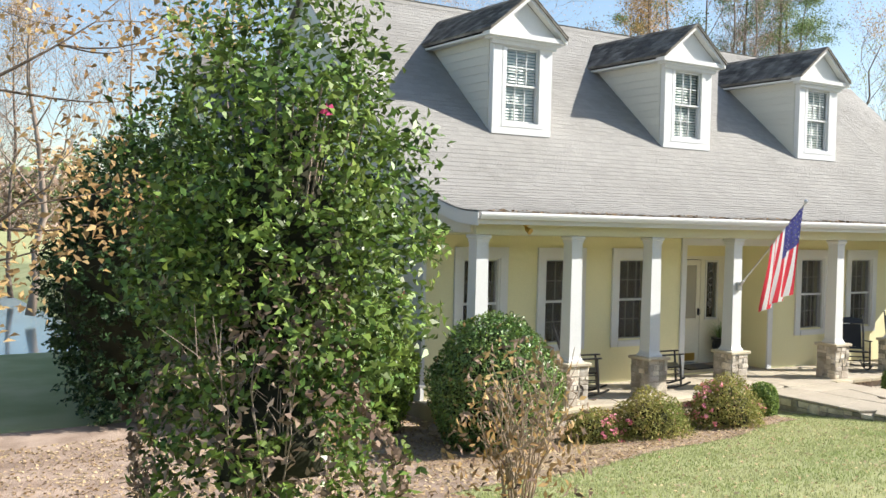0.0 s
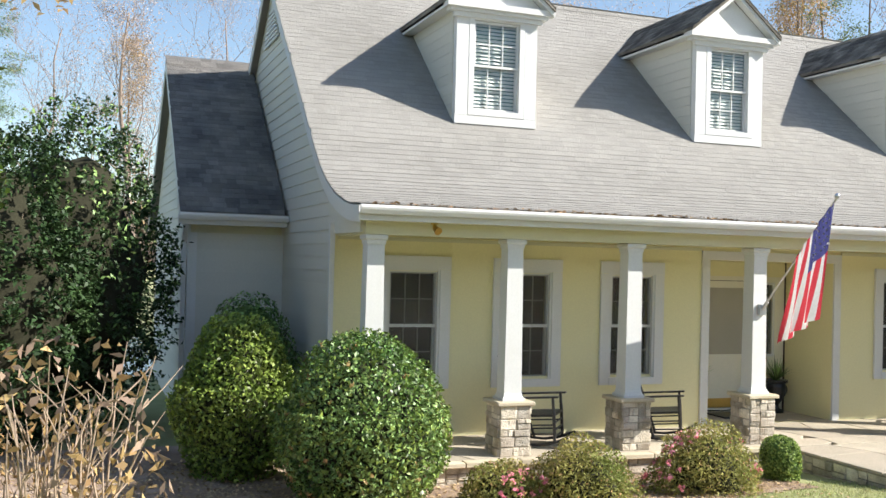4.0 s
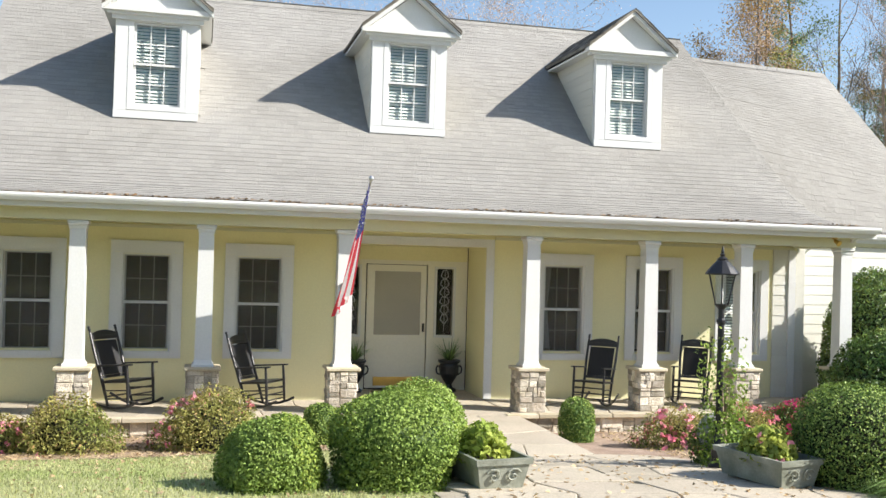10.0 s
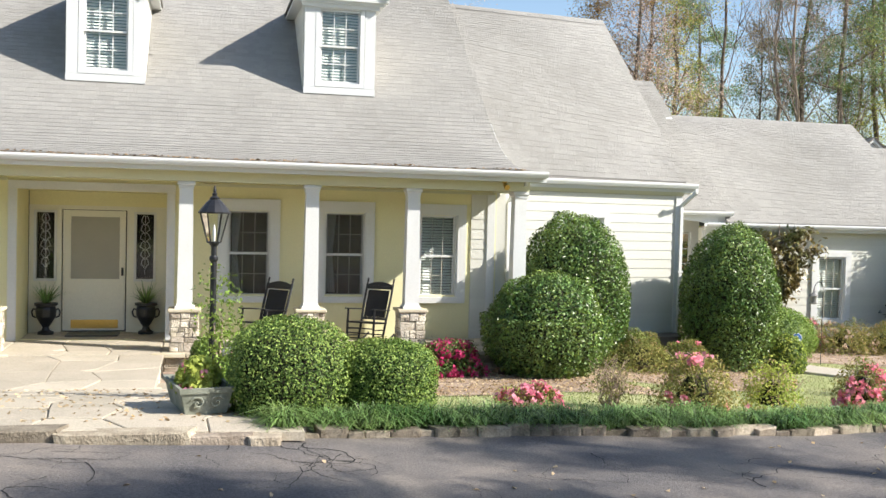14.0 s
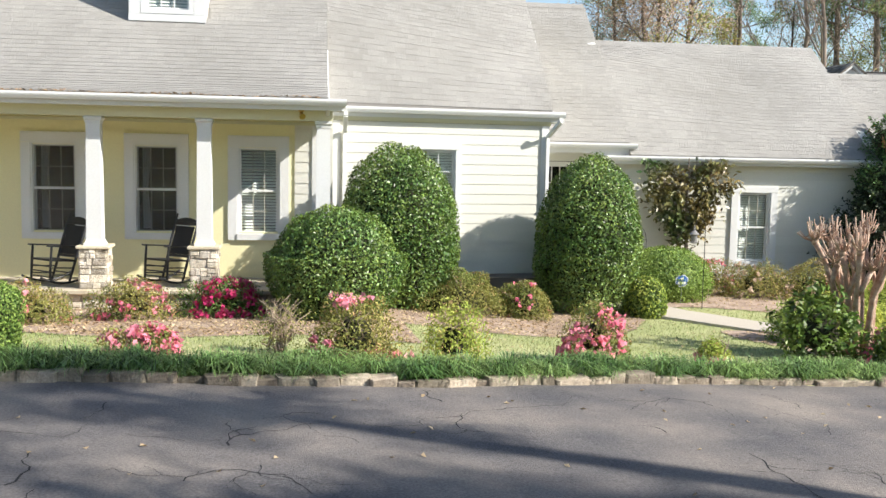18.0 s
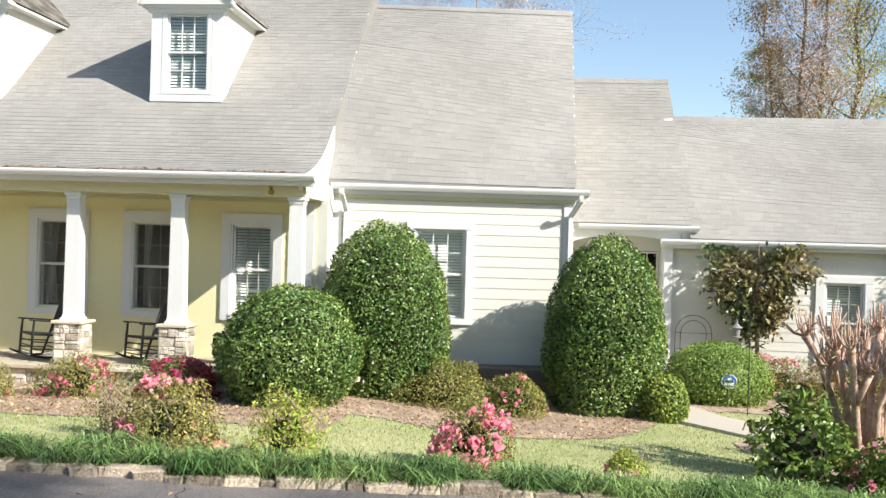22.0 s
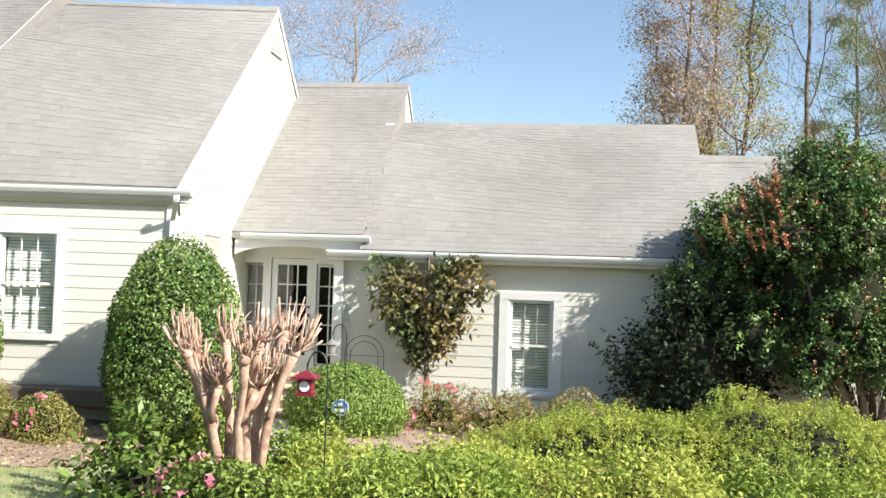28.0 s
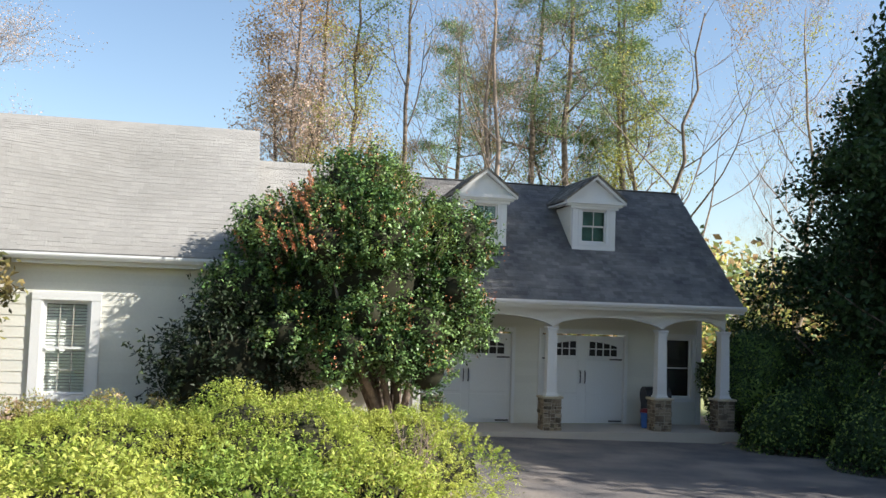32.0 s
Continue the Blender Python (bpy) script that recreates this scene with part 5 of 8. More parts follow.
    turned(bm, [(s1 + 0.008, H - 0.11), (s1 + 0.012, H - 0.09), (s1 + 0.012, H - 0.065), (s1 + 0.032, H - 0.045), (s1 + 0.032, H - 0.008), (s1 + 0.024, H)], square=True)
    part("capital", bm, M["white"], t)
    return t


for i, x in enumerate((9.9, 11.66, 13.33, 15.26, 18.08, 20.0, 21.63, 23.44)):
    foot = -0.27 if i not in (3, 4) else -0.27
    column("porch_column", "white tapered square column on a mixed-stone pier", x, 10.35, foot, 0.385, 2.332, "porch columns", seed=40 + i)
# stone-faced porch edge and cheek blocks by the steps
edge = thing("porch_plinth", "low rubble stone face of the porch with sandstone coping", "plinth", kind="structure")
r = random.Random(90)
stone_face(edge, Matrix.Translation((9.6, 9.99, -0.82)), 5.95, 0.49, r, (0.10, 0.18), (0.18, 0.42))
stone_face(edge, Matrix.Translation((17.8, 9.99, -0.82)), 6.1, 0.49, r, (0.10, 0.18), (0.18, 0.42))
x = 9.55
while x < 23.9:
    l = r.uniform(0.45, 0.8)
    if not 15.5 < x + l / 2 < 17.8:
        part("coping", boxes((x, x + l - 0.01, 9.90, 10.05, -0.325, -0.262 + r.uniform(-0.004, 0.004))), M["capstone"], edge, bevel=0.008)
    x += l
for x in (15.26, 18.08):
    b = thing("pier_footing", "rubble stone footing below the porch column", "footing", "pier footings", "structure", at=(x, 10.02, -0.80))
    part("core", boxes((-0.27, 0.27, 0.0, 0.2, 0, 0.52)), M["mortar"], b)
    stone_face(b, Matrix.Translation((-0.29, -0.02, 0)), 0.58, 0.53, r, (0.10, 0.16), (0.15, 0.3))
# ramped landing between porch and patio with low stone sides
land_ = thing("landing", "flagstone landing stepping down to the front walk", "steps", kind="structure")
part("core", boxes((15.55, 17.76, 7.15, 9.92, -0.9, -0.325)), M["mortar"], land_)
flag_pieces(land_, 15.5, 17.8, 7.1, 9.92, -0.275, 0.8, 15)
stone_face(land_, Matrix.Translation((15.5, 7.13, -0.6)), 2.3, 0.28, r, (0.09, 0.15), (0.2, 0.4))
m = Matrix.Translation((15.53, 9.9, -0.75)) @ Matrix.Rotation(-math.pi / 2, 4, "Z")
stone_face(land_, m, 2.8, 0.43, r, (0.09, 0.16), (0.2, 0.4))
m = Matrix.Translation((17.77, 7.1, -0.75)) @ Matrix.Rotation(math.pi / 2, 4, "Z")
stone_face(land_, m, 2.8, 0.43, r, (0.09, 0.16), (0.2, 0.4))

# ---- kerb of rough stones along the drive ----
kerb = thing("kerb", "rough stone edging along the drive", "kerb", kind="structure")
x = 18.95
while x < 33.5:
    l = r.uniform(0.13, 0.34)
    y0, y1 = float(kerb_y(x)), float(kerb_y(x + l))
    z = float(ground_z(x, y0))
    ob = new("stone", r.choice(STONES))
    ob.parent = kerb
    up = r.choice((0.125, 0.135, 0.145, 0.155, 0.165, 0.18))
    ob.matrix_basis = Matrix.Translation((x - 0.01, y0 - 0.07 + r.uniform(-0.025, 0.02), z - 0.13)) @ Matrix.Rotation(math.atan2(y1 - y0, l) + r.uniform(-0.08, 0.08), 4, "Z") @ Matrix.Rotation(r.uniform(-0.05, 0.05), 4, "Y") @ Matrix.Rotation(r.uniform(-0.16, 0.02), 4, "X") @ Matrix.Diagonal((l * 1.1 + 0.012, 0.19, up, 1))
    ob.material_slots[0].link = "OBJECT"
    ob.material_slots[0].material = M["kerb"]
    x += l
# front edge of the patio: long low ledge stones laid close
x = 14.3
while x < 18.95:
    l = r.uniform(0.5, 1.1)
    ob = new("stone", r.choice(STONES))
    ob.parent = kerb
    z = float(ground_z(x + l / 2, 3.2))
    ob.matrix_basis = Matrix.Translation((x - 0.02, 3.02 + r.uniform(-0.02, 0.02), z - 0.12)) @ Matrix.Rotation(r.uniform(-0.02, 0.02), 4, "Z") @ Matrix.Diagonal((min(l, 18.97 - x) * 1.1 + 0.02, 0.24, 0.15 + r.uniform(-0.012, 0.01), 1))
    ob.material_slots[0].link = "OBJECT"
    ob.material_slots[0].material = M["kerb"]
    x += l

# ---- glazed side entry ----
EY = 15.58
se = thing("wall_entry", "white glazed wall of the side entry with French door", "wall", kind="structure")
part("wall_face", slab_with_holes(27.45, 29.62, -0.9, 2.3, EY, EY + 0.12, [(27.56, 27.97, -0.12, 1.68), (28.12, 28.90, -0.20, 1.78), (28.96, 29.42, -0.12, 1.68)]), M["white"], se)
# backing and floor coloured black so the entry reads as unlit
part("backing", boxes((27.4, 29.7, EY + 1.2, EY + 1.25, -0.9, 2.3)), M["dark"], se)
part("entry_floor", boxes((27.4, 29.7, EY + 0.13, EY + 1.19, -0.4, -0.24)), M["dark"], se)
for k, (a, b) in enumerate(((27.57, 27.96), (28.97, 29.41))):
    s = thing("window_%d" % (9 + k), "tall narrow ten-light window beside the French door", "window", "entry windows", "structure")
    sash(s, "sash", a, b, -0.11, 1.67, EY + 0.03, 2, 5, 0.035, 0.022)
d = thing("door_2", "white French door with fifteen lights and dark hardware", "door", kind="structure")
sash(d, "door_leaf", 28.13, 28.89, -0.20, 1.77, EY + 0.03, 3, 5, 0.11, 0.022)
part("bottom_panel", boxes((28.245, 28.775, EY + 0.025, EY + 0.06, -0.09, 0.06)), M["white"], d)
bm = bmesh.new()
box(bm, 28.805, 28.84, EY + 0.005, EY + 0.03, 0.60, 0.80)
tube(bm, [(28.822, EY + 0.01, 0.70), (28.82, EY - 0.04, 0.70), (28.75, EY - 0.045, 0.69)], 0.009, 6)
bmesh.ops.create_uvsphere(bm, u_segments=10, v_segments=6, radius=0.025, matrix=Matrix.Translation((28.82, EY + 0.005, 0.92)))
part("door_handle", bm, M["black"], d, "black lever handle and deadbolt")
# arch over the entry
ar = thing("entry_arch", "white arched valance under the entry eave", "beam", kind="structure")
bm = bmesh.new()
n = 16
xa, xb = 27.66, 29.75
top = 2.10
for i in range(n):
    u0, u1 = i / n, (i + 1) / n
    z0, z1 = (1.80 + 0.17 * math.sin(math.pi * u) ** 0.6 for u in (u0, u1))
    xa0, xa1 = xa + (xb - xa) * u0, xa + (xb - xa) * u1
    q = [bm.verts.new(p) for p in ((xa0, 14.93, z0), (xa1, 14.93, z1), (xa1, 14.93, top), (xa0, 14.93, top), (xa0, 15.03, z0), (xa1, 15.03, z1), (xa1, 15.03, top), (xa0, 15.03, top))]
    for f in ((0, 1, 2, 3), (5, 4, 7, 6), (0, 4, 5, 1)):
        bm.faces.new([q[i] for i in f])
part("valance", bm, M["white"], ar)
part("cornice_return", boxes((29.76, 30.04, 14.93, 15.02, 1.90, 2.06)), M["white"], ar, "white boxed end of the entry cornice")
part("entry_ceiling", boxes((27.64, 29.6, 15.04, EY - 0.002, 1.985, 2.01)), M["soffit"], ar)
part("post", boxes((29.44, 29.60, 14.95, 15.03, -0.9, 1.84)), M["white"], ar, "white square post")
st = thing("entry_steps", "brick and stone steps up to the French door", "steps", kind="structure")
for i in range(4):
    y_, z_ = 14.0 + 0.32 * i, -0.72 + 0.165 * i
    part("tread", boxes((27.72, 29.25, y_, y_ + 0.36 if i < 3 else EY - 0.002, z_ - 0.05, z_)), M["capstone"], st, bevel=0.012)
    part("riser", boxes((27.76, 29.21, y_ + 0.05, EY - 0.003, -0.95 if i == 0 else z_ - 0.165, z_ - 0.052)), M["kerb"], st, "dark stone riser")
# low connector between the long wing and the garage
roof("roof_connector", "grey shingle roof of the low connector to the garage", 35.77, 38.9, [(15.9, 2.08), (18.2, 4.04)], [(20.5, 2.08), (18.2, 4.04)], 45, 0, rake=(False, True))
lap_wall("wall_connector", "cream lap-sided wall of the connector behind the holly", 35.62, 38.8, -0.75, 2.0, 16.15, [], corner=(False, True))
part("footing", boxes((35.62, 38.8, 16.22, 16.3, -1.6, -0.752)), M["concrete"], bpy.data.objects["wall_connector"])
gable("wall_gable_connector", "gable end of the connector", 38.8, [(16.2, -1.6), (16.2, 2.2)] + under([(18.2, 4.04), (20.3, 2.2)]) + [(20.3, -1.6)], M["siding"], out=1, boards=False)
# small side window high in the wing's end wall
sw = thing("window_9", "small white window in the wing's end wall under the gable", "window", kind="structure")
part("casing", boxes((27.622, 27.650, 13.50, 14.35, 1.56, 1.62), (27.622, 27.650, 13.50, 14.35, 2.06, 2.12), (27.622, 27.650, 13.50, 13.56, 1.62, 2.06), (27.622, 27.650, 14.29, 14.35, 1.62, 2.06)), M["white"], sw)
part("pane", boxes((27.622, 27.632, 13.562, 14.288, 1.622, 2.058)), M["bar"], sw, "pale drawn shade behind glass")

# the wing stands slightly askew to the main block, and its roof rises to meet the main roof's edge
SKEW, SKEW_X = 0.12, 25.9


def roof_lift(x, y):
    edge = min(lerp(y - SKEW * (x - 23.5), *zip(*MAIN_FRONT)) - 0.045, 2.72 + 1.24 * (y - SKEW * (x - 23.5) - 11.97))
    low = lerp(y - SKEW * (x - SKEW_X), *zip(*WING_FRONT))
    fade = min(max((16.72 - (y - SKEW * (x - SKEW_X))) / 1.8, 0), 1) * min(max((27.62 - x) / 4.12, 0), 1.03)
    return max(edge - low, 0) * fade


def wing_frame(q):
    q.y += SKEW * (q.x - SKEW_X)
    return q


def wing_roof(q):
    q = wing_frame(q)
    q.z += roof_lift(q.x, q.y)
    return q


def long_roof(q):
    """The long roof rises gently to the edge of the link roof beside it."""
    gap = max(lerp(q.y, *zip(*SUN_FRONT)) - lerp(q.y, *zip(*LONG_FRONT)) - 0.03, 0)
    q.z += gap * min(max((33.4 - q.x) / 3.5, 0), 1) * min(max((q.y - 14.82) / 0.8, 0), 1) * min(max((18.40 - q.y) / 1.2, 0), 1)
    return q


def bend(ob, shape, chain=None):
    """Moves every vertex of a thing and of its parts by shape."""
    chain = (chain or Matrix()) @ ob.matrix_basis
    if ob.type == "MESH":
        if ob.data.users > 1:
            ob.data = ob.data.copy()
        back = chain.inverted()
        for v in ob.data.vertices:
            v.co = back @ shape(chain @ v.co)
    for c in ob.children:
        bend(c, shape, chain)


bend(bpy.data.objects["roof_wing"], wing_roof)
bend(bpy.data.objects["roof_long"], long_roof)
for name in ("gutter_wing", "wall_wing", "frieze_wing", "wall_gable_wing", "gable_vent", "window_7", "window_9"):
    bend(bpy.data.objects[name], wing_frame)
bend(spout_a, wing_frame)
bend(spout_b, wing_frame)

# white chimney top behind the main ridge
ch_ = thing("chimney", "small white boxed chimney behind the main ridge", "chimney", kind="structure")
part("stack", boxes((12.06, 12.56, 17.0, 17.45, 5.6, 7.46)), M["white"], ch_)
part("chimney_cap", boxes((12.02, 12.60, 16.96, 17.49, 7.462, 7.52)), M["white"], ch_, bevel=0.008)

# ---- garage ----
GY, GX0, GX1 = 21.3, 36.2, 47.12
G_FRONT = [(19.45, 1.56), (23.0, 4.60)]
roof("roof_garage", "grey shingle roof of the garage, tree shade put into its colour", GX0, GX1, G_FRONT, [(26.6, 1.6), (23.0, 4.60)], 61, 200, material=M["shingle_shaded"])
gutter("gutter_garage", GX0, GX1 + 0.06, 19.36, 1.55)
lap_wall("wall_garage", "white lap-sided garage wall under the arcade", 36.4, 47.0, -1.5, 1.5, GY, [(39.72, 42.12, -1.45, 0.80), (42.72, 45.02, -1.45, 0.80), (45.95, 46.75, -0.75, 0.75)], corner=(False, True))
gable("wall_gable_garage", "garage end wall", 47.0, [(21.3, -1.7), (21.3, 3.0)] + under([(23.0, 4.60), (26.3, 1.8)]) + [(26.3, -1.7)], M["siding"], out=1, boards=False)
fl = thing("floor_garage", "concrete apron under the garage arcade", "floor", kind="structure")
part("slab", boxes((36.5, 47.2, 19.55, 21.28, -1.9, -1.40)), M["path"], fl)
part("garage_ceiling", boxes((36.4, 47.0, 20.12, 21.28, 1.30, 1.33)), M["soffit"], fl)
GC = (37.05, 39.83, 42.6, 45.31, 46.92)
for i, x in enumerate(GC):
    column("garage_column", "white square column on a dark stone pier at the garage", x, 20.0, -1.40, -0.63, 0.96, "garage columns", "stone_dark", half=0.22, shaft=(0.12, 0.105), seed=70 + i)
for a, b in zip(GC, GC[1:]):
    v = thing("garage_arch", "white arched valance between garage columns", "beam", "garage arches", "structure")
    bm = bmesh.new()
    n = 14
    for i in range(n):
        u0, u1 = i / n, (i + 1) / n
        z0, z1 = (0.965 + 0.24 * (1 - (2 * u - 1) ** 2) ** 0.7 for u in (u0, u1))
        p0, p1 = a + (b - a) * u0, a + (b - a) * u1
        q = [bm.verts.new(p) for p in ((p0, 19.90, z0), (p1, 19.90, z1), (p1, 19.90, 1.46), (p0, 19.90, 1.46), (p0, 20.1, z0), (p1, 20.1, z1), (p1, 20.1, 1.46), (p0, 20.1, 1.46))]
        for f in ((0, 1, 2, 3), (5, 4, 7, 6), (0, 4, 5, 1), (3, 2, 6, 7)):
            bm.faces.new([q[i] for i in f])
    part("valance", bm, M["white"], v)
part("soffit_board", boxes((36.3, 47.1, 19.48, 19.898, 1.44, 1.46)), M["white"], bpy.data.objects["wall_garage"])


def garage_door(x0, x1):
    d = thing("garage_door", "white carriage-style garage door with arched lights and black hardware", "garage door", "garage doors", "structure")
    x = x1 - x0
    bm = slab_with_holes(x0 + 0.06, x1 - 0.06, -1.40, 0.74, GY + 0.06, GY + 0.11, [])
    part("door_leaf", bm, M["white"], d)
    c = (x0 + x1) / 2
    for s in (-1, 1):
        a, b = sorted((c + s * 0.10, c + s * (x / 2 - 0.16)))
        for z0, z1 in ((-1.32, -0.72), (-0.66, 0.14)):
            part("panel", boxes((a, b, GY + 0.045, GY + 0.058, z0, z1)), M["white"], d, bevel=0.01)
        # arched light with eight panes
        # opaque black sheet for the unlit garage behind the light
        part("light_dark", boxes((a + 0.06, b - 0.06, GY + 0.052, GY + 0.057, 0.25, 0.60)), M["dark"], d, "dark glazed light")
        bm = bmesh.new()
        w = (b - a - 0.12)
        for i in range(5):
            px = a + 0.06 + w * i / 4
            box(bm, px - 0.012, px + 0.012, GY + 0.03, GY + 0.051, 0.24, 0.60)
        box(bm, a + 0.04, b - 0.04, GY + 0.032, GY + 0.05, 0.41, 0.435)
        box(bm, a + 0.03, b - 0.03, GY + 0.028, GY + 0.05, 0.21, 0.25)
        for i in range(8):
            u0, u1 = i / 8, (i + 1) / 8
            za, zb = (0.63 - 0.13 * ((u if s > 0 else 1 - u) ** 2) for u in (u0, u1))
            q = [bm.verts.new(p) for p in ((a + 0.03 + (w + 0.06) * u0, GY + 0.028, za - 0.03), (a + 0.03 + (w + 0.06) * u1, GY + 0.028, zb - 0.03), (a + 0.03 + (w + 0.06) * u1, GY + 0.028, 0.66), (a + 0.03 + (w + 0.06) * u0, GY + 0.028, 0.66))]
            bm.faces.new(q)
        part("muntins", bm, M["white"], d)
        bm = bmesh.new()
        hx = c + s * 0.06
        tube(bm, [(hx, GY + 0.03, -0.42), (hx, GY - 0.01, -0.38), (hx, GY - 0.01, -0.16), (hx, GY + 0.03, -0.12)], 0.014, 6)
        part("door_handle", bm, M["black"], d, "black pull handle")
        for z in (0.17, -1.34):
            a2, b2 = sorted((c + s * (x / 2 - 0.42), c + s * (x / 2 - 0.09)))
            part("strap_hinge", boxes((a2, b2, GY + 0.03, GY + 0.044, z - 0.016, z + 0.016)), M["black"], d, "black strap hinge")
    part("jamb", boxes((x0 - 0.02, x0 + 0.058, GY - 0.05, GY + 0.1, -1.40, 0.78)), M["white"], d)
    part("jamb", boxes((x1 - 0.058, x1 + 0.02, GY - 0.05, GY + 0.1, -1.40, 0.78)), M["white"], d)
    part("head", boxes((x0 - 0.02, x1 + 0.02, GY - 0.052, GY + 0.1, 0.782, 0.90)), M["white"], d)


garage_door(39.74, 42.10)
garage_door(42.74, 45.0)
w = thing("window_11", "dark narrow window under the garage arcade", "window", kind="structure")
sash(w, "sash", 45.96, 46.74, -0.74, 0.74, GY + 0.03, 1, 2, 0.05, 0.03)
part("casing", slab_with_holes(45.86, 46.84, -0.84, 0.85, GY - 0.05, GY - 0.014, [(45.96, 46.74, -0.74, 0.74)]), M["white"], w)
# black sheet in place of the unlit garage inside
part("backing", boxes((45.9, 46.8, GY + 0.14, GY + 0.15, -0.8, 0.8)), M["dark"], w)
gd = dormer("garage_dormer", "small white gabled dormer on the garage roof", 1.10, 1.12, 0, 0, 0.86, "garage dormers", glass=0.64, peak=0.60, lap=0.2, blind=False, cols=2, rows=1)
gd.matrix_basis = Matrix.Translation((41.16, 20.95, 2.80))
copy_thing(gd, Matrix.Translation((43.93, 20.95, 2.80)))
copy_thing(gd, Matrix.Translation((38.25, 20.95, 2.80)))
# clutter by the garage column
g = thing("barbecue_grill", "black covered grill standing under the arcade", "grill", at=(45.55, 20.75, -1.40))
part("cart", boxes((-0.3, 0.3, -0.2, 0.2, 0.0, 0.62)), M["plastic"], g, bevel=0.02)
bm = bmesh.new()
tube(bm, [(-0.32, 0, 0.75), (0.32, 0, 0.75)], 0.22, 14)
part("lid", bm, M["black"], g, "rounded black lid")
g = thing("storage_bucket", "red and blue plastic bucket by the garage column", "bucket", at=(45.25, 20.55, -1.40))
bm = bmesh.new()
turned(bm, [(0.13, 0), (0.16, 0.34), (0.17, 0.34), (0.17, 0.36), (0.15, 0.36)], 14)
part("bucket", bm, M["signblue"], g)
bm = bmesh.new()
turned(bm, [(0.175, 0.365), (0.175, 0.42), (0.10, 0.46)], 14)
part("bucket_lid", bm, M["redmetal"], g, "red lid")

# ---- rocking chairs ----
def rocking_chair(label, group):
    """A tall slat-sided rocker; the origin lies on the floor, and it faces -y."""
    t = thing("rocking_chair", label, "rocking chair", group)
    W = 0.27
    tilt = 0.26

    def back(x, z):
        return (x, 0.24 + (z - 0.42) * tilt, z)

    for s in (-1, 1):
        bm = bmesh.new()
        pts = [(s * W, y, 0.03 + 0.16 * ((y - 0.0) / 0.55) ** 2) for y in (-0.42, -0.3, -0.15, 0, 0.15, 0.3, 0.45, 0.58)]
        tube(bm, pts, 0.021, 6)
        part("rocker", bm, M["blackwood"], t)
        bm = bmesh.new()
        tube(bm, [(s * W, -0.24, 0.06), (s * W, -0.25, 0.42), (s * W, -0.25, 0.645)], [0.02, 0.023, 0.018], 8)
        part("front_leg", bm, M["blackwood"], t)
        bm = bmesh.new()
        tube(bm, [(s * W * 0.93, 0.15, 0.06), back(s * W * 0.93, 0.42), back(s * W, 0.8), back(s * W, 1.14), back(s * W, 1.16), back(s * W, 1.19), back(s * W, 1.22)], [0.02, 0.024, 0.023, 0.02, 0.012, 0.022, 0.004], 8)
        post = part("back_post", bm, M["blackwood"], t)
        bm = bmesh.new()
        bmesh.ops.create_uvsphere(bm, u_segments=8, v_segments=6, radius=0.021, matrix=Matrix.Translation(back(s * W, 1.225)))
        part("finial", bm, M["blackwood"], post, smooth=True)
        bm = bmesh.new()
        box(bm, s * W - 0.04, s * W + 0.04, -0.33, 0.30, 0.645, 0.668)
        part("armrest", bm, M["blackwood"], t, bevel=0.008)
        for z in (0.17, 0.29):
            bm = bmesh.new()
            tube(bm, [(s * W, -0.24, z), (s * W * 0.95, 0.19, z)], 0.011, 6)
            part("side_stretcher", bm, M["blackwood"], t)
    for z in (0.13, 0.22, 0.31):
        bm = bmesh.new()
        tube(bm, [(-W, -0.245, z), (W, -0.245, z)], 0.012, 6)
        part("front_stretcher", bm, M["blackwood"], t)
    bm = bmesh.new()
    tube(bm, [(-W * 0.95, 0.19, 0.2), (W * 0.95, 0.19, 0.2)], 0.012, 6)
    part("rear_stretcher", bm, M["blackwood"], t)
    part("seat", boxes((-W - 0.02, W + 0.02, -0.27, 0.25, 0.40, 0.432)), M["blackwood"], t, bevel=0.01)
    # woven back panel and rails
    m = Matrix.Translation((0, 0.24, 0.42)) @ Matrix.Rotation(-math.atan(tilt), 4, "X")
    bm = bmesh.new()
    box(bm, -W + 0.05, W - 0.05, -0.006, 0.006, 0.10, 0.62, m)
    part("back_panel", bm, M["weave"], t, "black woven back panel")
    bm = bmesh.new()
    box(bm, -W, W, -0.012, 0.012, 0.64, 0.70, m)
    part("top_rail", bm, M["blackwood"], t)
    bm = bmesh.new()
    us = [i / 9 * 2 - 1 for i in range(10)]
    outline = [(us[0], 0.702), (us[-1], 0.702)] + [(u, 0.73 + 0.05 * (1 - u * u)) for u in reversed(us)]
    q = [[bm.verts.new(m @ Vector((u * (W - 0.02), yy, zz))) for u, zz in outline] for yy in (-0.011, 0.011)]
    bm.faces.new(q[0])
    bm.faces.new(q[1][::-1])
    for i in range(len(outline)):
        k = (i + 1) % len(outline)
        bm.faces.new((q[0][i], q[0][k], q[1][k], q[1][i]))
    part("crest_rail", bm, M["blackwood"], t)
    bm = bmesh.new()
    box(bm, -W, W, -0.012, 0.012, 0.05, 0.095, m)
    part("lower_rail", bm, M["blackwood"], t)
    return t


FLOOR = -0.265
ch = rocking_chair("black-painted wooden rocking chair on the porch", "porch rocking chairs")
ROCK = Matrix.Rotation(radians(-5), 4, "X") @ Matrix.Scale(0.95, 4)
ch.matrix_basis = Matrix.Translation((12.34, 10.80, FLOOR)) @ Matrix.Rotation(radians(52), 4, "Z") @ ROCK
copy_thing(ch, Matrix.Translation((14.20, 10.82, FLOOR)) @ Matrix.Rotation(radians(55), 4, "Z") @ ROCK)
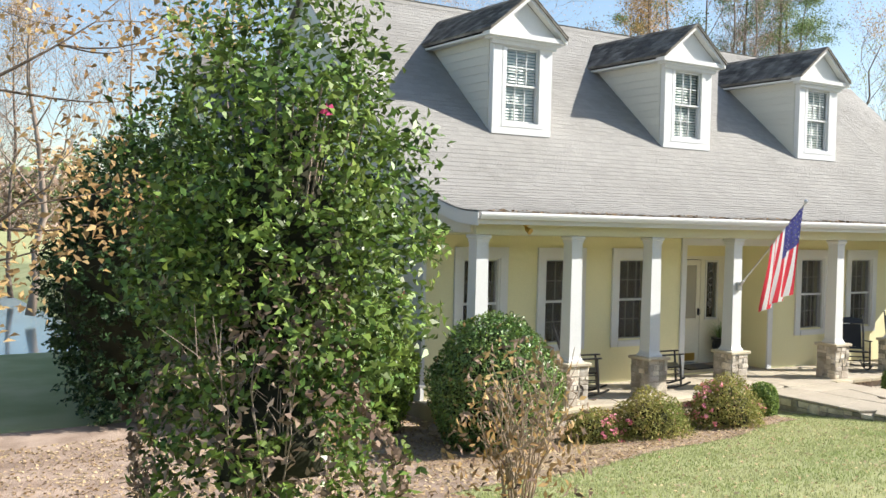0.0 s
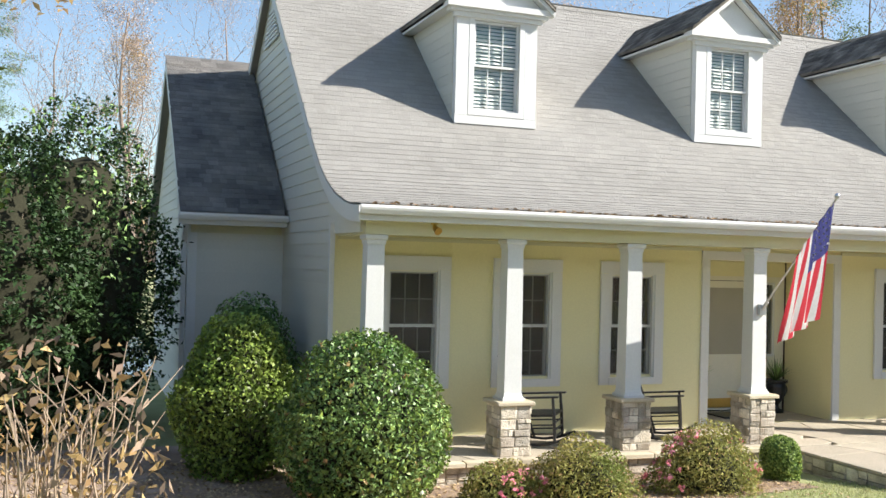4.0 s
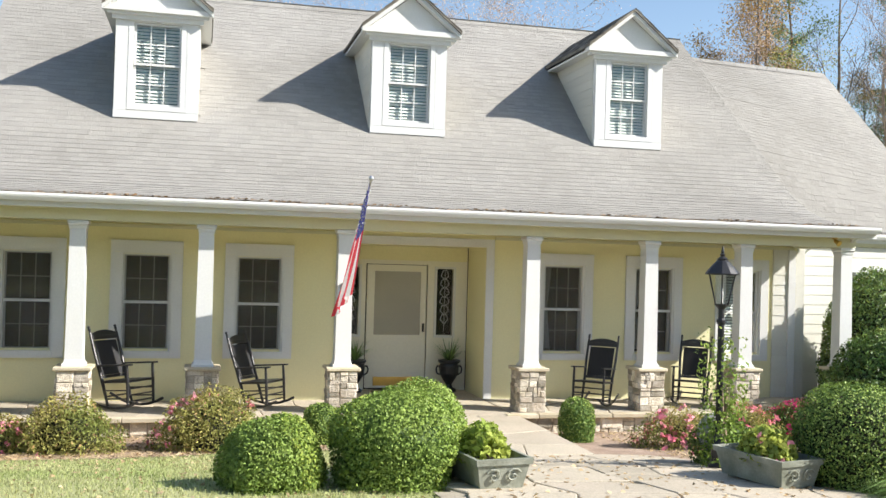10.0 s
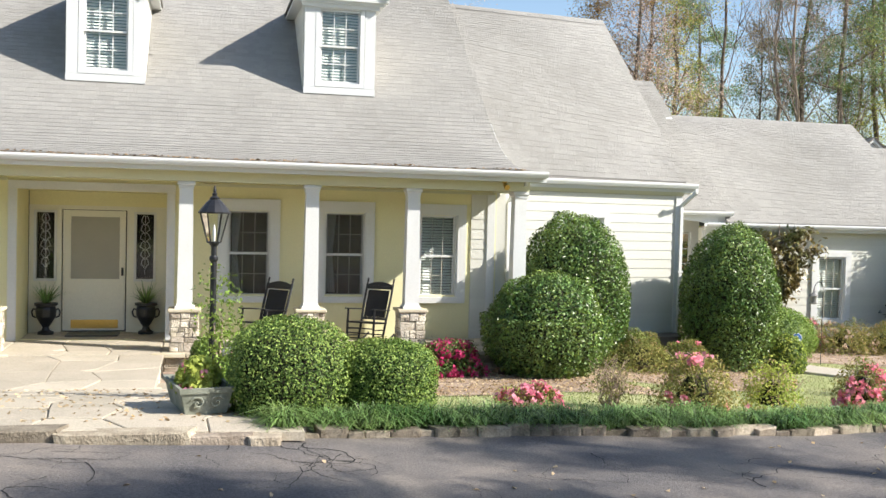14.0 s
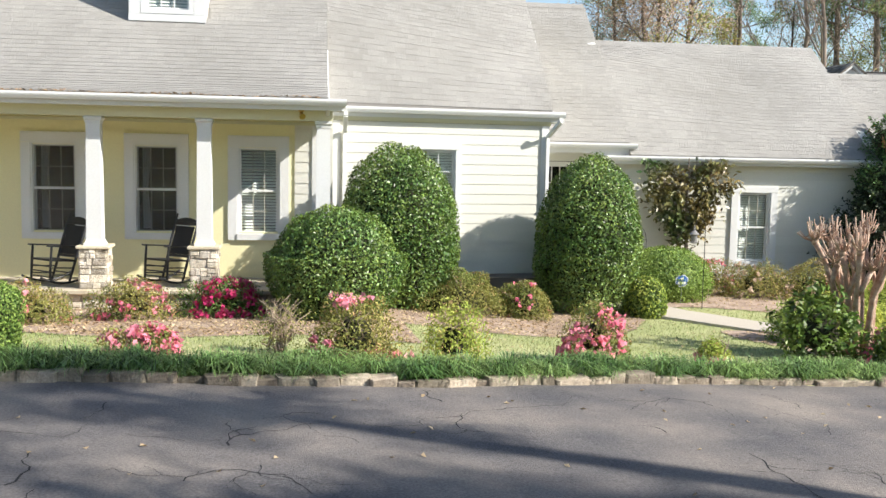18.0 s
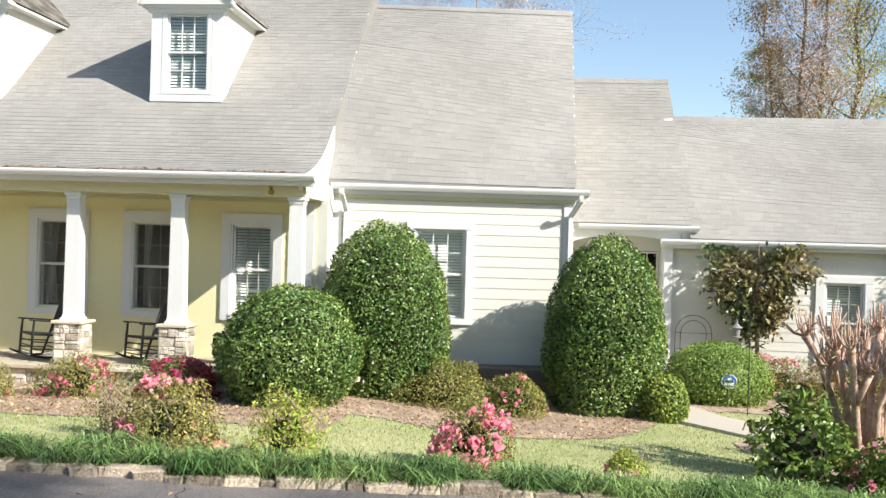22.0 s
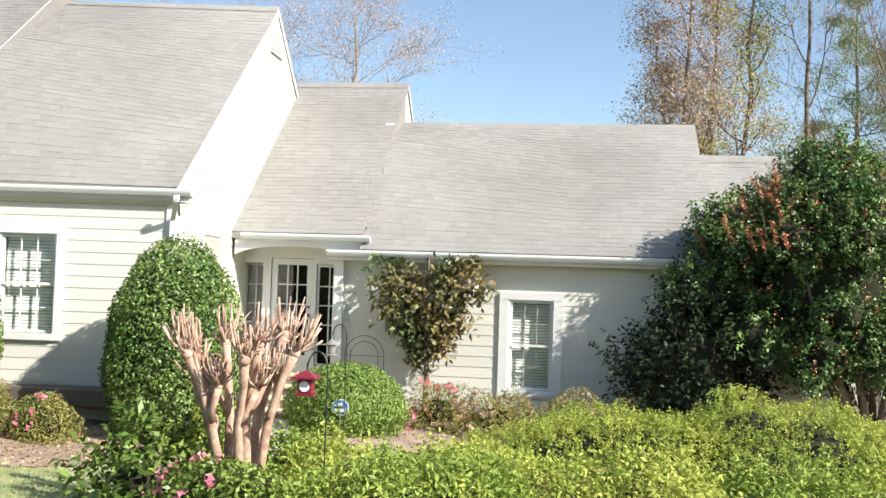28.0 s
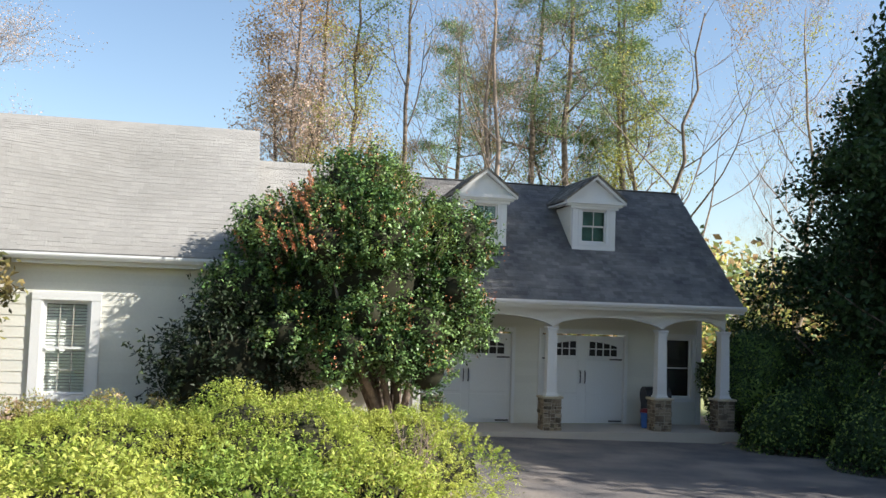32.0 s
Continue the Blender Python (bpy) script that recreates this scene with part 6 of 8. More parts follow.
copy_thing(ch, Matrix.Translation((19.27, 10.72, FLOOR)) @ Matrix.Rotation(radians(-42), 4, "Z") @ ROCK)
copy_thing(ch, Matrix.Translation((20.98, 10.76, FLOOR)) @ Matrix.Rotation(radians(-38), 4, "Z") @ ROCK)
# ---- urns by the door ----
def urn(x, y):
    t = thing("urn_planter", "black cast urn with a spiky fern by the front door", "urn", "entry urns", at=(x, y, FLOOR))
    bm = bmesh.new()
    turned(bm, [(0.13, 0), (0.13, 0.04), (0.07, 0.07), (0.05, 0.12), (0.09, 0.18), (0.16, 0.30), (0.17, 0.42), (0.15, 0.47), (0.19, 0.50), (0.19, 0.53), (0.15, 0.53)], 18)
    body = part("urn", bm, M["black"], t, smooth=False)
    for s in (-1, 1):
        bm = bmesh.new()
        tube(bm, [(s * 0.155, 0, 0.28), (s * 0.21, 0, 0.31), (s * 0.225, 0, 0.38), (s * 0.20, 0, 0.43), (s * 0.165, 0, 0.42)], 0.014, 6)
        part("urn_handle", bm, M["black"], body)
    V, F = [], []
    rr = random.Random(int(x * 10))
    for i in range(70):
        a, L = rr.uniform(0, 6.28), rr.uniform(0.25, 0.45)
        out = rr.uniform(0.3, 1.0)
        d = Vector((math.cos(a), math.sin(a), 0))
        s = Vector((-d.y, d.x, 0)) * 0.012
        k = len(V)
        for j in range(5):
            u = j / 4
            p = d * (0.03 + out * L * u) + Vector((0, 0, 0.52 + L * (1.25 - out * 0.5) * u - out * 0.35 * u * u * L))
            w = s * (1 - u * 0.9)
            V += [p - w, p + w]
        F += [(k + 2 * j, k + 2 * j + 1, k + 2 * j + 3, k + 2 * j + 2) for j in range(4)]
    part_ = link("fern", V, F, M["l_holly"], t, "spiky dark green leaves")


urn(15.78, 12.45)
urn(17.40, 12.50)

# ---- flag on its pole ----
t = thing("flag", "limp striped flag with a star field on an angled pole", "flag")
A, B = Vector((15.27, 10.22, 1.50)), Vector((15.38, 8.99, 2.95))
bm = bmesh.new()
tube(bm, [A, B], 0.014, 8)
part("pole", bm, M["steel"], t, "pale metal pole")
bm = bmesh.new()
bmesh.ops.create_uvsphere(bm, u_segments=12, v_segments=8, radius=0.035, matrix=Matrix.Translation(B + Vector((0, 0, 0.02))))
part("finial", bm, M["steel"], t, "ball finial", smooth=True)
bm = bmesh.new()
box(bm, 15.22, 15.32, 10.19, 10.24, 1.44, 1.58)
tube(bm, [A + Vector((0, 0.02, -0.02)), A.lerp(B, 0.08)], 0.024, 8)
part("bracket", bm, M["steel"], t)
d = (A - B).normalized()
nu, nv = 26, 40
V = []
for i in range(nu + 1):
    for j in range(nv + 1):
        u, v = i / nu, j / nv
        base = B + d * (0.04 + 0.92 * u)
        # the free edge hangs from the tip; lower rows gather towards it
        fall = 1.52 * v * (1 - 0.14 * u)
        gather = v ** 0.8 * 0.30
        p = base.lerp(Vector((B.x + 0.02, B.y + 0.20 + 0.16 * u, base.z)), gather)
        fold = 0.045 * math.sin(u * 15 + v * 2.1) * (0.25 + 0.9 * v) + 0.014 * math.sin(u * 31 + v * 5)
        V.append((p.x - 0.02 + fold * 0.7 - 0.25 * v + (0.5 - u) * 0.10 * v ** 0.7, p.y + 0.04 * math.cos(u * 17 + v * 3) * v, p.z - fall * (0.96 - 0.12 * u)))
F, mi = [], []
for i in range(nu):
    for j in range(nv):
        F.append((i * (nv + 1) + j, i * (nv + 1) + j + 1, (i + 1) * (nv + 1) + j + 1, (i + 1) * (nv + 1) + j))
        stripe = int((i + 0.5) / nu * 13)
        mi.append(2 if (stripe < 7 and j < nv * 0.42) else (0 if stripe % 2 == 0 else 1))
cloth = link("cloth", V, F, [M["red"], M["whitecloth"], M["blue"]], t, "red and white striped cloth with blue field", smooth=True)
cloth.data.polygons.foreach_set("material_index", mi)
bm = bmesh.new()
for a in range(6):
    for b in range(5):
        i, j = 1 + a * 2 + (b % 2), 2 + b * 3
        if i < 14:
            p = Vector(V[i * (nv + 1) + j])
            for k in range(2):
                o = Vector((0.006 if k else -0.006, -0.008, 0))
                q = [bm.verts.new(p + o + Vector((0.4 * math.sin(2 * math.pi * n_ / 5) * 0.05, -0.0, math.cos(2 * math.pi * n_ / 5) * 0.016))) for n_ in range(5)]
                bm.faces.new(q)
part("star_field", bm, M["whitecloth"], cloth, "white stars")["kind"] = "stuff"

# ---- porch ceiling lamp on the beam: small floodlights ----
for x in (10.55, 23.1):
    f = thing("floodlight", "small bronze floodlight under the porch eave", "floodlight", "eave floodlights", at=(x, 10.1, 2.485))
    bm = bmesh.new()
    turned(bm, [(0.045, -0.02), (0.045, 0.0)], 12)
    part("mount", bm, M["brass"], f)
    bm = bmesh.new()
    tube(bm, [(0, 0, -0.02), (0.0, -0.02, -0.06), (0.02, -0.09, -0.10)], [0.02, 0.03, 0.05], 10)
    part("head", bm, M["brass"], f)

# ---- lamp post ----
lx, ly = 18.44, 5.45
lz = float(ground_z(lx, ly))
t = thing("lamp_post", "black cast lamp post with a glass lantern, rose climbing it", "street lamp", at=(lx, ly, lz))
H = 2.12 - lz
bm = bmesh.new()
turned(bm, [(0.10, 0), (0.10, 0.06), (0.07, 0.10), (0.07, 0.28), (0.055, 0.32), (0.036, 0.38), (0.032, H - 0.78), (0.045, H - 0.76), (0.045, H - 0.73), (0.03, H - 0.71), (0.03, H - 0.62), (0.06, H - 0.58)], 14)
part("post", bm, M["black"], t)
bm = bmesh.new()
turned(bm, [(0.075, H - 0.58), (0.075, H - 0.565)], 8)
part("lantern_floor", bm, M["black"], t)
bm = bmesh.new()
for k in range(6):
    a = 2 * math.pi * k / 6
    tube(bm, [(0.07 * math.cos(a), 0.07 * math.sin(a), H - 0.57), (0.145 * math.cos(a), 0.145 * math.sin(a), H - 0.27)], 0.008, 5)
lantern = part("lantern_frame", bm, M["black"], t)
bm = bmesh.new()
for k in range(6):
    a, b = 2 * math.pi * k / 6, 2 * math.pi * (k + 1) / 6
    bm.faces.new([bm.verts.new(p) for p in ((0.068 * math.cos(a), 0.068 * math.sin(a), H - 0.57), (0.068 * math.cos(b), 0.068 * math.sin(b), H - 0.57), (0.142 * math.cos(b), 0.142 * math.sin(b), H - 0.27), (0.142 * math.cos(a), 0.142 * math.sin(a), H - 0.27))])
part("lantern_glass", bm, M["glass"], lantern, "clear lantern glass").visible_shadow = False
bm = bmesh.new()
turned(bm, [(0.012, H - 0.56), (0.016, H - 0.45), (0.005, H - 0.38)], 8)
part("candle", bm, M["signwhite"], lantern, "white lamp candle")
bm = bmesh.new()
turned(bm, [(0.165, H - 0.27), (0.17, H - 0.255), (0.12, H - 0.19), (0.075, H - 0.14), (0.05, H - 0.12), (0.055, H - 0.105), (0.02, H - 0.08), (0.028, H - 0.06), (0.012, H - 0.045), (0.018, H - 0.03), (0.003, H + 0.03)], 12)
part("roof_cap", bm, M["black"], t, "domed black lantern cap with finial")

# ---- trough planters and stone balls ----
def trough(x, y, a):
    z = float(ground_z(x, y)) + 0.03
    t = thing("planter_box", "weathered grey-green trough planter with scrolled front", "planter", "patio planters", at=Matrix.Translation((x, y, z)) @ Matrix.Rotation(radians(a), 4, "Z"))
    w, l, h = 0.24, 0.42, 0.27
    bm = bmesh.new()
    V = []
    for z0, k in ((0.02, 0.78), (h - 0.05, 0.96), (h - 0.05, 1.03), (h, 1.06), (h, 0.93), (h - 0.06, 0.90)):
        V.append([bm.verts.new((sx * w * k, sy * (l - w + w * k), z0)) for sx, sy in ((-1, -1), (1, -1), (1, 1), (-1, 1))])
    for a_, b_ in zip(V, V[1:]):
        for i in range(4):
            bm.faces.new((a_[i], a_[(i + 1) % 4], b_[(i + 1) % 4], b_[i]))
    bm.faces.new(V[0][::-1])
    trough = part("box", bm, M["planter"], t)
    part("soil", boxes((-w * 0.9, w * 0.9, -l + 0.04, l - 0.04, h - 0.1, h - 0.06)), M["soil"], t)
    bm = bmesh.new()
    for s in (-1, 1):
        pts = [(s * (0.085 - 0.07 * u * math.cos(u * 9)), -l - 0.012 - 0.0 * u + 0.05 * (1 - 0.5), 0.13 + 0.065 * u * math.sin(u * 9)) for u in (i / 14 for i in range(15))]
        tube(bm, [(p[0], -l + 0.028 - 0.12 * p[2] + 0.0, p[2]) for p in pts], 0.009, 5)
    part("scroll", bm, M["planter"], trough, "raised scroll ornament")
    for y_ in (-l * 0.75, l * 0.6):
        part("foot", boxes((-w * 0.7, w * 0.7, y_, y_ + 0.06, 0, 0.02)), M["planter"], t)
    return t


trough(15.62, 4.35, 8)
trough(18.30, 4.35, 12)
for x, y in ((15.35, 4.75), (18.62, 5.9)):
    z = float(ground_z(x, y))
    b = thing("stone_finial", "grey concrete egg-shaped garden finial", "ornament", "garden finials", at=(x, y, z))
    bm = bmesh.new()
    turned(bm, [(0.12, 0), (0.12, 0.10), (0.09, 0.12), (0.09, 0.2), (0.13, 0.24), (0.155, 0.33), (0.15, 0.42), (0.11, 0.51), (0.05, 0.56), (0.005, 0.57)], 18)
    part("finial", bm, M["concrete"], b, smooth=False)

# ---- small garden things ----
sx, sy = 30.23, 12.5
sz = float(ground_z(sx, sy))
t = thing("yard_sign", "blue octagonal security yard sign on a thin stake", "sign", at=(sx, sy, sz))
bm = bmesh.new()
tube(bm, [(0, 0.01, 0), (0, 0.01, 0.42)], 0.006, 6)
part("stake", bm, M["steel"], t)
z = -0.43 - sz
for r_, y_, mm, nm in ((0.135, 0.0, "signwhite", "rim"), (0.12, -0.004, "signblue", "face")):
    bm = bmesh.new()
    a = [bm.verts.new((r_ * math.cos(math.pi / 8 + k * math.pi / 4), y_ - 0.003, z + 0.92 * r_ * math.sin(math.pi / 8 + k * math.pi / 4))) for k in range(8)]
    b = [bm.verts.new((v.co.x, y_ + 0.002, v.co.z)) for v in a]
    bm.faces.new(a)
    bm.faces.new(b[::-1])
    for k in range(8):
        bm.faces.new((a[k], b[k], b[(k + 1) % 8], a[(k + 1) % 8]))
    part(nm, bm, M[mm], t)
part("emblem", boxes((-0.08, 0.08, -0.013, -0.010, z - 0.065, z - 0.015), (-0.03, 0.03, -0.013, -0.010, z + 0.02, z + 0.06)), M["signwhite"], t, "pale bars")


def hook_pole(x, y, h, reach, seed):
    """A thin black shepherd's hook."""
    z = float(ground_z(x, y))
    t = thing("shepherd_hook", "thin black metal shepherd's hook in the bed", "garden hook", "garden hooks", at=(x, y, z))
    bm = bmesh.new()
    pts = [(0, 0, -0.1), (0, 0, h - 0.16)] + [(reach * 0.5 - reach * 0.5 * math.cos(u * math.pi), 0, h - 0.16 + 0.16 * math.sin(u * math.pi)) for u in (i / 8 for i in range(1, 9))] + [(reach + 0.02, 0, h - 0.22)]
    tube(bm, pts, 0.007, 6)
    part("rod", bm, M["black"], t)
    return z + h - 0.2


hook_pole(31.50, 6.80, 1.56, -0.18, 1)
f = thing("bird_feeder", "dark red lantern-shaped bird feeder with a pale plate", "bird feeder", at=Matrix.Translation((31.32, 6.79, 0.38)) @ Matrix.Scale(0.85, 4))
part("base", boxes((-0.10, 0.10, -0.09, 0.09, 0, 0.02)), M["redmetal"], f, bevel=0.004)
body = part("body", boxes((-0.075, 0.075, -0.065, 0.065, 0.02, 0.17)), M["redmetal"], f, bevel=0.006)
bm = bmesh.new()
turned(bm, [(0.125, 0.17), (0.125, 0.185), (0.03, 0.24), (0.008, 0.25)], square=True)
part("roof", bm, M["redmetal"], f, "dark red hipped roof")
bm = bmesh.new()
tube(bm, [(0, -0.072, 0.095), (0, -0.066, 0.095)], 0.052, 14)
part("plate", bm, M["signwhite"], body, "pale oval plate")
bm = bmesh.new()
tube(bm, [(0, 0, 0.25), (0, 0, 0.30), (0.0, 0, 0.32)], 0.004, 5)
part("hanger", bm, M["black"], f)
hook_pole(30.42, 11.95, 1.65, -0.20, 2)
f = thing("bird_feeder", "small grey hanging feeder on the garden hook", "bird feeder", at=(30.21, 11.95, 0.33))
bm = bmesh.new()
turned(bm, [(0.03, 0), (0.085, 0.02), (0.085, 0.03), (0.05, 0.035), (0.06, 0.16), (0.095, 0.17), (0.02, 0.24), (0.004, 0.33)], 14)
part("tube", bm, M["flash"], f)
# wire trellis arch against the entry wall
t = thing("wire_trellis", "thin rusty wire trellis hoop standing by the side entry", "trellis", at=(30.02, 14.92, -0.9))
bm = bmesh.new()
for r0 in (0.34, 0.24):
    pts = [(-r0, 0, 0), (-r0, 0, 1.05)] + [(-r0 * math.cos(u * math.pi), 0, 1.05 + r0 * math.sin(u * math.pi)) for u in (i / 10 for i in range(1, 10))] + [(r0, 0, 1.05), (r0, 0, 0)]
    tube(bm, pts, 0.006, 5)
for z in (0.45, 0.75, 1.05):
    tube(bm, [(-0.34, 0, z), (0.34, 0, z)], 0.004, 5)
part("wire", bm, M["black"], t)
for x, y, c in ((27.95, 14.35, "concrete"), (29.0, 14.4, "planter")):
    t = thing("flower_pot", "small pot with leafy plant at the side entry steps", "flower pot", "entry pots", at=(x, y, -0.70))
    bm = bmesh.new()
    turned(bm, [(0.09, 0), (0.13, 0.2), (0.14, 0.2), (0.14, 0.23), (0.12, 0.23)], 14)
    part("pot", bm, M[c], t)

# ---- plants ----
def quad_mesh(name, verts, material, parent=None, label="", mats=None, tri=False):
    """A mesh of loose four-cornered leaves from an array (n, 4, 3)."""
    n = len(verts)
    me = bpy.data.meshes.new(name)
    me.vertices.add(4 * n)
    me.vertices.foreach_set("co", np.ascontiguousarray(verts, np.float32).ravel())
    me.loops.add(4 * n)
    me.loops.foreach_set("vertex_index", np.arange(4 * n, dtype=np.int32))
    me.polygons.add(n)
    me.polygons.foreach_set("loop_start", np.arange(0, 4 * n, 4, dtype=np.int32))
    me.materials.append(material)
    me.update(calc_edges=True)
    ob = new(name, me)
    if parent:
        ob.parent = parent
    if label:
        ob["label"] = label
    if parent:
        ob["kind"] = "stuff"
    return ob


def unit(v):
    return v / np.maximum(np.linalg.norm(v, axis=-1, keepdims=True), 1e-9)


def leaf_quads(R, pos, nrm, length, width, loose=0.6, droop=0.0, fold=0.25, along=None):
    """Kite-shaped leaves at pos, lying roughly across nrm."""
    n = len(pos)
    nn = unit(nrm + R.normal(0, loose, (n, 3)))
    d = along if along is not None else R.normal(0, 1, (n, 3))
    d = d + np.array([0, 0, -droop])
    d = unit(d - nn * (d * nn).sum(-1, keepdims=True))
    s = np.cross(nn, d)
    L = (length * R.uniform(0.65, 1.25, n))[:, None]
    Wd = (width * R.uniform(0.7, 1.2, n))[:, None]
    base = pos - d * L * 0.5
    tip = pos + d * L * 0.5 - nn * L * 0.12
    mid = pos - d * L * 0.05 + nn * Wd * fold
    return np.stack([base, mid - s * Wd * 0.5, tip, mid + s * Wd * 0.5], 1)


PROFILES = {
    "ball": lambda u: np.sqrt(np.clip(1 - (2 * u - 1) ** 2, 0, 1)) * 0.9 + 0.1 * (u < 0.6),
    "low": lambda u: np.clip(1 - u ** 3.2, 0, 1) ** 0.5 * (0.82 + 0.18 * np.clip(u / 0.3, 0, 1)),
    "bullet": lambda u: np.clip(1 - np.clip((u - 0.35) / 0.65, 0, 1) ** 2.3, 0, 1) ** 0.6 * (0.76 + 0.24 * np.clip(u / 0.35, 0, 1) ** 0.7),
    "drum": lambda u: np.clip(1 - u ** 6, 0, 1) ** 0.5 * (0.9 + 0.1 * np.clip(u / 0.4, 0, 1)),
    "mound": lambda u: np.clip(1 - u ** 2.0, 0, 1) ** 0.55,
    "tree": lambda u: np.clip(1 - np.clip((u - 0.35) / 0.65, 0, 1) ** 2.2, 0, 1) ** 0.5 * (0.45 + 0.55 * np.clip(u / 0.35, 0, 1) ** 0.7),
}


def lumps(p, seed, scale, n=3):
    """Smooth noise from a few sines, for uneven outlines."""
    R = np.random.RandomState(seed)
    out = 0
    for i in range(5):
        k = R.normal(0, 1, 3) * scale
        out = out + np.sin(p @ k + R.uniform(0, 6.28)) * (0.5 if i < n else 0.3)
    return out / 2.2


def crown_points(R, n, rx, ry, h, shape, seed, rough=0.06, shell=(0.72, 1.04), scale=4.0, hollow=0.0):
    f = PROFILES[shape]
    uu = np.linspace(0.001, 0.999, 400)
    rr = f(uu)
    w = rr * np.sqrt(1 + (np.gradient(rr, uu) * max(rx, ry) / h) ** 2).clip(0, 12)
    cdf = np.cumsum(w) / w.sum()
    u = np.interp(R.uniform(0, 1, n), cdf, uu)
    a = R.uniform(0, 2 * np.pi, n)
    r = f(u)
    dr = np.interp(u, uu, np.gradient(rr, uu))
    nrm = unit(np.stack([np.cos(a) / rx, np.sin(a) / ry, -dr / h], -1))
    p = np.stack([rx * r * np.cos(a), ry * r * np.sin(a), h * u], -1)
    k = R.uniform(0, 1, n) ** 0.6 * (shell[1] - shell[0]) + shell[0]
    mid = np.array([0, 0, h * 0.45])
    p = mid + (p - mid) * (k * (1 + rough * lumps(p, seed, scale)))[:, None]
    return p, nrm


def sprigs(R, p, way, length, per, loose=0.5):
    """Leaf places along short twigs that start at p and run along way."""
    n = len(p)
    way = unit(way + R.normal(0, 0.35, (n, 3)))
    L = (length * R.uniform(0.6, 1.3, n))[:, None, None]
    u = R.uniform(0.0, 1.0, (n, per, 1))
    pos = p[:, None] + way[:, None] * (u * L) + R.normal(0, 0.16 * length, (n, per, 3))
    nrm = np.repeat(unit(way * 0.5 + np.array([0.0, 0.0, 0.8])), per, 0)
    run = np.repeat(way, per, 0) + R.normal(0, 0.7, (n * per, 3))
    return pos.reshape(-1, 3), nrm, run


def shrub(name, label, x, y, rx, ry, h, leaf, n, size, wide=0.5, shape="ball", seed=1, rough=0.06, core=0.80, loose=0.6, lift=0.0, flowers=None, category="shrub", group="", stems=0, shell=(0.72, 1.04), twig="twig", sink=0.04, scale=4.0, extra=None, z=None, thick=1.0, core_leaf="l_boxdark", patchy=False, sprig=None):
    """A clipped or loose shrub: a solid core coloured for inner shade, stems, and a shell of single leaves."""
    R = np.random.RandomState(seed)
    gz = (float(ground_z(x, y)) - 0.02 if z is None else z)
    t = thing(name, label, category, group, at=(x, y, gz - sink))
    if lift or stems:
        bm = bmesh.new()
        rr = random.Random(seed)
        for i in range(max(stems, 4)):
            a = rr.uniform(0, 6.28)
            q = rr.uniform(0.2, 0.75)
            if thick < 0.4:
                # thin crooked shoots with side twigs
                foot, top_ = Vector((0.12 * rx * math.cos(a), 0.12 * ry * math.sin(a), 0)), Vector((q * rx * math.cos(a), q * ry * math.sin(a), lift + h * rr.uniform(0.6, 1.0)))
                ln = [foot.lerp(top_, j / 5) + Vector((rr.gauss(0, 0.035), rr.gauss(0, 0.035), rr.gauss(0, 0.02))) * (1 if j else 0) for j in range(6)]
                tube(bm, ln, [0.011 - 0.0016 * j for j in range(6)], 5)
                for j in (2, 3, 4):
                    w_ = ln[j] + Vector((rr.uniform(-0.2, 0.2), rr.uniform(-0.2, 0.2), rr.uniform(0.05, 0.25))) * h ** 0.5
                    tube(bm, [ln[j], ln[j].lerp(w_, 0.5) + Vector((rr.gauss(0, 0.015), rr.gauss(0, 0.015), 0)), w_], [0.005, 0.004, 0.002], 4)
                continue
            tube(bm, [(0.1 * rx * math.cos(a), 0.1 * ry * math.sin(a), 0), (0.3 * q * rx * math.cos(a), 0.3 * q * ry * math.sin(a), (lift + h) * 0.4), (q * rx * math.cos(a), q * ry * math.sin(a), (lift + h * 0.75))], [thick * 0.03 * (h ** 0.5), thick * 0.02 * (h ** 0.5), 0.004], 5)
        part("branching", bm, M[twig], t)["kind"] = "stuff"
    # solid filler whose dark colour stands in for shade behind the leaves
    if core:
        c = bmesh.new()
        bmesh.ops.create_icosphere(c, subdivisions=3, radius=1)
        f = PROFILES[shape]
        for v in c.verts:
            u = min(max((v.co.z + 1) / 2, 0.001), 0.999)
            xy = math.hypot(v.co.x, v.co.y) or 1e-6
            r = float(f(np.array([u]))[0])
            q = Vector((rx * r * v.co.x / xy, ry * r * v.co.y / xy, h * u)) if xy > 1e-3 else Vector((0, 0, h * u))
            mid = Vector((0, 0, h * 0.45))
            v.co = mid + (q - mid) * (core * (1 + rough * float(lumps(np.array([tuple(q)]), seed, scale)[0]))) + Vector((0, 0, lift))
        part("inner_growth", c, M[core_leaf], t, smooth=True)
    if sprig:
        length, per = sprig
        p, nrm = crown_points(R, n // per, rx, ry, h, shape, seed, rough, shell, scale)
        p[:, 2] += lift
        p, nrm, run = sprigs(R, p, nrm + np.array([0, 0, 0.5]), length, per)
        keep = p[:, 2] > 0.01
        quad_mesh("foliage", leaf_quads(R, p[keep], nrm[keep], size, size * wide, loose, along=run[keep]), M[leaf], t)
    else:
        p, nrm = crown_points(R, n, rx, ry, h, shape, seed, rough, shell, scale)
        p[:, 2] += lift
        keep = p[:, 2] > 0.01
        quad_mesh("foliage", leaf_quads(R, p[keep], nrm[keep], size, size * wide, loose), M[leaf], t)
    if extra:
        leaf2, n2 = extra
        p, nrm = crown_points(R, n2, rx, ry, h, shape, seed, rough, (0.98, 1.08), scale)
        p[:, 2] += lift
        if patchy:
            k = lumps(p, seed + 3, 2.4) > 0.05
            p, nrm = p[k], nrm[k]
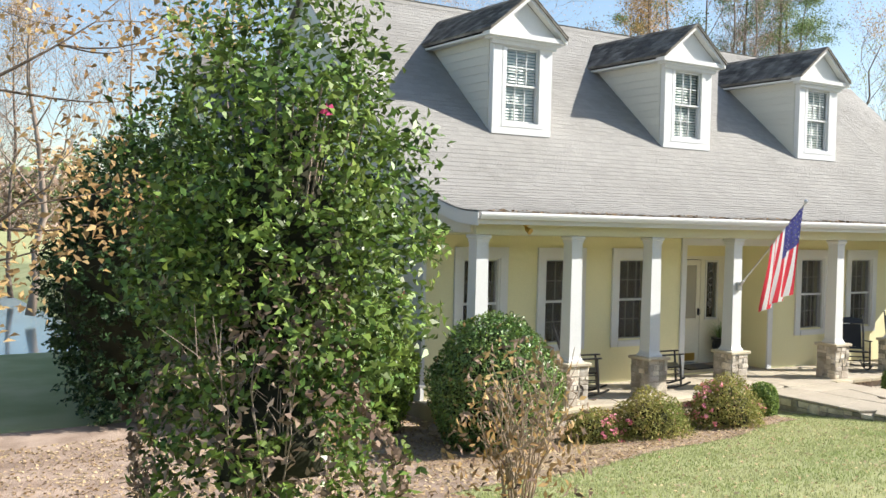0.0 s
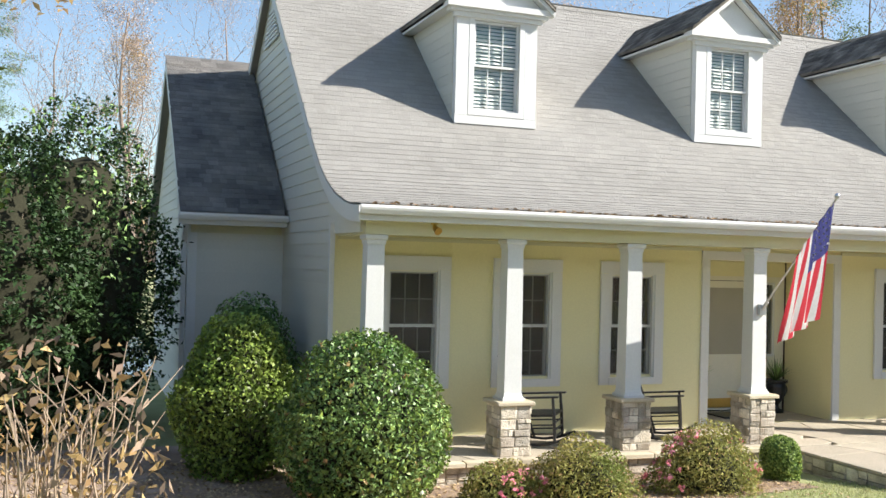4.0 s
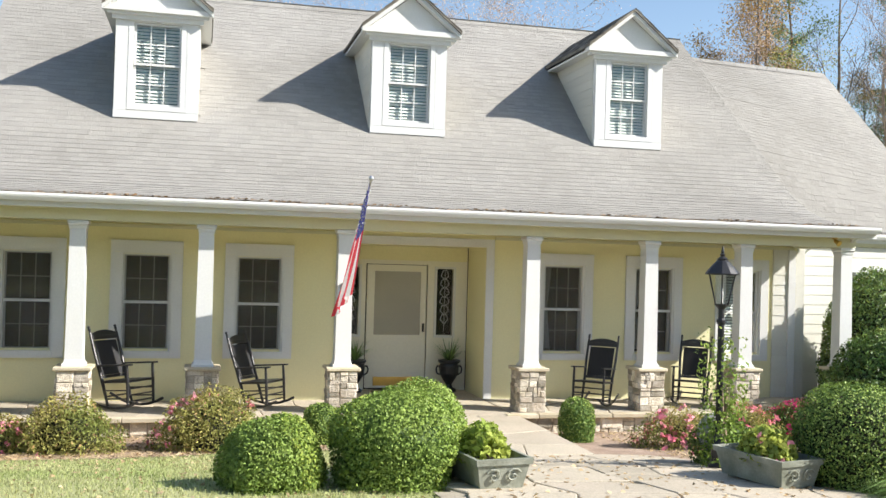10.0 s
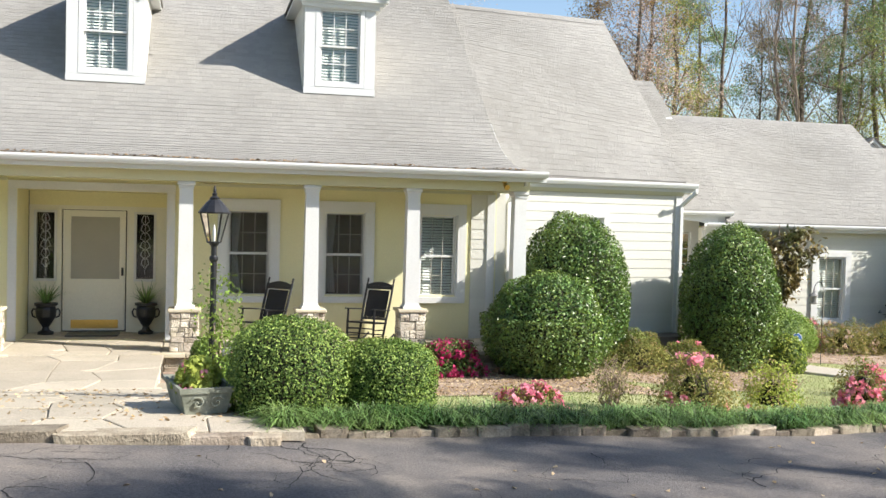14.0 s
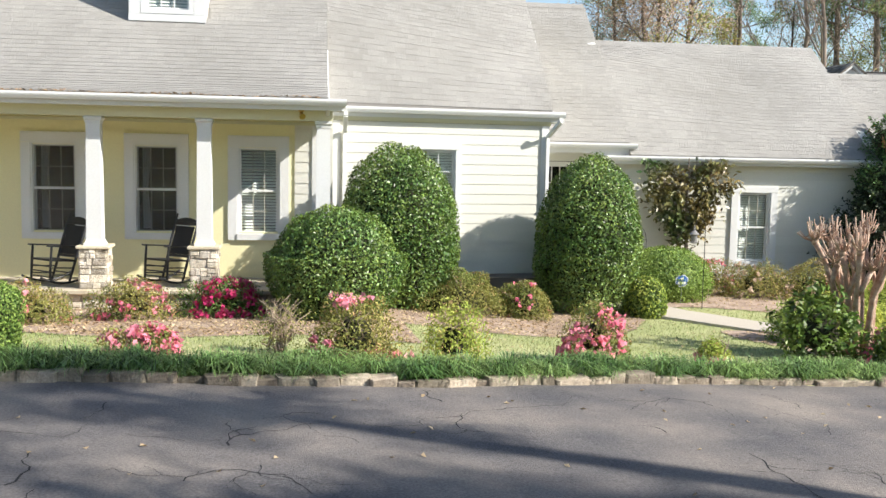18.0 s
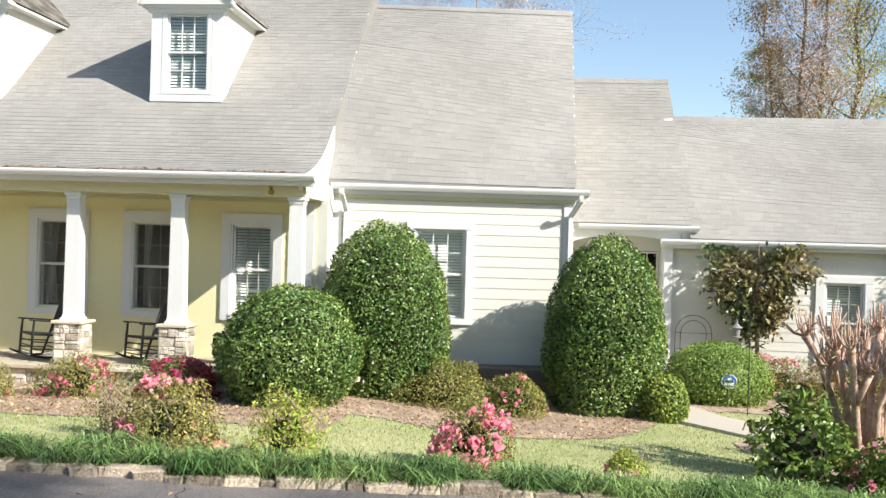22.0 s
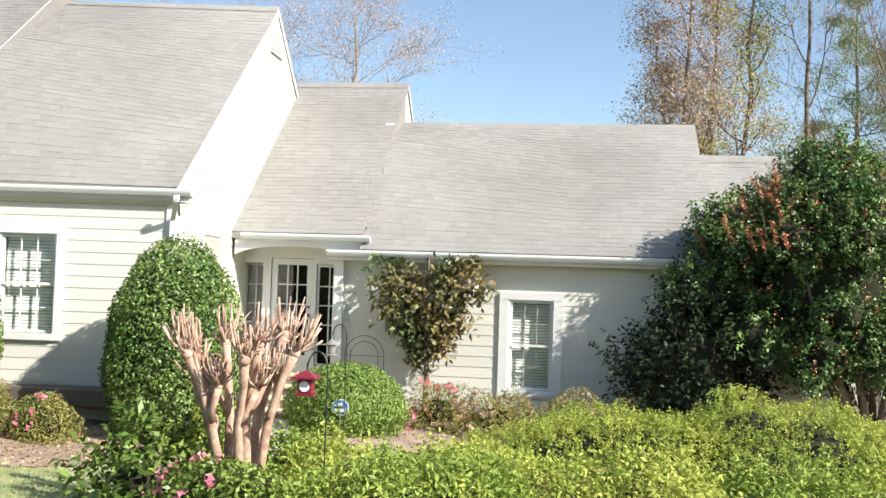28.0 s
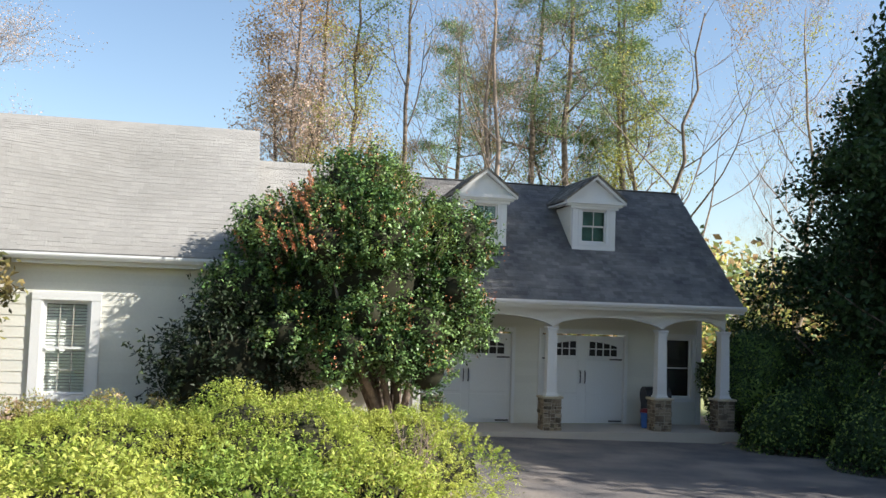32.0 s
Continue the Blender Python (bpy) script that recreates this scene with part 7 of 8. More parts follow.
        quad_mesh("new_growth", leaf_quads(R, p, nrm, size, size * wide, loose), M[leaf2], t)
    if flowers:
        leaf3, n3, fs = flowers
        p, nrm = crown_points(R, int(n3 * 1.7), rx, ry, h, shape, seed, rough, (0.98, 1.06), scale)
        p[:, 2] += lift
        # blooms come in clusters of five petals
        k = lumps(p, seed + 7, 4.0) > 0.05
        p, nrm = p[k], nrm[k]
        pp, nn = np.repeat(p, 5, 0), np.repeat(nrm, 5, 0)
        pp = pp + R.normal(0, fs * 0.35, pp.shape)
        quad_mesh("blossom", leaf_quads(R, pp, nn, fs * 1.15, fs, 0.8), M[leaf3], t, "open blossoms")
    return t


# clipped shrubs by the walk and drive
for x, y, r_, h, s in ((13.87, 4.42, 0.43, 0.60, 1), (14.86, 4.44, 0.50, 0.82, 2), (15.22, 5.10, 0.50, 0.90, 3)):
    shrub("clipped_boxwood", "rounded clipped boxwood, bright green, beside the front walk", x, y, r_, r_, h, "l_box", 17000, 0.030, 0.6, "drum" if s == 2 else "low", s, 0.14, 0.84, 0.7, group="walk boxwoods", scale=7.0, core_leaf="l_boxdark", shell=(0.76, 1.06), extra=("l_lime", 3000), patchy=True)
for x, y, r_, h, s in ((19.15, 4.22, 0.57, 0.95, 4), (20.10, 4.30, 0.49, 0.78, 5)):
    shrub("clipped_boxwood", "dense dark clipped boxwood by the drive edge", x, y, r_, r_ * 0.95, h, "l_boxdark", 20000, 0.028, 0.6, "drum", s, 0.09, 0.86, 0.6, group="drive boxwoods", scale=6.0, extra=("l_box", 6000), core_leaf="core_shade")
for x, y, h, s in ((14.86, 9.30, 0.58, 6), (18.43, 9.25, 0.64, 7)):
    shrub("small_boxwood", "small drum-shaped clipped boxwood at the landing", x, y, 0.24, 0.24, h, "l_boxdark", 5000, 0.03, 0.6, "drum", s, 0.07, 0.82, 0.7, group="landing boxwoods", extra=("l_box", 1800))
shrub("clipped_holly", "large rounded clipped holly at the porch corner", 9.54, 9.36, 0.88, 0.89, 1.88, "l_holly", 17000, 0.060, 0.5, "ball", 8, 0.09, 0.80, 0.9, group="corner hollies", extra=("l_cam", 4500), sink=0.1, core_leaf="core_shade", scale=5.0, flowers=("l_rust", 90, 0.04))
shrub("clipped_holly", "rounded clipped holly in the shade beside the porch", 8.50, 11.10, 0.72, 0.72, 1.96, "l_cam", 13000, 0.060, 0.55, "ball", 9, 0.10, 0.80, 0.9, group="corner hollies", extra=("l_fresh", 3000), sink=0.1, core_leaf="core_shade", scale=5.0)
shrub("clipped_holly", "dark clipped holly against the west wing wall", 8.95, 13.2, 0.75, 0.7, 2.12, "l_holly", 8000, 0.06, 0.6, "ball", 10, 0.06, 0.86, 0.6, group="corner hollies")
shrub("clipped_holly", "large globe-clipped holly beside the porch end", 23.62, 9.35, 0.98, 0.95, 1.72, "l_holly", 21000, 0.056, 0.52, "ball", 11, 0.08, 0.84, 0.75, group="wing hollies", extra=("l_cam", 6500), sink=0.12, core_leaf="core_shade", scale=6.0)
shrub("clipped_holly", "tall bullet-shaped clipped holly by the wing window", 24.69, 10.98, 0.97, 0.92, 2.68, "l_holly", 25000, 0.058, 0.52, "bullet", 12, 0.07, 0.85, 0.75, group="wing hollies", extra=("l_cam", 10000), sink=0.05, core_leaf="core_shade", scale=6.0)
shrub("clipped_holly", "tall bullet-shaped clipped holly at the wing corner", 28.11, 11.52, 0.90, 0.86, 2.72, "l_holly", 25000, 0.058, 0.52, "bullet", 13, 0.07, 0.85, 0.75, group="wing hollies", extra=("l_cam", 9000), sink=0.02, core_leaf="core_shade", scale=6.0)
shrub("small_boxwood", "low rounded shrub at the foot of the holly", 28.98, 10.95, 0.36, 0.36, 0.72, "l_cam", 4200, 0.05, 0.6, "low", 14, 0.06, 0.84, 0.6, extra=("l_lime", 900))
# azaleas
AZ = [
    (11.79, 8.75, 0.60, 0.50, 0.66, 30, "l_azalea", ("petal", 60, 0.045)), (13.46, 8.85, 0.68, 0.52, 0.76, 31, "l_azalea", ("petal", 80, 0.045)), (10.95, 8.95, 0.42, 0.38, 0.44, 45, "l_azalea", ("petal", 45, 0.045)),
    (19.55, 8.35, 0.62, 0.45, 0.52, 32, "l_azalea", ("petal", 81, 0.057)), (20.75, 8.9, 0.55, 0.42, 0.62, 33, "l_azalea", ("petal", 54, 0.057)), (21.95, 9.35, 0.60, 0.48, 0.66, 34, "l_boxdark", ("petal2", 153, 0.063)),
    (21.7, 4.45, 0.40, 0.26, 0.36, 35, "l_azalea", ("petal", 72, 0.057)), (23.7, 4.72, 0.48, 0.40, 0.74, 36, "l_azalea", ("petal", 130, 0.06)), (25.65, 10.55, 0.85, 0.50, 0.72, 37, "l_azalea", None), (26.75, 10.62, 0.42, 0.40, 0.66, 38, "l_azalea", ("petal", 12, 0.052)),
    (26.42, 5.45, 0.38, 0.30, 0.74, 39, "l_azalea", ("petal", 120, 0.06)), (27.9, 5.6, 0.20, 0.2, 0.42, 40, "l_lime", ("petal", 23, 0.057)), (24.75, 4.85, 0.36, 0.3, 0.70, 47, "l_lime", ("signwhite", 5, 0.05)), 
    (31.4, 14.15, 0.62, 0.42, 0.80, 41, "l_azalea", ("petal", 90, 0.05)), (32.4, 13.9, 0.75, 0.50, 0.78, 42, "l_azalea", ("l_pink", 110, 0.05)), (33.5, 13.95, 0.62, 0.48, 0.86, 43, "l_azalea", ("l_pink", 110, 0.05)), (34.4, 14.1, 0.55, 0.45, 0.8, 44, "l_azalea", ("petal2", 50, 0.05)),
]
for x, y, rx, ry, h, s, leaf, fl in AZ:
    shrub("azalea", "loose azalea turning bronze" + (" with scattered pink blossoms" if fl and fl[0] != "signwhite" else ", thinly leaved"), x, y, rx, ry, h, leaf, int((7000 if s in (30, 31, 37, 38, 45) else 4200) * (rx * ry + 0.10) / 0.4), 0.046, 0.42, "mound", s, 0.34 if s in (30, 31, 36, 37, 38, 39, 45) else 0.46, 0.62 if s in (30, 31, 37, 38, 45) else 0.4, 1.0, flowers=fl, core_leaf="core_shade", group="azaleas", stems=10, shell=(0.5, 1.12) if s in (30, 31, 36, 37, 38, 39, 45) else (0.3, 1.2), scale=9.0 if s != 39 else 12.0, extra=("l_rust", int(500 * rx)), thick=0.35)
shrub("dry_shrub", "thin tan twiggy shrub at the lawn edge", 22.93, 5.25, 0.36, 0.30, 0.62, "l_azalea", 900, 0.032, 0.5, "ball", 48, 0.3, 0.0, 1.0, stems=26, shell=(0.2, 1.1), thick=0.3)
# sign hedge by the path, and the long yellow-green hedge by the drive
shrub("clipped_hedge", "rounded clipped hedge by the garden path", 30.15, 13.15, 0.92, 0.70, 1.06, "l_box", 14000, 0.045, 0.6, "low", 15, 0.12, 0.86, 0.55, extra=("l_boxdark", 3500), patchy=True)
HEDGE = [(32.3, 6.75, 1.15, 0.75, 0.70, 50), (34.1, 7.3, 1.0, 0.8, 0.82, 51), (33.9, 10.3, 1.7, 1.25, 0.98, 52), (35.9, 10.7, 1.75, 1.35, 1.26, 53), (37.5, 11.6, 1.35, 1.35, 1.10, 54), (35.7, 8.5, 1.0, 0.75, 0.78, 55), (37.0, 9.5, 0.9, 0.75, 0.74, 56), (33.3, 8.4, 0.6, 0.5, 0.6, 49), (31.1, 6.35, 0.55, 0.45, 0.5, 57), (30.7, 8.5, 0.55, 0.5, 0.66, 59), (31.15, 8.35, 0.75, 0.6, 0.60, 61), (32.5, 8.8, 0.9, 0.75, 0.62, 58)]
for x, y, rx, ry, h, s in HEDGE:
    if s in (52, 53, 54):
        shrub("clipped_hedge", "broad clipped hedge, bright yellow-green on top", x, y, rx, ry, h, "l_lime", int(21000 * rx * ry), 0.036, 0.5, "low", s, 0.42, 0.72, 0.6, group="drive hedge", shell=(0.66, 1.0), scale=2.9, extra=("l_yellow", int(1500 * rx)), patchy=True, sprig=(0.10, 18), core_leaf="core_shade")
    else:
        shrub("loose_shrub", "spreading yellow-green shrub with fresh pointed leaves", x, y, rx, ry, h, "l_lime" if s not in (50, 57, 59, 55) else "l_fresh", int(7600 * rx * ry), 0.068, 0.42, "low", s, 0.34, 0.55, 1.0, group="drive shrubs", stems=9, shell=(0.5, 1.0), scale=5.5, sprig=(0.22, 15), core_leaf="core_shade", extra=("l_yellow" if s in (51, 56) else "l_lime", int(1000 * rx)), thick=0.5)
shrub("dry_shrub", "bare grey twigs standing through the hedge", 37.6, 10.4, 0.42, 0.36, 1.2, "l_curled", 60, 0.05, 0.45, "ball", 62, 0.3, 0.0, 1.0, stems=24, shell=(0.2, 1.1), thick=0.3, twig="barkpale")
shrub("camellia", "broad-leaved evergreen with pink blooms by the crepe myrtle", 29.9, 6.8, 0.46, 0.44, 0.86, "l_cam", 1700, 0.115, 0.42, "ball", 60, 0.3, 0.5, 0.9, core_leaf="core_shade", sprig=(0.22, 9), stems=6, shell=(0.4, 1.1))
shrub("rose_bush", "low leafy bush with pink blooms below the crepe myrtle", 30.95, 6.05, 0.72, 0.5, 0.74, "l_cam", 6500, 0.06, 0.5, "mound", 61, 0.3, 0.6, 0.9, flowers=("petal", 44, 0.055), stems=6, shell=(0.45, 1.08))
# planter fillings and the climber on the lamp post
for x, y, s in ((15.62, 4.35, 63), (18.30, 4.35, 64)):
    shrub("potted_plant", "light green leafy plants filling the trough", x, y, 0.22, 0.36, 0.30, "l_lime", 900, 0.075, 0.6, "mound", s, 0.25, 0.4, 0.8, group="trough plants", z=float(ground_z(x, y)) + 0.22, flowers=("petal", 6, 0.05) if s == 64 else None, shell=(0.4, 1.1), sink=0.0)
shrub("climbing_rose", "thin climbing rose around the lamp post with few pink blooms", 18.5, 5.48, 0.17, 0.17, 1.25, "l_fresh", 1300, 0.055, 0.5, "drum", 65, 0.7, 0, 1.0, stems=8, shell=(0.1, 1.5), flowers=("petal", 4, 0.06))
shrub("rose_bush", "leafy bush at the foot of the lamp post", 18.78, 5.85, 0.40, 0.36, 0.66, "l_cam", 2800, 0.055, 0.5, "mound", 66, 0.3, 0.6, 0.9, flowers=("petal", 14, 0.06), stems=5, shell=(0.4, 1.1))


# ---- trees ----
def limb_paths(rr, start, way, length, radius, levels, bend=0.25, rise=0.15, forks=(3, 5), out=None, tips=None):
    """Grows a limb and its side shoots: lists of (points, radii)."""
    if out is None:
        out, tips = [], []
    n = 6
    p, d = Vector(start), Vector(way).normalized()
    pts, rad = [p.copy()], [radius]
    for i in range(n):
        d = (d + Vector((rr.gauss(0, bend), rr.gauss(0, bend), rr.gauss(0, bend) * 0.6 + rise)) * 0.5).normalized()
        p = p + d * length / n
        pts.append(p.copy())
        rad.append(radius * (1 - 0.8 * (i + 1) / n))
    out.append((pts, rad))
    if levels > 0:
        for k in range(rr.randint(*forks)):
            i = rr.randint(2, n)
            a = rr.uniform(0, 6.28)
            side = d.orthogonal().normalized()
            side = Matrix.Rotation(a, 3, d) @ side
            w = (d * rr.uniform(0.5, 1.0) + side * rr.uniform(0.5, 1.0)).normalized()
            limb_paths(rr, pts[i], w, length * rr.uniform(0.4, 0.65), rad[i] * 0.7 + 0.004, levels - 1, bend, rise, forks, out, tips)
    else:
        tips.append(pts[-1])
        tips.append(pts[-3])
    return out, tips


def tree(name, label, x, y, h, seed, leaf=None, clump=0.5, per=22, size=0.13, wide=0.55, trunk=0.16, first=0.3, limbs=14, reach=0.34, levels=1, bark="bark", lean=(0, 0), rise=0.2, upright=0.6, z=None, leaf2=None, category="tree", group="", keep=1.0, straight=0.02, low=None):
    """A tree with a tapered trunk, limbs, twigs, and leaves in loose clumps at their ends."""
    rr, R = random.Random(seed), np.random.RandomState(seed)
    gz = float(ground_z(x, y)) - 0.1 if z is None else z
    t = thing(name, label, category, group, at=(x, y, gz))
    pts, rad = [], []
    p = Vector((0, 0, 0))
    for i in range(11):
        pts.append(p.copy())
        rad.append(trunk * (1 - 0.82 * i / 10) * (1.25 if i == 0 else 1))
        p = p + Vector((rr.gauss(0, straight) * h + lean[0] * h / 10, rr.gauss(0, straight) * h + lean[1] * h / 10, h / 10))
    bm = bmesh.new()
    tube(bm, pts, rad, 9)
    part("trunk", bm, M[bark], t, smooth=True)
    bm = bmesh.new()
    tips = []
    for i in range(limbs):
        u = first + (1 - first) * (i + rr.random()) / limbs
        k = min(int(u * 10), 9)
        q = pts[k].lerp(pts[k + 1], u * 10 - k)
        a = i * 2.4 + rr.uniform(-0.5, 0.5)
        L = h * reach * (1.05 - 0.75 * u) * rr.uniform(0.7, 1.25)
        out, tp = limb_paths(rr, q, (math.cos(a), math.sin(a), upright), L, max(0.012, trunk * (1.0 - u * 0.85) * 0.5), levels, 0.28, rise)
        for pp, rd in out:
            tube(bm, pp, rd, 5 if levels < 2 else 4, cap=False)
        tips += tp
    part("branching", bm, M[bark], t, smooth=True)
    tips = [q for q in tips if rr.random() < keep]
    if leaf and tips:
        c = np.array([tuple(q) for q in tips])
        n = len(c) * per
        cc = np.repeat(c, per, 0)
        pos = cc + R.normal(0, clump * 0.45, (n, 3)) * np.array([1, 1, 0.6])
        nrm = np.tile(np.array([[0, 0, 1.0]]), (n, 1))
        half = n if not leaf2 else int(n * 0.6)
        quad_mesh("crown", leaf_quads(R, pos[:half], nrm[:half], size, size * wide, 0.9), M[leaf], t)
        if leaf2:
            quad_mesh("crown_tint", leaf_quads(R, pos[half:], nrm[half:], size, size * wide, 0.9), M[leaf2], t)
    return t


# broad-leaved evergreen by the west lawn, close to the camera at first
def big_camellia():
    x, y = 4.85, 5.75
    shrub("evergreen_tree", "tall glossy broad-leaved evergreen with a few pink blooms", x + 0.06, y, 1.10, 1.12, 4.15, "l_deep", 15500, 0.086, 0.52, "tree", 70, 0.36, 0.42, 0.9, lift=0.34, stems=30, shell=(0.28, 0.98), twig="barkpale", category="tree", scale=3.4, flowers=("petal2", 5, 0.05), extra=("l_cam", 2200), thick=0.4, core_leaf="core_shade", sprig=(0.30, 13))


big_camellia()
shrub("low_evergreen", "sparse leafy undergrowth below the evergreen with dead leaves", 4.62, 5.15, 1.0, 0.85, 1.95, "l_cam", 1800, 0.085, 0.5, "mound", 71, 0.3, 0.4, 1.0, stems=30, shell=(0.15, 1.1), twig="barkpale", extra=("l_curled", 1900), thick=0.3, core_leaf="core_shade", sprig=(0.25, 9))
shrub("dry_shrub", "bare twiggy shrub holding curled brown leaves", 6.68, 4.95, 0.58, 0.48, 1.45, "l_rust", 330, 0.09, 0.42, "drum", 72, 0.3, 0.0, 1.0, stems=30, shell=(0.2, 1.1), extra=("l_curled", 220), thick=0.3)
shrub("dry_shrub", "rust-leaved twiggy shrub at the bed edge", 5.95, 6.85, 0.32, 0.32, 1.05, "l_rust", 240, 0.06, 0.45, "ball", 73, 0.3, 0.0, 1.0, stems=10, shell=(0.2, 1.1), lift=0.45, thick=0.3)
shrub("dark_evergreen", "large evergreen shrub beside the lawn, shade put into its leaf colour", 5.7, 13.2, 1.1, 1.1, 4.1, "l_shade", 15000, 0.09, 0.5, "ball", 74, 0.16, 0.8, 0.7, stems=5, core_leaf="core_shade", sprig=(0.2, 12))
shrub("dark_evergreen", "evergreen at the corner of the west wing, shade put into its leaves", 6.5, 14.8, 1.5, 1.5, 4.7, "l_shade", 17000, 0.085, 0.5, "tree", 75, 0.18, 0.75, 0.8, stems=5, extra=("l_holly", 3000), core_leaf="core_shade", sprig=(0.2, 12))

# crepe myrtle, pruned hard
def crepe():
    x, y = 30.62, 7.15
    t = thing("crepe_myrtle", "hard-pruned crepe myrtle with smooth tan stems and knuckled tops", "tree", at=(x, y, float(ground_z(x, y)) - 0.05))
    rr = random.Random(77)
    for i in range(9):
        a = i * 0.698 + rr.uniform(-0.25, 0.25)
        o = rr.uniform(0.38, 0.66)
        h = rr.uniform(1.45, 1.78)
        ca, sa = math.cos(a), math.sin(a)
        pts = [(0.13 * ca, 0.10 * sa, 0), (0.19 * ca, 0.16 * sa, h * 0.3), (o * 0.5 * ca + rr.uniform(-0.03, 0.03), o * 0.48 * sa, h * 0.6), (o * 0.78 * ca, o * 0.75 * sa, h * 0.85), (o * ca, o * sa, h)]
        bm = bmesh.new()
        tube(bm, pts, [0.064, 0.048, 0.041, 0.036, 0.044], 10)
        # knuckle where it has been cut year after year
        end = Vector(pts[-1])
        bmesh.ops.create_icosphere(bm, subdivisions=2, radius=0.052, matrix=Matrix.Translation(end))
        # a side stem
        f = Vector(pts[2])
        g = f + Vector((0.16 * math.cos(a + 1.3), 0.16 * math.sin(a + 1.3), 0.34))
        tube(bm, [f, f.lerp(g, 0.5) + Vector((0.03 * ca, 0.03 * sa, -0.03)), g], [0.036, 0.031, 0.034], 8)
        bmesh.ops.create_icosphere(bm, subdivisions=2, radius=0.036, matrix=Matrix.Translation(g))
        stem = part("stem", bm, M["crepe"], t, smooth=True)
        for q, n in ((end, 20), (g, 13)):
            for k in range(n):
                b = rr.uniform(0, 6.28)
                w = rr.uniform(0.03, 0.2)
                e = q + Vector((w * math.cos(b) + 0.05 * ca, w * math.sin(b) + 0.05 * sa, rr.uniform(0.07, 0.38)))
                bm = bmesh.new()
                m = q.lerp(e, 0.45) + Vector((0.035 * math.cos(b), 0.035 * math.sin(b), -0.01))
                r0 = rr.uniform(0.0055, 0.0125)
                tube(bm, [q, m, e], [r0 * 1.2, r0, r0 * 0.85], 7)
                if rr.random() < 0.6:
                    d = m + Vector((rr.uniform(-0.12, 0.12), rr.uniform(-0.12, 0.12), rr.uniform(0.0, 0.16)))
                    tube(bm, [m, d], [0.009, 0.004], 5)
                part("pruned_shoot", bm, M["crepe"], stem, smooth=True)


crepe()
# magnolia trained on the low wing wall
R = np.random.RandomState(80)
mg = thing("magnolia", "small magnolia trained against the sunlit wall, bronze-backed leaves", "tree", at=(31.12, 14.62, -1.0))
rr = random.Random(80)
bm = bmesh.new()
tube(bm, [(0, 0, 0), (0.02, 0, 0.9), (-0.02, 0, 1.8), (0.0, 0, 2.9)], [0.05, 0.045, 0.032, 0.01], 8)
tips = []
for i in range(16):
    z = 1.05 + i * 0.095
    s = 1 if i % 2 else -1
    L = rr.uniform(0.65, 1.1) * float(np.interp(z, (1.0, 1.6, 2.1, 2.6), (0.3, 0.75, 1.0, 0.6)))
    pts = [Vector((0, 0, z)), Vector((s * L * 0.5, rr.uniform(-0.1, 0.1), z + 0.16)), Vector((s * L, rr.uniform(-0.16, 0.12), z + rr.uniform(0.2, 0.5)))]
    tube(bm, pts, [0.02, 0.014, 0.006], 5)
    tips += [pts[0].lerp(pts[1], 0.5), pts[1], pts[1].lerp(pts[2], 0.5), pts[2]]
part("trunk", bm, M["bark"], mg)["kind"] = "stuff"
c = np.repeat(np.array([tuple(q) for q in tips]), 42, 0)
pos = c + R.normal(0, 0.115, c.shape) * np.array([1.0, 0.9, 1.0])
pos[:, 1] = np.minimum(pos[:, 1], 0.30)
pos[:, 2] = np.minimum(pos[:, 2], 2.78 + R.uniform(-0.14, 0.1, len(pos)))
quad_mesh("crown", leaf_quads(R, pos, np.tile([[0, -0.6, 0.5]], (len(pos), 1)), 0.14, 0.062, 0.9), M["l_magnolia"], mg)

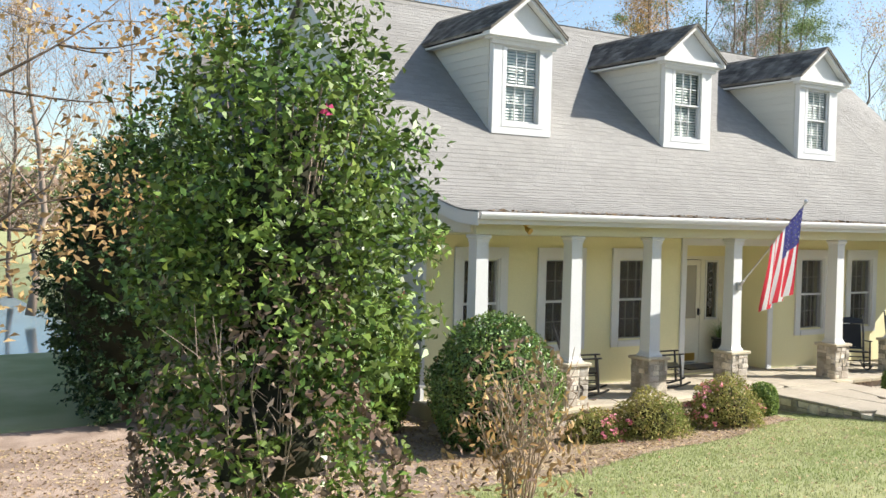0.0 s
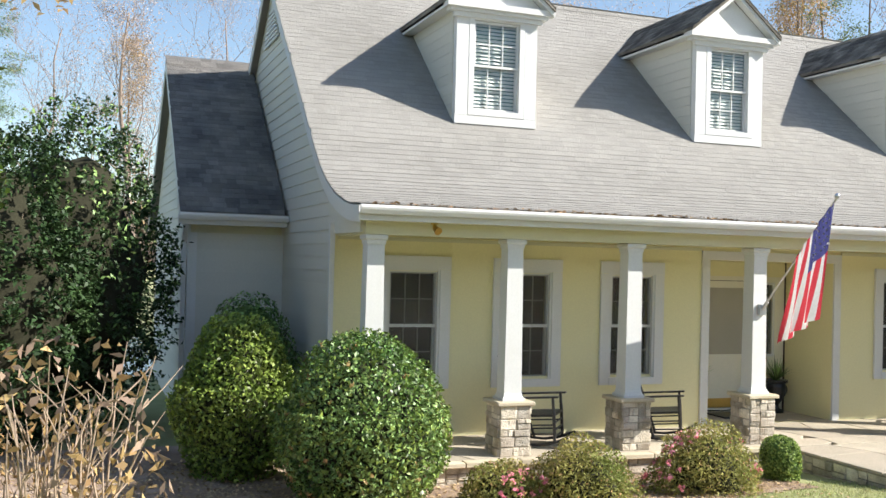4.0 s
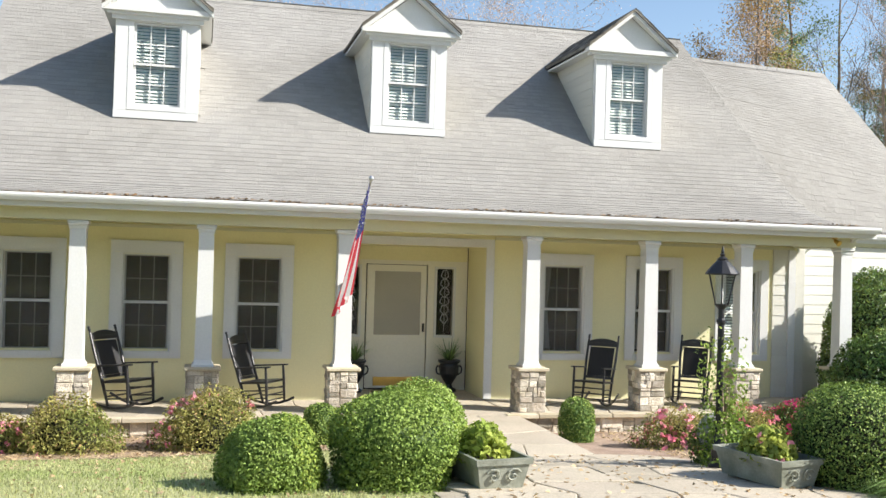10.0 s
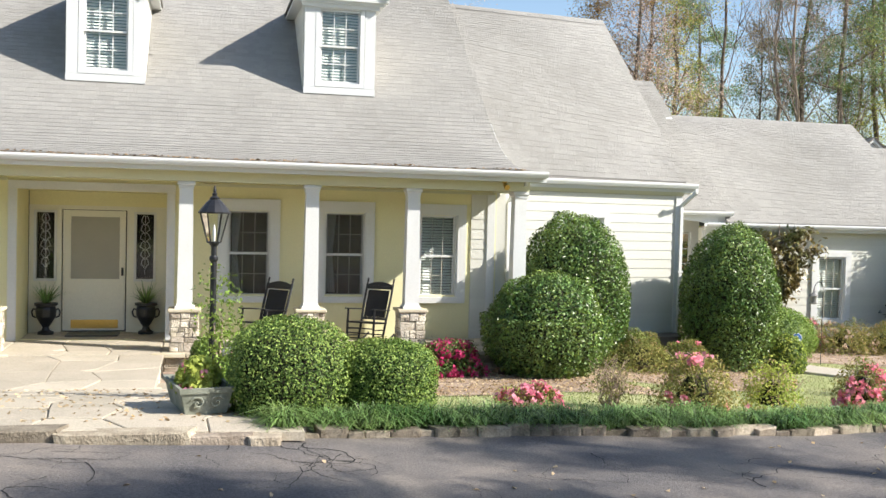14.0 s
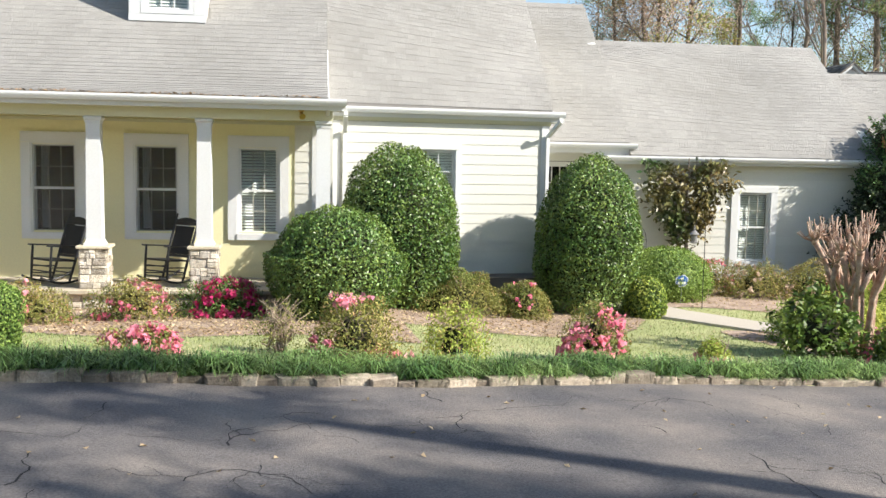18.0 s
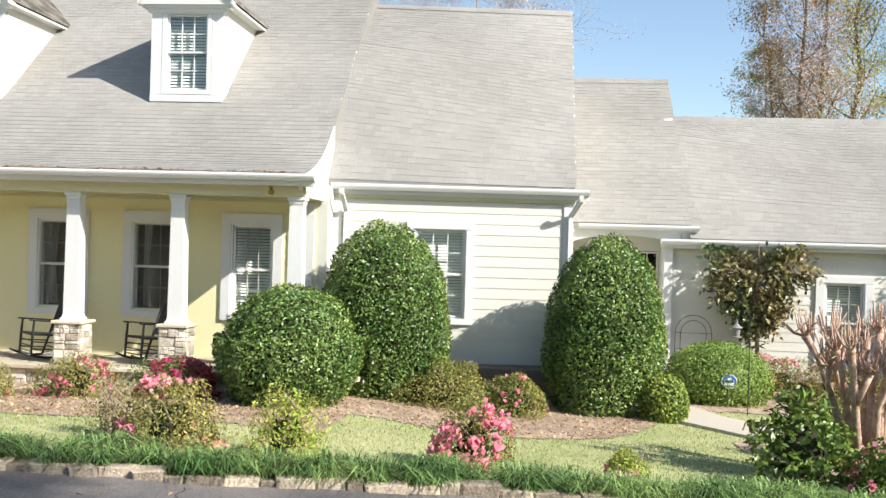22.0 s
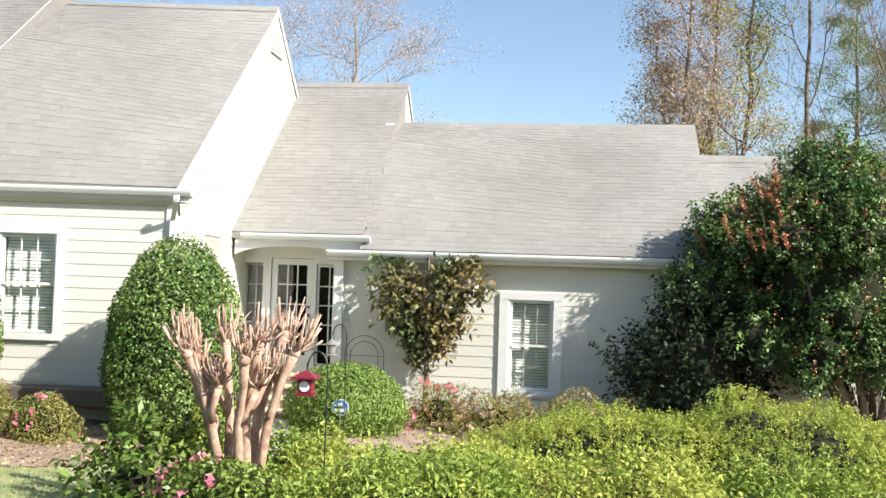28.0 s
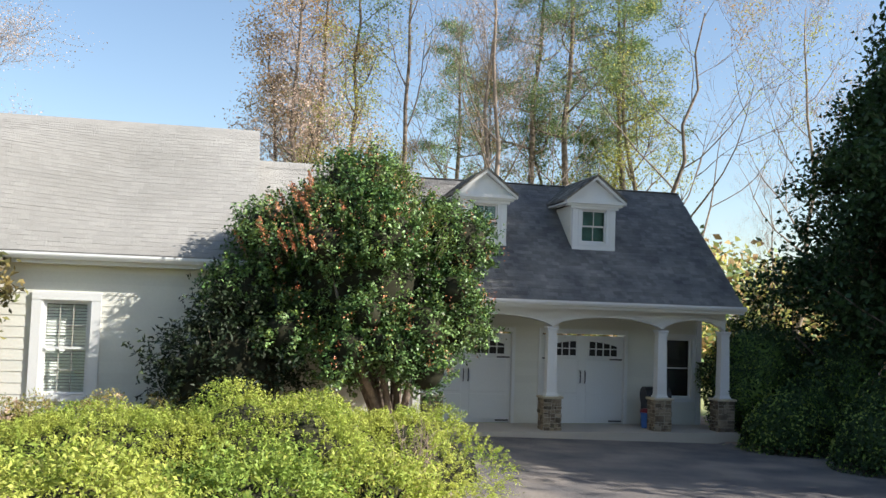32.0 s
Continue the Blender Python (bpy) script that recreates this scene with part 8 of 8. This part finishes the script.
# large berried holly before the garage
def berry_holly():
    x, y = 37.45, 14.75
    gz = float(ground_z(x, y))
    t = thing("holly_tree", "large spreading holly with orange-red berries, low forked trunk", "tree", at=(x, y, gz))
    rr, R = random.Random(90), np.random.RandomState(90)
    bm = bmesh.new()
    for i in range(9):
        a = i * 0.7 + rr.uniform(-0.2, 0.2)
        o = rr.uniform(0.5, 0.95)
        tube(bm, [(0.5 + 0.08 * math.cos(a), 0.08 * math.sin(a), -0.1), (0.5 + 0.35 * o * math.cos(a), 0.35 * o * math.sin(a), 0.8), (0.2 + o * math.cos(a), o * math.sin(a), 1.7 + rr.random()), (o * 1.25 * math.cos(a), o * 1.25 * math.sin(a), 2.8 + rr.random())], [0.10, 0.07, 0.045, 0.015], 7)
    part("trunk", bm, M["bark"], t, smooth=True)
    # the crown is a heap of uneven lobes round the limbs
    lobes = [(0, 0, 2.9, 1.5), (-0.2, -0.3, 3.8, 1.0), (0.05, -0.1, 4.6, 0.5), (-0.35, -0.3, 4.5, 0.42), (0.4, 0.2, 4.4, 0.45)]
    for i in range(44):
        a, u = rr.uniform(0, 6.28), rr.uniform(-1.0, 1.0)
        w = math.sqrt(1 - u * u * (0.92 if u > 0 else 0.35))
        r0 = rr.uniform(0.22, 0.60)
        w *= rr.uniform(0.86, 1.12)
        lobes.append((1.86 * w * math.cos(a), 1.28 * w * math.sin(a), 2.85 + 1.55 * u, r0))
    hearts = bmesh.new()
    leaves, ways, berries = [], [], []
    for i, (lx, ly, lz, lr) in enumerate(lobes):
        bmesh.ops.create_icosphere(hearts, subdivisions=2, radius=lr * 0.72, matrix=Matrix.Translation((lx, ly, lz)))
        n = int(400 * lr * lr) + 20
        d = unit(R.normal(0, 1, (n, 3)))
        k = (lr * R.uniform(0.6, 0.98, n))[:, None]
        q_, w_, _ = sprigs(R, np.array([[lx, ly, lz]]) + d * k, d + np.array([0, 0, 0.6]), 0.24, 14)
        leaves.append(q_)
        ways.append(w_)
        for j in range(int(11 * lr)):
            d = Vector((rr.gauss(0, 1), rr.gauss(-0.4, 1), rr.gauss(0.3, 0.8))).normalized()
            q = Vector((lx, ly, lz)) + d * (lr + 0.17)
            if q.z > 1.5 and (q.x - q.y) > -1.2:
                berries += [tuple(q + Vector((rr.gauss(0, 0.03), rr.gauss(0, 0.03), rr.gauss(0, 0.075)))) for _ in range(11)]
    # lumps inside the lobes, coloured dark as the crown's inner shade
    part("inner_growth", hearts, M["core_shade"], t, smooth=True)
    p, nrm = np.concatenate(leaves), np.concatenate(ways)
    quad_mesh("crown", leaf_quads(R, p, nrm, 0.072, 0.038, 0.85), M["l_hollytree"], t)
    k = R.uniform(0, 1, len(p)) < 0.13
    quad_mesh("fresh_leaves", leaf_quads(R, p[k] * 1.0 + nrm[k] * 0.03, nrm[k], 0.08, 0.045, 0.85), M["l_cam"], t)
    berries = np.array(berries)
    quad_mesh("fruit", leaf_quads(R, berries, np.tile([[0, -1.0, 0.2]], (len(berries), 1)), 0.027, 0.027, 0.9), M["berry"], t, "orange-red berry clusters")
    # long upright shoots
    bm = bmesh.new()
    V = []
    fruit = []
    for i in range(150):
        a, o = rr.uniform(0, 6.28), rr.uniform(0.2, 1.9)
        if i < 26:
            # fruiting shoots on the house side
            a, o = 3.67 + rr.gauss(0, 0.35), rr.uniform(0.9, 1.9)
        z = 4.6 - 0.34 * o * o
        q = Vector((o * math.cos(a), 0.75 * o * math.sin(a), z - 0.2))
        e = q + Vector((0.25 * math.cos(a), 0.25 * math.sin(a), rr.uniform(0.25, 0.6)))
        tube(bm, [q, e], [0.008, 0.003], 4)
        for k in range(26 if i > 25 else 8):
            V.append(tuple(q.lerp(e, k / 26)))
        for k in range(60 if i < 26 else 0):
            fruit.append(tuple(q.lerp(e, 0.25 + 0.75 * k / 60) + Vector((rr.gauss(0, 0.022), rr.gauss(0, 0.022), 0))))
    part("shoot", bm, M["twig"], t)["kind"] = "stuff"
    V = np.array(V)
    fruit = np.array(fruit)
    quad_mesh("fruiting_shoot", leaf_quads(R, fruit, np.tile([[0, -1.0, 0.2]], (len(fruit), 1)), 0.036, 0.033, 0.9), M["berry"], t, "shoots crowded with orange berries")
    quad_mesh("shoot_leaves", leaf_quads(R, V + R.normal(0, 0.03, V.shape), np.tile([[0, 0, 1.0]], (len(V), 1)), 0.06, 0.028, 1.0), M["l_cam"], t)


berry_holly()
shrub("dark_evergreen", "drooping evergreen between the holly and the wall, shade put into its leaves", 35.40, 14.25, 1.2, 0.55, 2.6, "l_dark", 8500, 0.11, 0.4, "tree", 92, 0.45, 0.60, 0.9, stems=6, shell=(0.45, 1.0), scale=3.5, core_leaf="core_shade", sprig=(0.32, 12))

# ---- woods behind the house ----
PINE = dict(leaf="l_pine", clump=0.62, per=80, size=0.25, wide=0.15, first=0.45, limbs=20, reach=0.20, levels=1, rise=0.05, upright=0.15, straight=0.006)
BARE = dict(leaf="l_pink", clump=0.9, per=5, size=0.075, wide=0.6, first=0.22, limbs=13, reach=0.46, levels=3, rise=0.3, upright=0.8, bark="barkpale", straight=0.012, keep=0.6)
RUST = dict(leaf="l_pink", leaf2="l_rust", clump=0.95, per=62, size=0.11, wide=0.6, first=0.14, limbs=26, reach=0.18, levels=1, rise=0.25, upright=0.6, straight=0.010)
GOLD = dict(leaf="l_yellow", leaf2="l_pine", clump=0.95, per=62, size=0.11, wide=0.6, first=0.14, limbs=24, reach=0.21, levels=1, rise=0.25, upright=0.6, straight=0.012)
FORK = dict(leaf="l_pink", clump=0.5, per=2, size=0.08, wide=0.6, first=0.52, limbs=5, reach=0.5, levels=1, rise=0.35, upright=1.6, straight=0.004)
OAK_THIN = dict(leaf="l_yellow", leaf2="l_rust", clump=0.7, per=16, size=0.11, wide=0.6, first=0.2, limbs=11, reach=0.62, levels=2, rise=0.22, upright=0.55, straight=0.02, keep=0.8)
SPREAD = dict(leaf="l_pink", clump=0.8, per=8, size=0.07, wide=0.6, first=0.3, limbs=17, reach=0.52, levels=3, rise=0.12, upright=0.45, bark="barkpale", straight=0.012, keep=0.9)
LABEL = dict(SPREAD="broad grey tree with a haze of fine bare twigs", FORK="tall forked tree with few leaves behind the garage", OAK="spreading dark-limbed oak with thin yellow leaves", PINE="tall pine with a bare lower trunk behind the house", BARE="nearly bare grey tree with fine branching", RUST="autumn tree with rust and faded pink leaves", GOLD="slender tree with thin yellow-green leaves")
MODEL = {}
BACK = [
    ("SPREAD", 24.0, 36.0, 14.0, 1), ("RUST", 37.5, 36.0, 18.0, 3), ("RUST", 38.6, 37.0, 17.0, 7), ("GOLD", 39.2, 36.3, 17.5, 4), ("RUST", 36.8, 38.0, 13.5, 5), ("FORK", 41.7, 36.0, 17.5, 2), 
    ("RUST", 42.6, 39.0, 9.5, 11), ("RUST", 41.4, 40.0, 8.5, 15), ("BARE", 44.7, 36.0, 18.0, 6), ("BARE", 46.2, 37.0, 18.0, 9), ("PINE", 47.5, 38.5, 20.0, 8), 
    ("PINE", 48.7, 37.0, 20.5, 10), ("RUST", 46.2, 40.0, 13.5, 15), ("GOLD", 48.8, 40.5, 12.0, 13), ("GOLD", 50.4, 39.0, 10.0, 17), ("PINE", 52.1, 38.0, 19.5, 12), 
    ("GOLD", 52.4, 37.2, 18.0, 16), ("OAK", 52.1, 34.5, 14.5, 14), ("GOLD", 52.5, 41.0, 14.0, 18), ("BARE", 59.0, 36.0, 16.0, 18), ("BARE", 62.2, 44.0, 9.0, 22), 
    ("GOLD", 67.2, 40.0, 15.0, 32), ("PINE", 72.6, 44.0, 18.0, 30), ("PINE", 46.4, 47.0, 17.0, 19), ("PINE", 38.2, 46.0, 13.0, 34),
    ("BARE", 15.5, 38.0, 13.0, 24), ("BARE", 19.5, 40.0, 14.0, 25), ("BARE", 11.5, 38.0, 12.5, 26), ("BARE", 8.0, 36.0, 12.0, 27), ("BARE", 5.5, 40.0, 12.0, 29), ("PINE", 2.0, 44.0, 15.0, 30),
    ("RUST", 8.5, 44.0, 12.5, 35),
]
KINDS = dict(SPREAD=SPREAD, FORK=FORK, OAK=OAK_THIN, PINE=PINE, BARE=BARE, RUST=RUST, GOLD=GOLD)
for kind, x, y, h, s in BACK:
    k = (kind, s % 4)
    name = {"PINE": "pine_tree", "BARE": "bare_tree", "RUST": "autumn_tree", "GOLD": "yellow_tree", "FORK": "bare_tree", "OAK": "oak_tree", "SPREAD": "bare_tree"}[kind]
    if k not in MODEL:
        MODEL[k] = (tree(name, LABEL[kind], x, y, h, 100 + s, trunk=0.20 if kind == "PINE" else 0.15, group="woods behind the house", z=-1.2, **KINDS[kind]), h)
    else:
        ob, h0 = MODEL[k]
        ob2 = copy_thing(ob, Matrix.Translation((x, y, -1.2)) @ Matrix.Rotation(s * 1.7, 4, "Z"))
        ob2.scale = (h / h0, h / h0, h / h0)

# dark trees by the garage and on the sunny side of the drive, which throw the shade there
OAK = dict(leaf="l_shade", leaf2="l_shade", clump=0.9, per=60, size=0.20, wide=0.55, first=0.08, limbs=34, reach=0.30, levels=1, rise=0.1, upright=0.4)
big = tree("shade_tree", "dense dark evergreen tree beside the garage drive", 51.8, 17.0, 9.5, 201, trunk=0.25, group="shade trees", **OAK)
for i, (x, y, k) in enumerate(((54.3, 19.2, 1.15), (51.6, 20.6, 0.85), (52.5, 22.3, 1.0), (54.2, 21.2, 1.15), (56.0, 15.0, 1.6), (59.5, 17.5, 1.9), (58.0, 11.0, 1.7), (54.0, 11.8, 1.25))):
    ob = copy_thing(big, Matrix.Translation((x, y, -2.0)) @ Matrix.Rotation(i * 1.3 + 0.5, 4, "Z"))
    ob.scale = (k, k, k)
tree("roadside_tree", "tall tree on the far side of the drive", 45.3, -9.4, 16.5, 202, trunk=0.36, group="roadside trees", z=-1.4, leaf="l_pine", leaf2="l_yellow", clump=0.75, per=62, size=0.24, wide=0.5, first=0.60, limbs=18, reach=0.19, levels=1, rise=0.1, upright=0.3, straight=0.004)
tree("roadside_tree", "tall leafy tree on the far side of the drive", 40.6, -8.4, 14.5, 204, trunk=0.34, group="roadside trees", z=-1.4, leaf="l_pine", leaf2="l_yellow", clump=0.7, per=55, size=0.24, wide=0.5, first=0.62, limbs=16, reach=0.17, levels=1, rise=0.1, upright=0.3, straight=0.004)
tree("roadside_pine", "tall slim pine at the drive's far side", 36.7, -3.45, 13.5, 203, leaf="l_pine", clump=0.5, per=40, size=0.22, wide=0.2, first=0.80, limbs=9, reach=0.14, levels=1, trunk=0.37, rise=0.05, upright=0.2, straight=0.002, group="roadside trees", lean=(0, -0.05))
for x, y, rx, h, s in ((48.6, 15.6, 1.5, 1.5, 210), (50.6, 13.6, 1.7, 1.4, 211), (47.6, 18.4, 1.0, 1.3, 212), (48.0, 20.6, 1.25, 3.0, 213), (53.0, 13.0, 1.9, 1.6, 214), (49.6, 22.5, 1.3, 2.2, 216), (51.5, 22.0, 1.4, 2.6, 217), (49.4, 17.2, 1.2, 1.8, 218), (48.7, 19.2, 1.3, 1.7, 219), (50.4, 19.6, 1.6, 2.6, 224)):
    shrub("dark_shrub", "dark green shrub beside the garage drive, shade put into its leaves", x, y, rx, rx * 0.9, h, "l_shade", int(5200 * rx * h ** 0.6), 0.085, 0.5, "mound" if h < 2 else "ball", s, 0.15, 0.78, 0.8, group="garage shrubs", stems=4, extra=("l_box", 900))
shrub("dry_shrub", "shaded shrub with reddish faded leaves", 50.0, 17.4, 0.9, 0.8, 2.3, "l_pink", 900, 0.10, 0.5, "ball", 215, 0.3, 0.0, 1.0, stems=12, shell=(0.2, 1.1), extra=("l_rust", 300), thick=0.4)

# far woods as a ragged belt of leaves, and the opposite shore of the lake
def belt(name, label, pts, h0, h1, n, mats, size, seed, z, depth=6.0):
    R = np.random.RandomState(seed)
    P = np.array(pts, float)
    seg = np.r_[0, np.cumsum(np.linalg.norm(np.diff(P, axis=0), axis=1))]
    for i, m in enumerate(mats):
        s = R.uniform(0, seg[-1], n)
        x, y = np.interp(s, seg, P[:, 0]), np.interp(s, seg, P[:, 1])
        top = h0 + (h1 - h0) * (0.5 + 0.5 * np.sin(s * 0.21 + seed) * np.sin(s * 0.083 + 1.3) + 0.25 * np.sin(s * 0.9 + i))
        u = R.uniform(0, 1, n) ** 0.75
        pos = np.stack([x + R.normal(0, depth * 0.3, n), y + R.normal(0, depth * 0.5, n), z + u * top], -1)
        ob = quad_mesh(name, leaf_quads(R, pos, np.tile([[0, -0.6, 0.8]], (n, 1)), size, size * 0.6, 0.9), M[m])
        tagged(ob, label, "woods", kind="stuff")


belt("far_woods", "distant mixed autumn woods", [(56, 68), (66, 66), (100, 55), (120, 30)], 5, 10, 7000, ("l_pine", "l_yellow", "l_rust"), 0.7, 301, -2.5)
belt("far_woods", "understorey thicket behind the garage", [(42, 44), (52, 45), (66, 40), (74, 26)], 2.0, 5.0, 6000, ("l_pine", "l_rust", "l_yellow"), 0.4, 302, -2.0, 4.0)
belt("far_shore", "hazy wooded far shore of the lake", [(-150, 190), (-60, 195), (0, 192), (40, 180)], 9, 17, 9000, ("l_pink", "l_pine", "l_dead"), 1.6, 303, -1.8, 8.0)
belt("roadside_woods", "tall woods on the other side of the drive", [(-60, -26), (-25, -34), (10, -38), (45, -36), (66, -26)], 7, 11, 22000, ("l_pine", "l_shade"), 0.8, 304, -1.0)
# neighbour's pale building beyond the garage
nb = thing("far_house", "pale siding of a house far beyond the garage", "house", at=(76, 62, -3.4))
part("wall", boxes((-6, 6, 0, 6, 0, 4.6)), M["white"], nb)
part("roof", extrude_x(bmesh.new(), -6.4, 6.4, [(-0.5, 4.4), (3, 6.8), (6.5, 4.4)]), M["shingle"], nb)
for x in (-3.5, 0, 3.5):
    part("window", boxes((x - 0.6, x + 0.6, -0.05, -0.01, 1.4, 3.2)), M["dark"], nb)
# overhanging autumn branch at the lake side and a twig over the drive
tree("lakeside_tree", "tree with brown autumn leaves overhanging the lawn", 2.2, 11.5, 8.5, 220, leaf="l_rust", leaf2="l_dead", clump=0.7, per=48, size=0.12, first=0.25, limbs=18, reach=0.42, levels=1, trunk=0.13, rise=0.1, upright=0.25)
# hemlock beside the drive, whose branch hangs over it
hm = tree("hemlock", "hemlock beside the drive with a drooping cone-bearing branch", 33.2, -6.0, 13.0, 221, leaf="l_pine", clump=0.6, per=48, size=0.15, first=0.62, limbs=16, reach=0.17, levels=1, trunk=0.16, rise=0.0, upright=0.1, straight=0.003)
rr, R = random.Random(222), np.random.RandomState(222)
bm = bmesh.new()
base = Vector((33.15, -5.95, float(ground_z(33.2, -6.0)) + 4.6))
end = Vector((25.98, -1.80, 2.54))
spray, along = [], []
main = [base.lerp(end, u) + Vector((0, 0, 0.9 * math.sin(u * math.pi) * 0.8)) for u in (i / 12 for i in range(13))]
tube(bm, main, [0.05 * (1 - 0.88 * i / 12) + 0.003 for i in range(13)], 6)
for i in range(90):
    u = rr.uniform(0.66, 1.0)
    k = min(int(u * 12), 11)
    q = main[k].lerp(main[k + 1], u * 12 - k)
    way = Vector((rr.choice((-1, 1, 1)) * rr.uniform(0.3, 1.0), rr.uniform(-0.5, 0.5), rr.uniform(-0.45, 0.1))).normalized()
    L = rr.uniform(0.14, 0.40)
    pts = [q + way * L * v + Vector((0, 0, -0.10 * v * v)) for v in (0, 0.35, 0.7, 1.0)]
    tube(bm, pts, [0.006, 0.005, 0.0035, 0.002], 4)
    for j in range(260):
        v = rr.uniform(0.08, 1.05)
        spray.append(tuple(q + way * L * v + Vector((rr.gauss(0, 0.03), rr.gauss(0, 0.03), -0.10 * v * v + rr.gauss(0, 0.015)))))
        along.append(tuple(way + Vector((rr.gauss(0, 0.6), rr.gauss(0, 0.6), rr.gauss(0, 0.3)))))
m0 = hm.matrix_basis.inverted()
br = part("hanging_branch", bm, M["bark"], hm)
br.data.transform(m0)
sp = quad_mesh("needle_spray", leaf_quads(R, np.array(spray), np.tile([[0, 0, 1.0]], (len(spray), 1)), 0.032, 0.0075, 0.5, fold=0, along=np.array(along)), M["l_pine"], br)
sp.data.transform(m0)

# ---- lawn, border grass and litter ----
def blades(name, label, pos, material, height, width, lean, seed, category="grass"):
    R = np.random.RandomState(seed)
    n = len(pos)
    a = R.uniform(0, 2 * np.pi, n)
    d = np.stack([np.cos(a), np.sin(a), np.zeros(n)], -1)
    s = np.stack([-np.sin(a), np.cos(a), np.zeros(n)], -1)
    h = (height * R.uniform(0.6, 1.3, n))[:, None]
    w = width * R.uniform(0.7, 1.2, n)[:, None]
    up = np.array([0, 0, 1.0])
    k = R.uniform(0.3, 1.0, n)[:, None] * lean
    mid = pos + up * h * 0.6 + d * h * k * 0.35
    tip = pos + up * h * (1 - 0.45 * k) + d * h * k
    low = np.stack([pos - s * w, pos + s * w, mid + s * w * 0.8, mid - s * w * 0.8], 1)
    high = np.stack([mid - s * w * 0.8, mid + s * w * 0.8, tip + s * w * 0.15, tip - s * w * 0.15], 1)
    ob = quad_mesh(name, np.concatenate([low, high]), material)
    return tagged(ob, label, category, kind="stuff")


R = np.random.RandomState(400)
n = 760
cx = R.uniform(18.95, 33.3, n)
cx = cx + 0.10 * np.sin(cx * 7.1) + 0.06 * np.sin(cx * 17.3)
cy = kerb_y(cx) + 0.07 + R.uniform(0, 1, n) ** 1.3 * (0.46 + 0.16 * np.sin(cx * 2.2))
k = 46
clump = np.repeat(cx, k) + R.normal(0, 0.038, n * k)
y = np.repeat(cy, k) + R.normal(0, 0.038, n * k)
pos = np.stack([clump, y, ground_z(clump, y) - 0.01], -1)
blades("border_grass", "arching dark green mondo grass along the kerb", pos, M["l_mondo"], np.repeat(R.uniform(0.12, 0.27, n), k), 0.0058, 1.75, 401, "border grass")


def scatter(n, x0, x1, y0, y1, test, seed):
    R = np.random.RandomState(seed)
    x, y = R.uniform(x0, x1, n), R.uniform(y0, y1, n)
    k = np.array([test(a, b) for a, b in zip(x, y)])
    x, y = x[k], y[k]
    return np.stack([x, y, land(x, y)], -1)


def on_lawn(x, y):
    return drive_edge(x, y) < -0.1 and not in_bed(x, y) and not patio_keep(x, y)


blades("lawn_grass", "short mown lawn grass, green and straw", np.concatenate([scatter(60000, 6.5, 15.6, 3.6, 9.0, on_lawn, 402), scatter(70000, 18.9, 32, 3.9, 12.0, on_lawn, 403)]), M["l_grass"], 0.035, 0.004, 0.9, 404, "grass")


def litter(name, label, pos, seed, size, material="l_dead"):
    R = np.random.RandomState(seed)
    pos = pos + np.array([0, 0, 0.022])
    ob = quad_mesh(name, leaf_quads(R, pos, np.tile([[0, 0, 1.0]], (len(pos), 1)), size, size * 0.65, 0.3, fold=0.2), M[material])
    return tagged(ob, label, "leaf litter", kind="stuff")


litter("fallen_leaves", "brown fallen leaves on the pine straw beds", np.concatenate([scatter(16000, 3, 15, 5, 12, in_bed, 405), scatter(9000, 18.9, 29, 6, 12.3, in_bed, 406), scatter(5000, 29, 39, 5, 15, in_bed, 413)]), 407, 0.055)
litter("fallen_leaves", "scattered dry leaves on the asphalt and patio", np.concatenate([scatter(900, 14, 40, -5, 12, lambda a, b: drive_edge(a, b) > 0.1, 408), scatter(420, 14.9, 18.9, 3.2, 7, patio_keep, 409) + np.array([0, 0, 0.03])]), 410, 0.06)
litter("fallen_leaves", "a few dry leaves lying on the lawn", np.concatenate([scatter(1100, 6, 15, 3.6, 9, on_lawn, 411), scatter(900, 18.9, 32, 4, 12, on_lawn, 412)]), 414, 0.05)
# pine straw needles on the beds
pos = np.concatenate([scatter(22000, 8, 15, 6.5, 10.5, in_bed, 415), scatter(24000, 18.9, 29, 6.3, 12, in_bed, 416)])
R = np.random.RandomState(417)
ob = quad_mesh("pine_straw", leaf_quads(R, pos + np.array([0, 0, 0.02]), np.tile([[0, 0, 1.0]], (len(pos), 1)), 0.13, 0.006, 0.12, fold=0), M["l_dead"])
tagged(ob, "loose pine straw mulch in the beds", "mulch", kind="stuff")
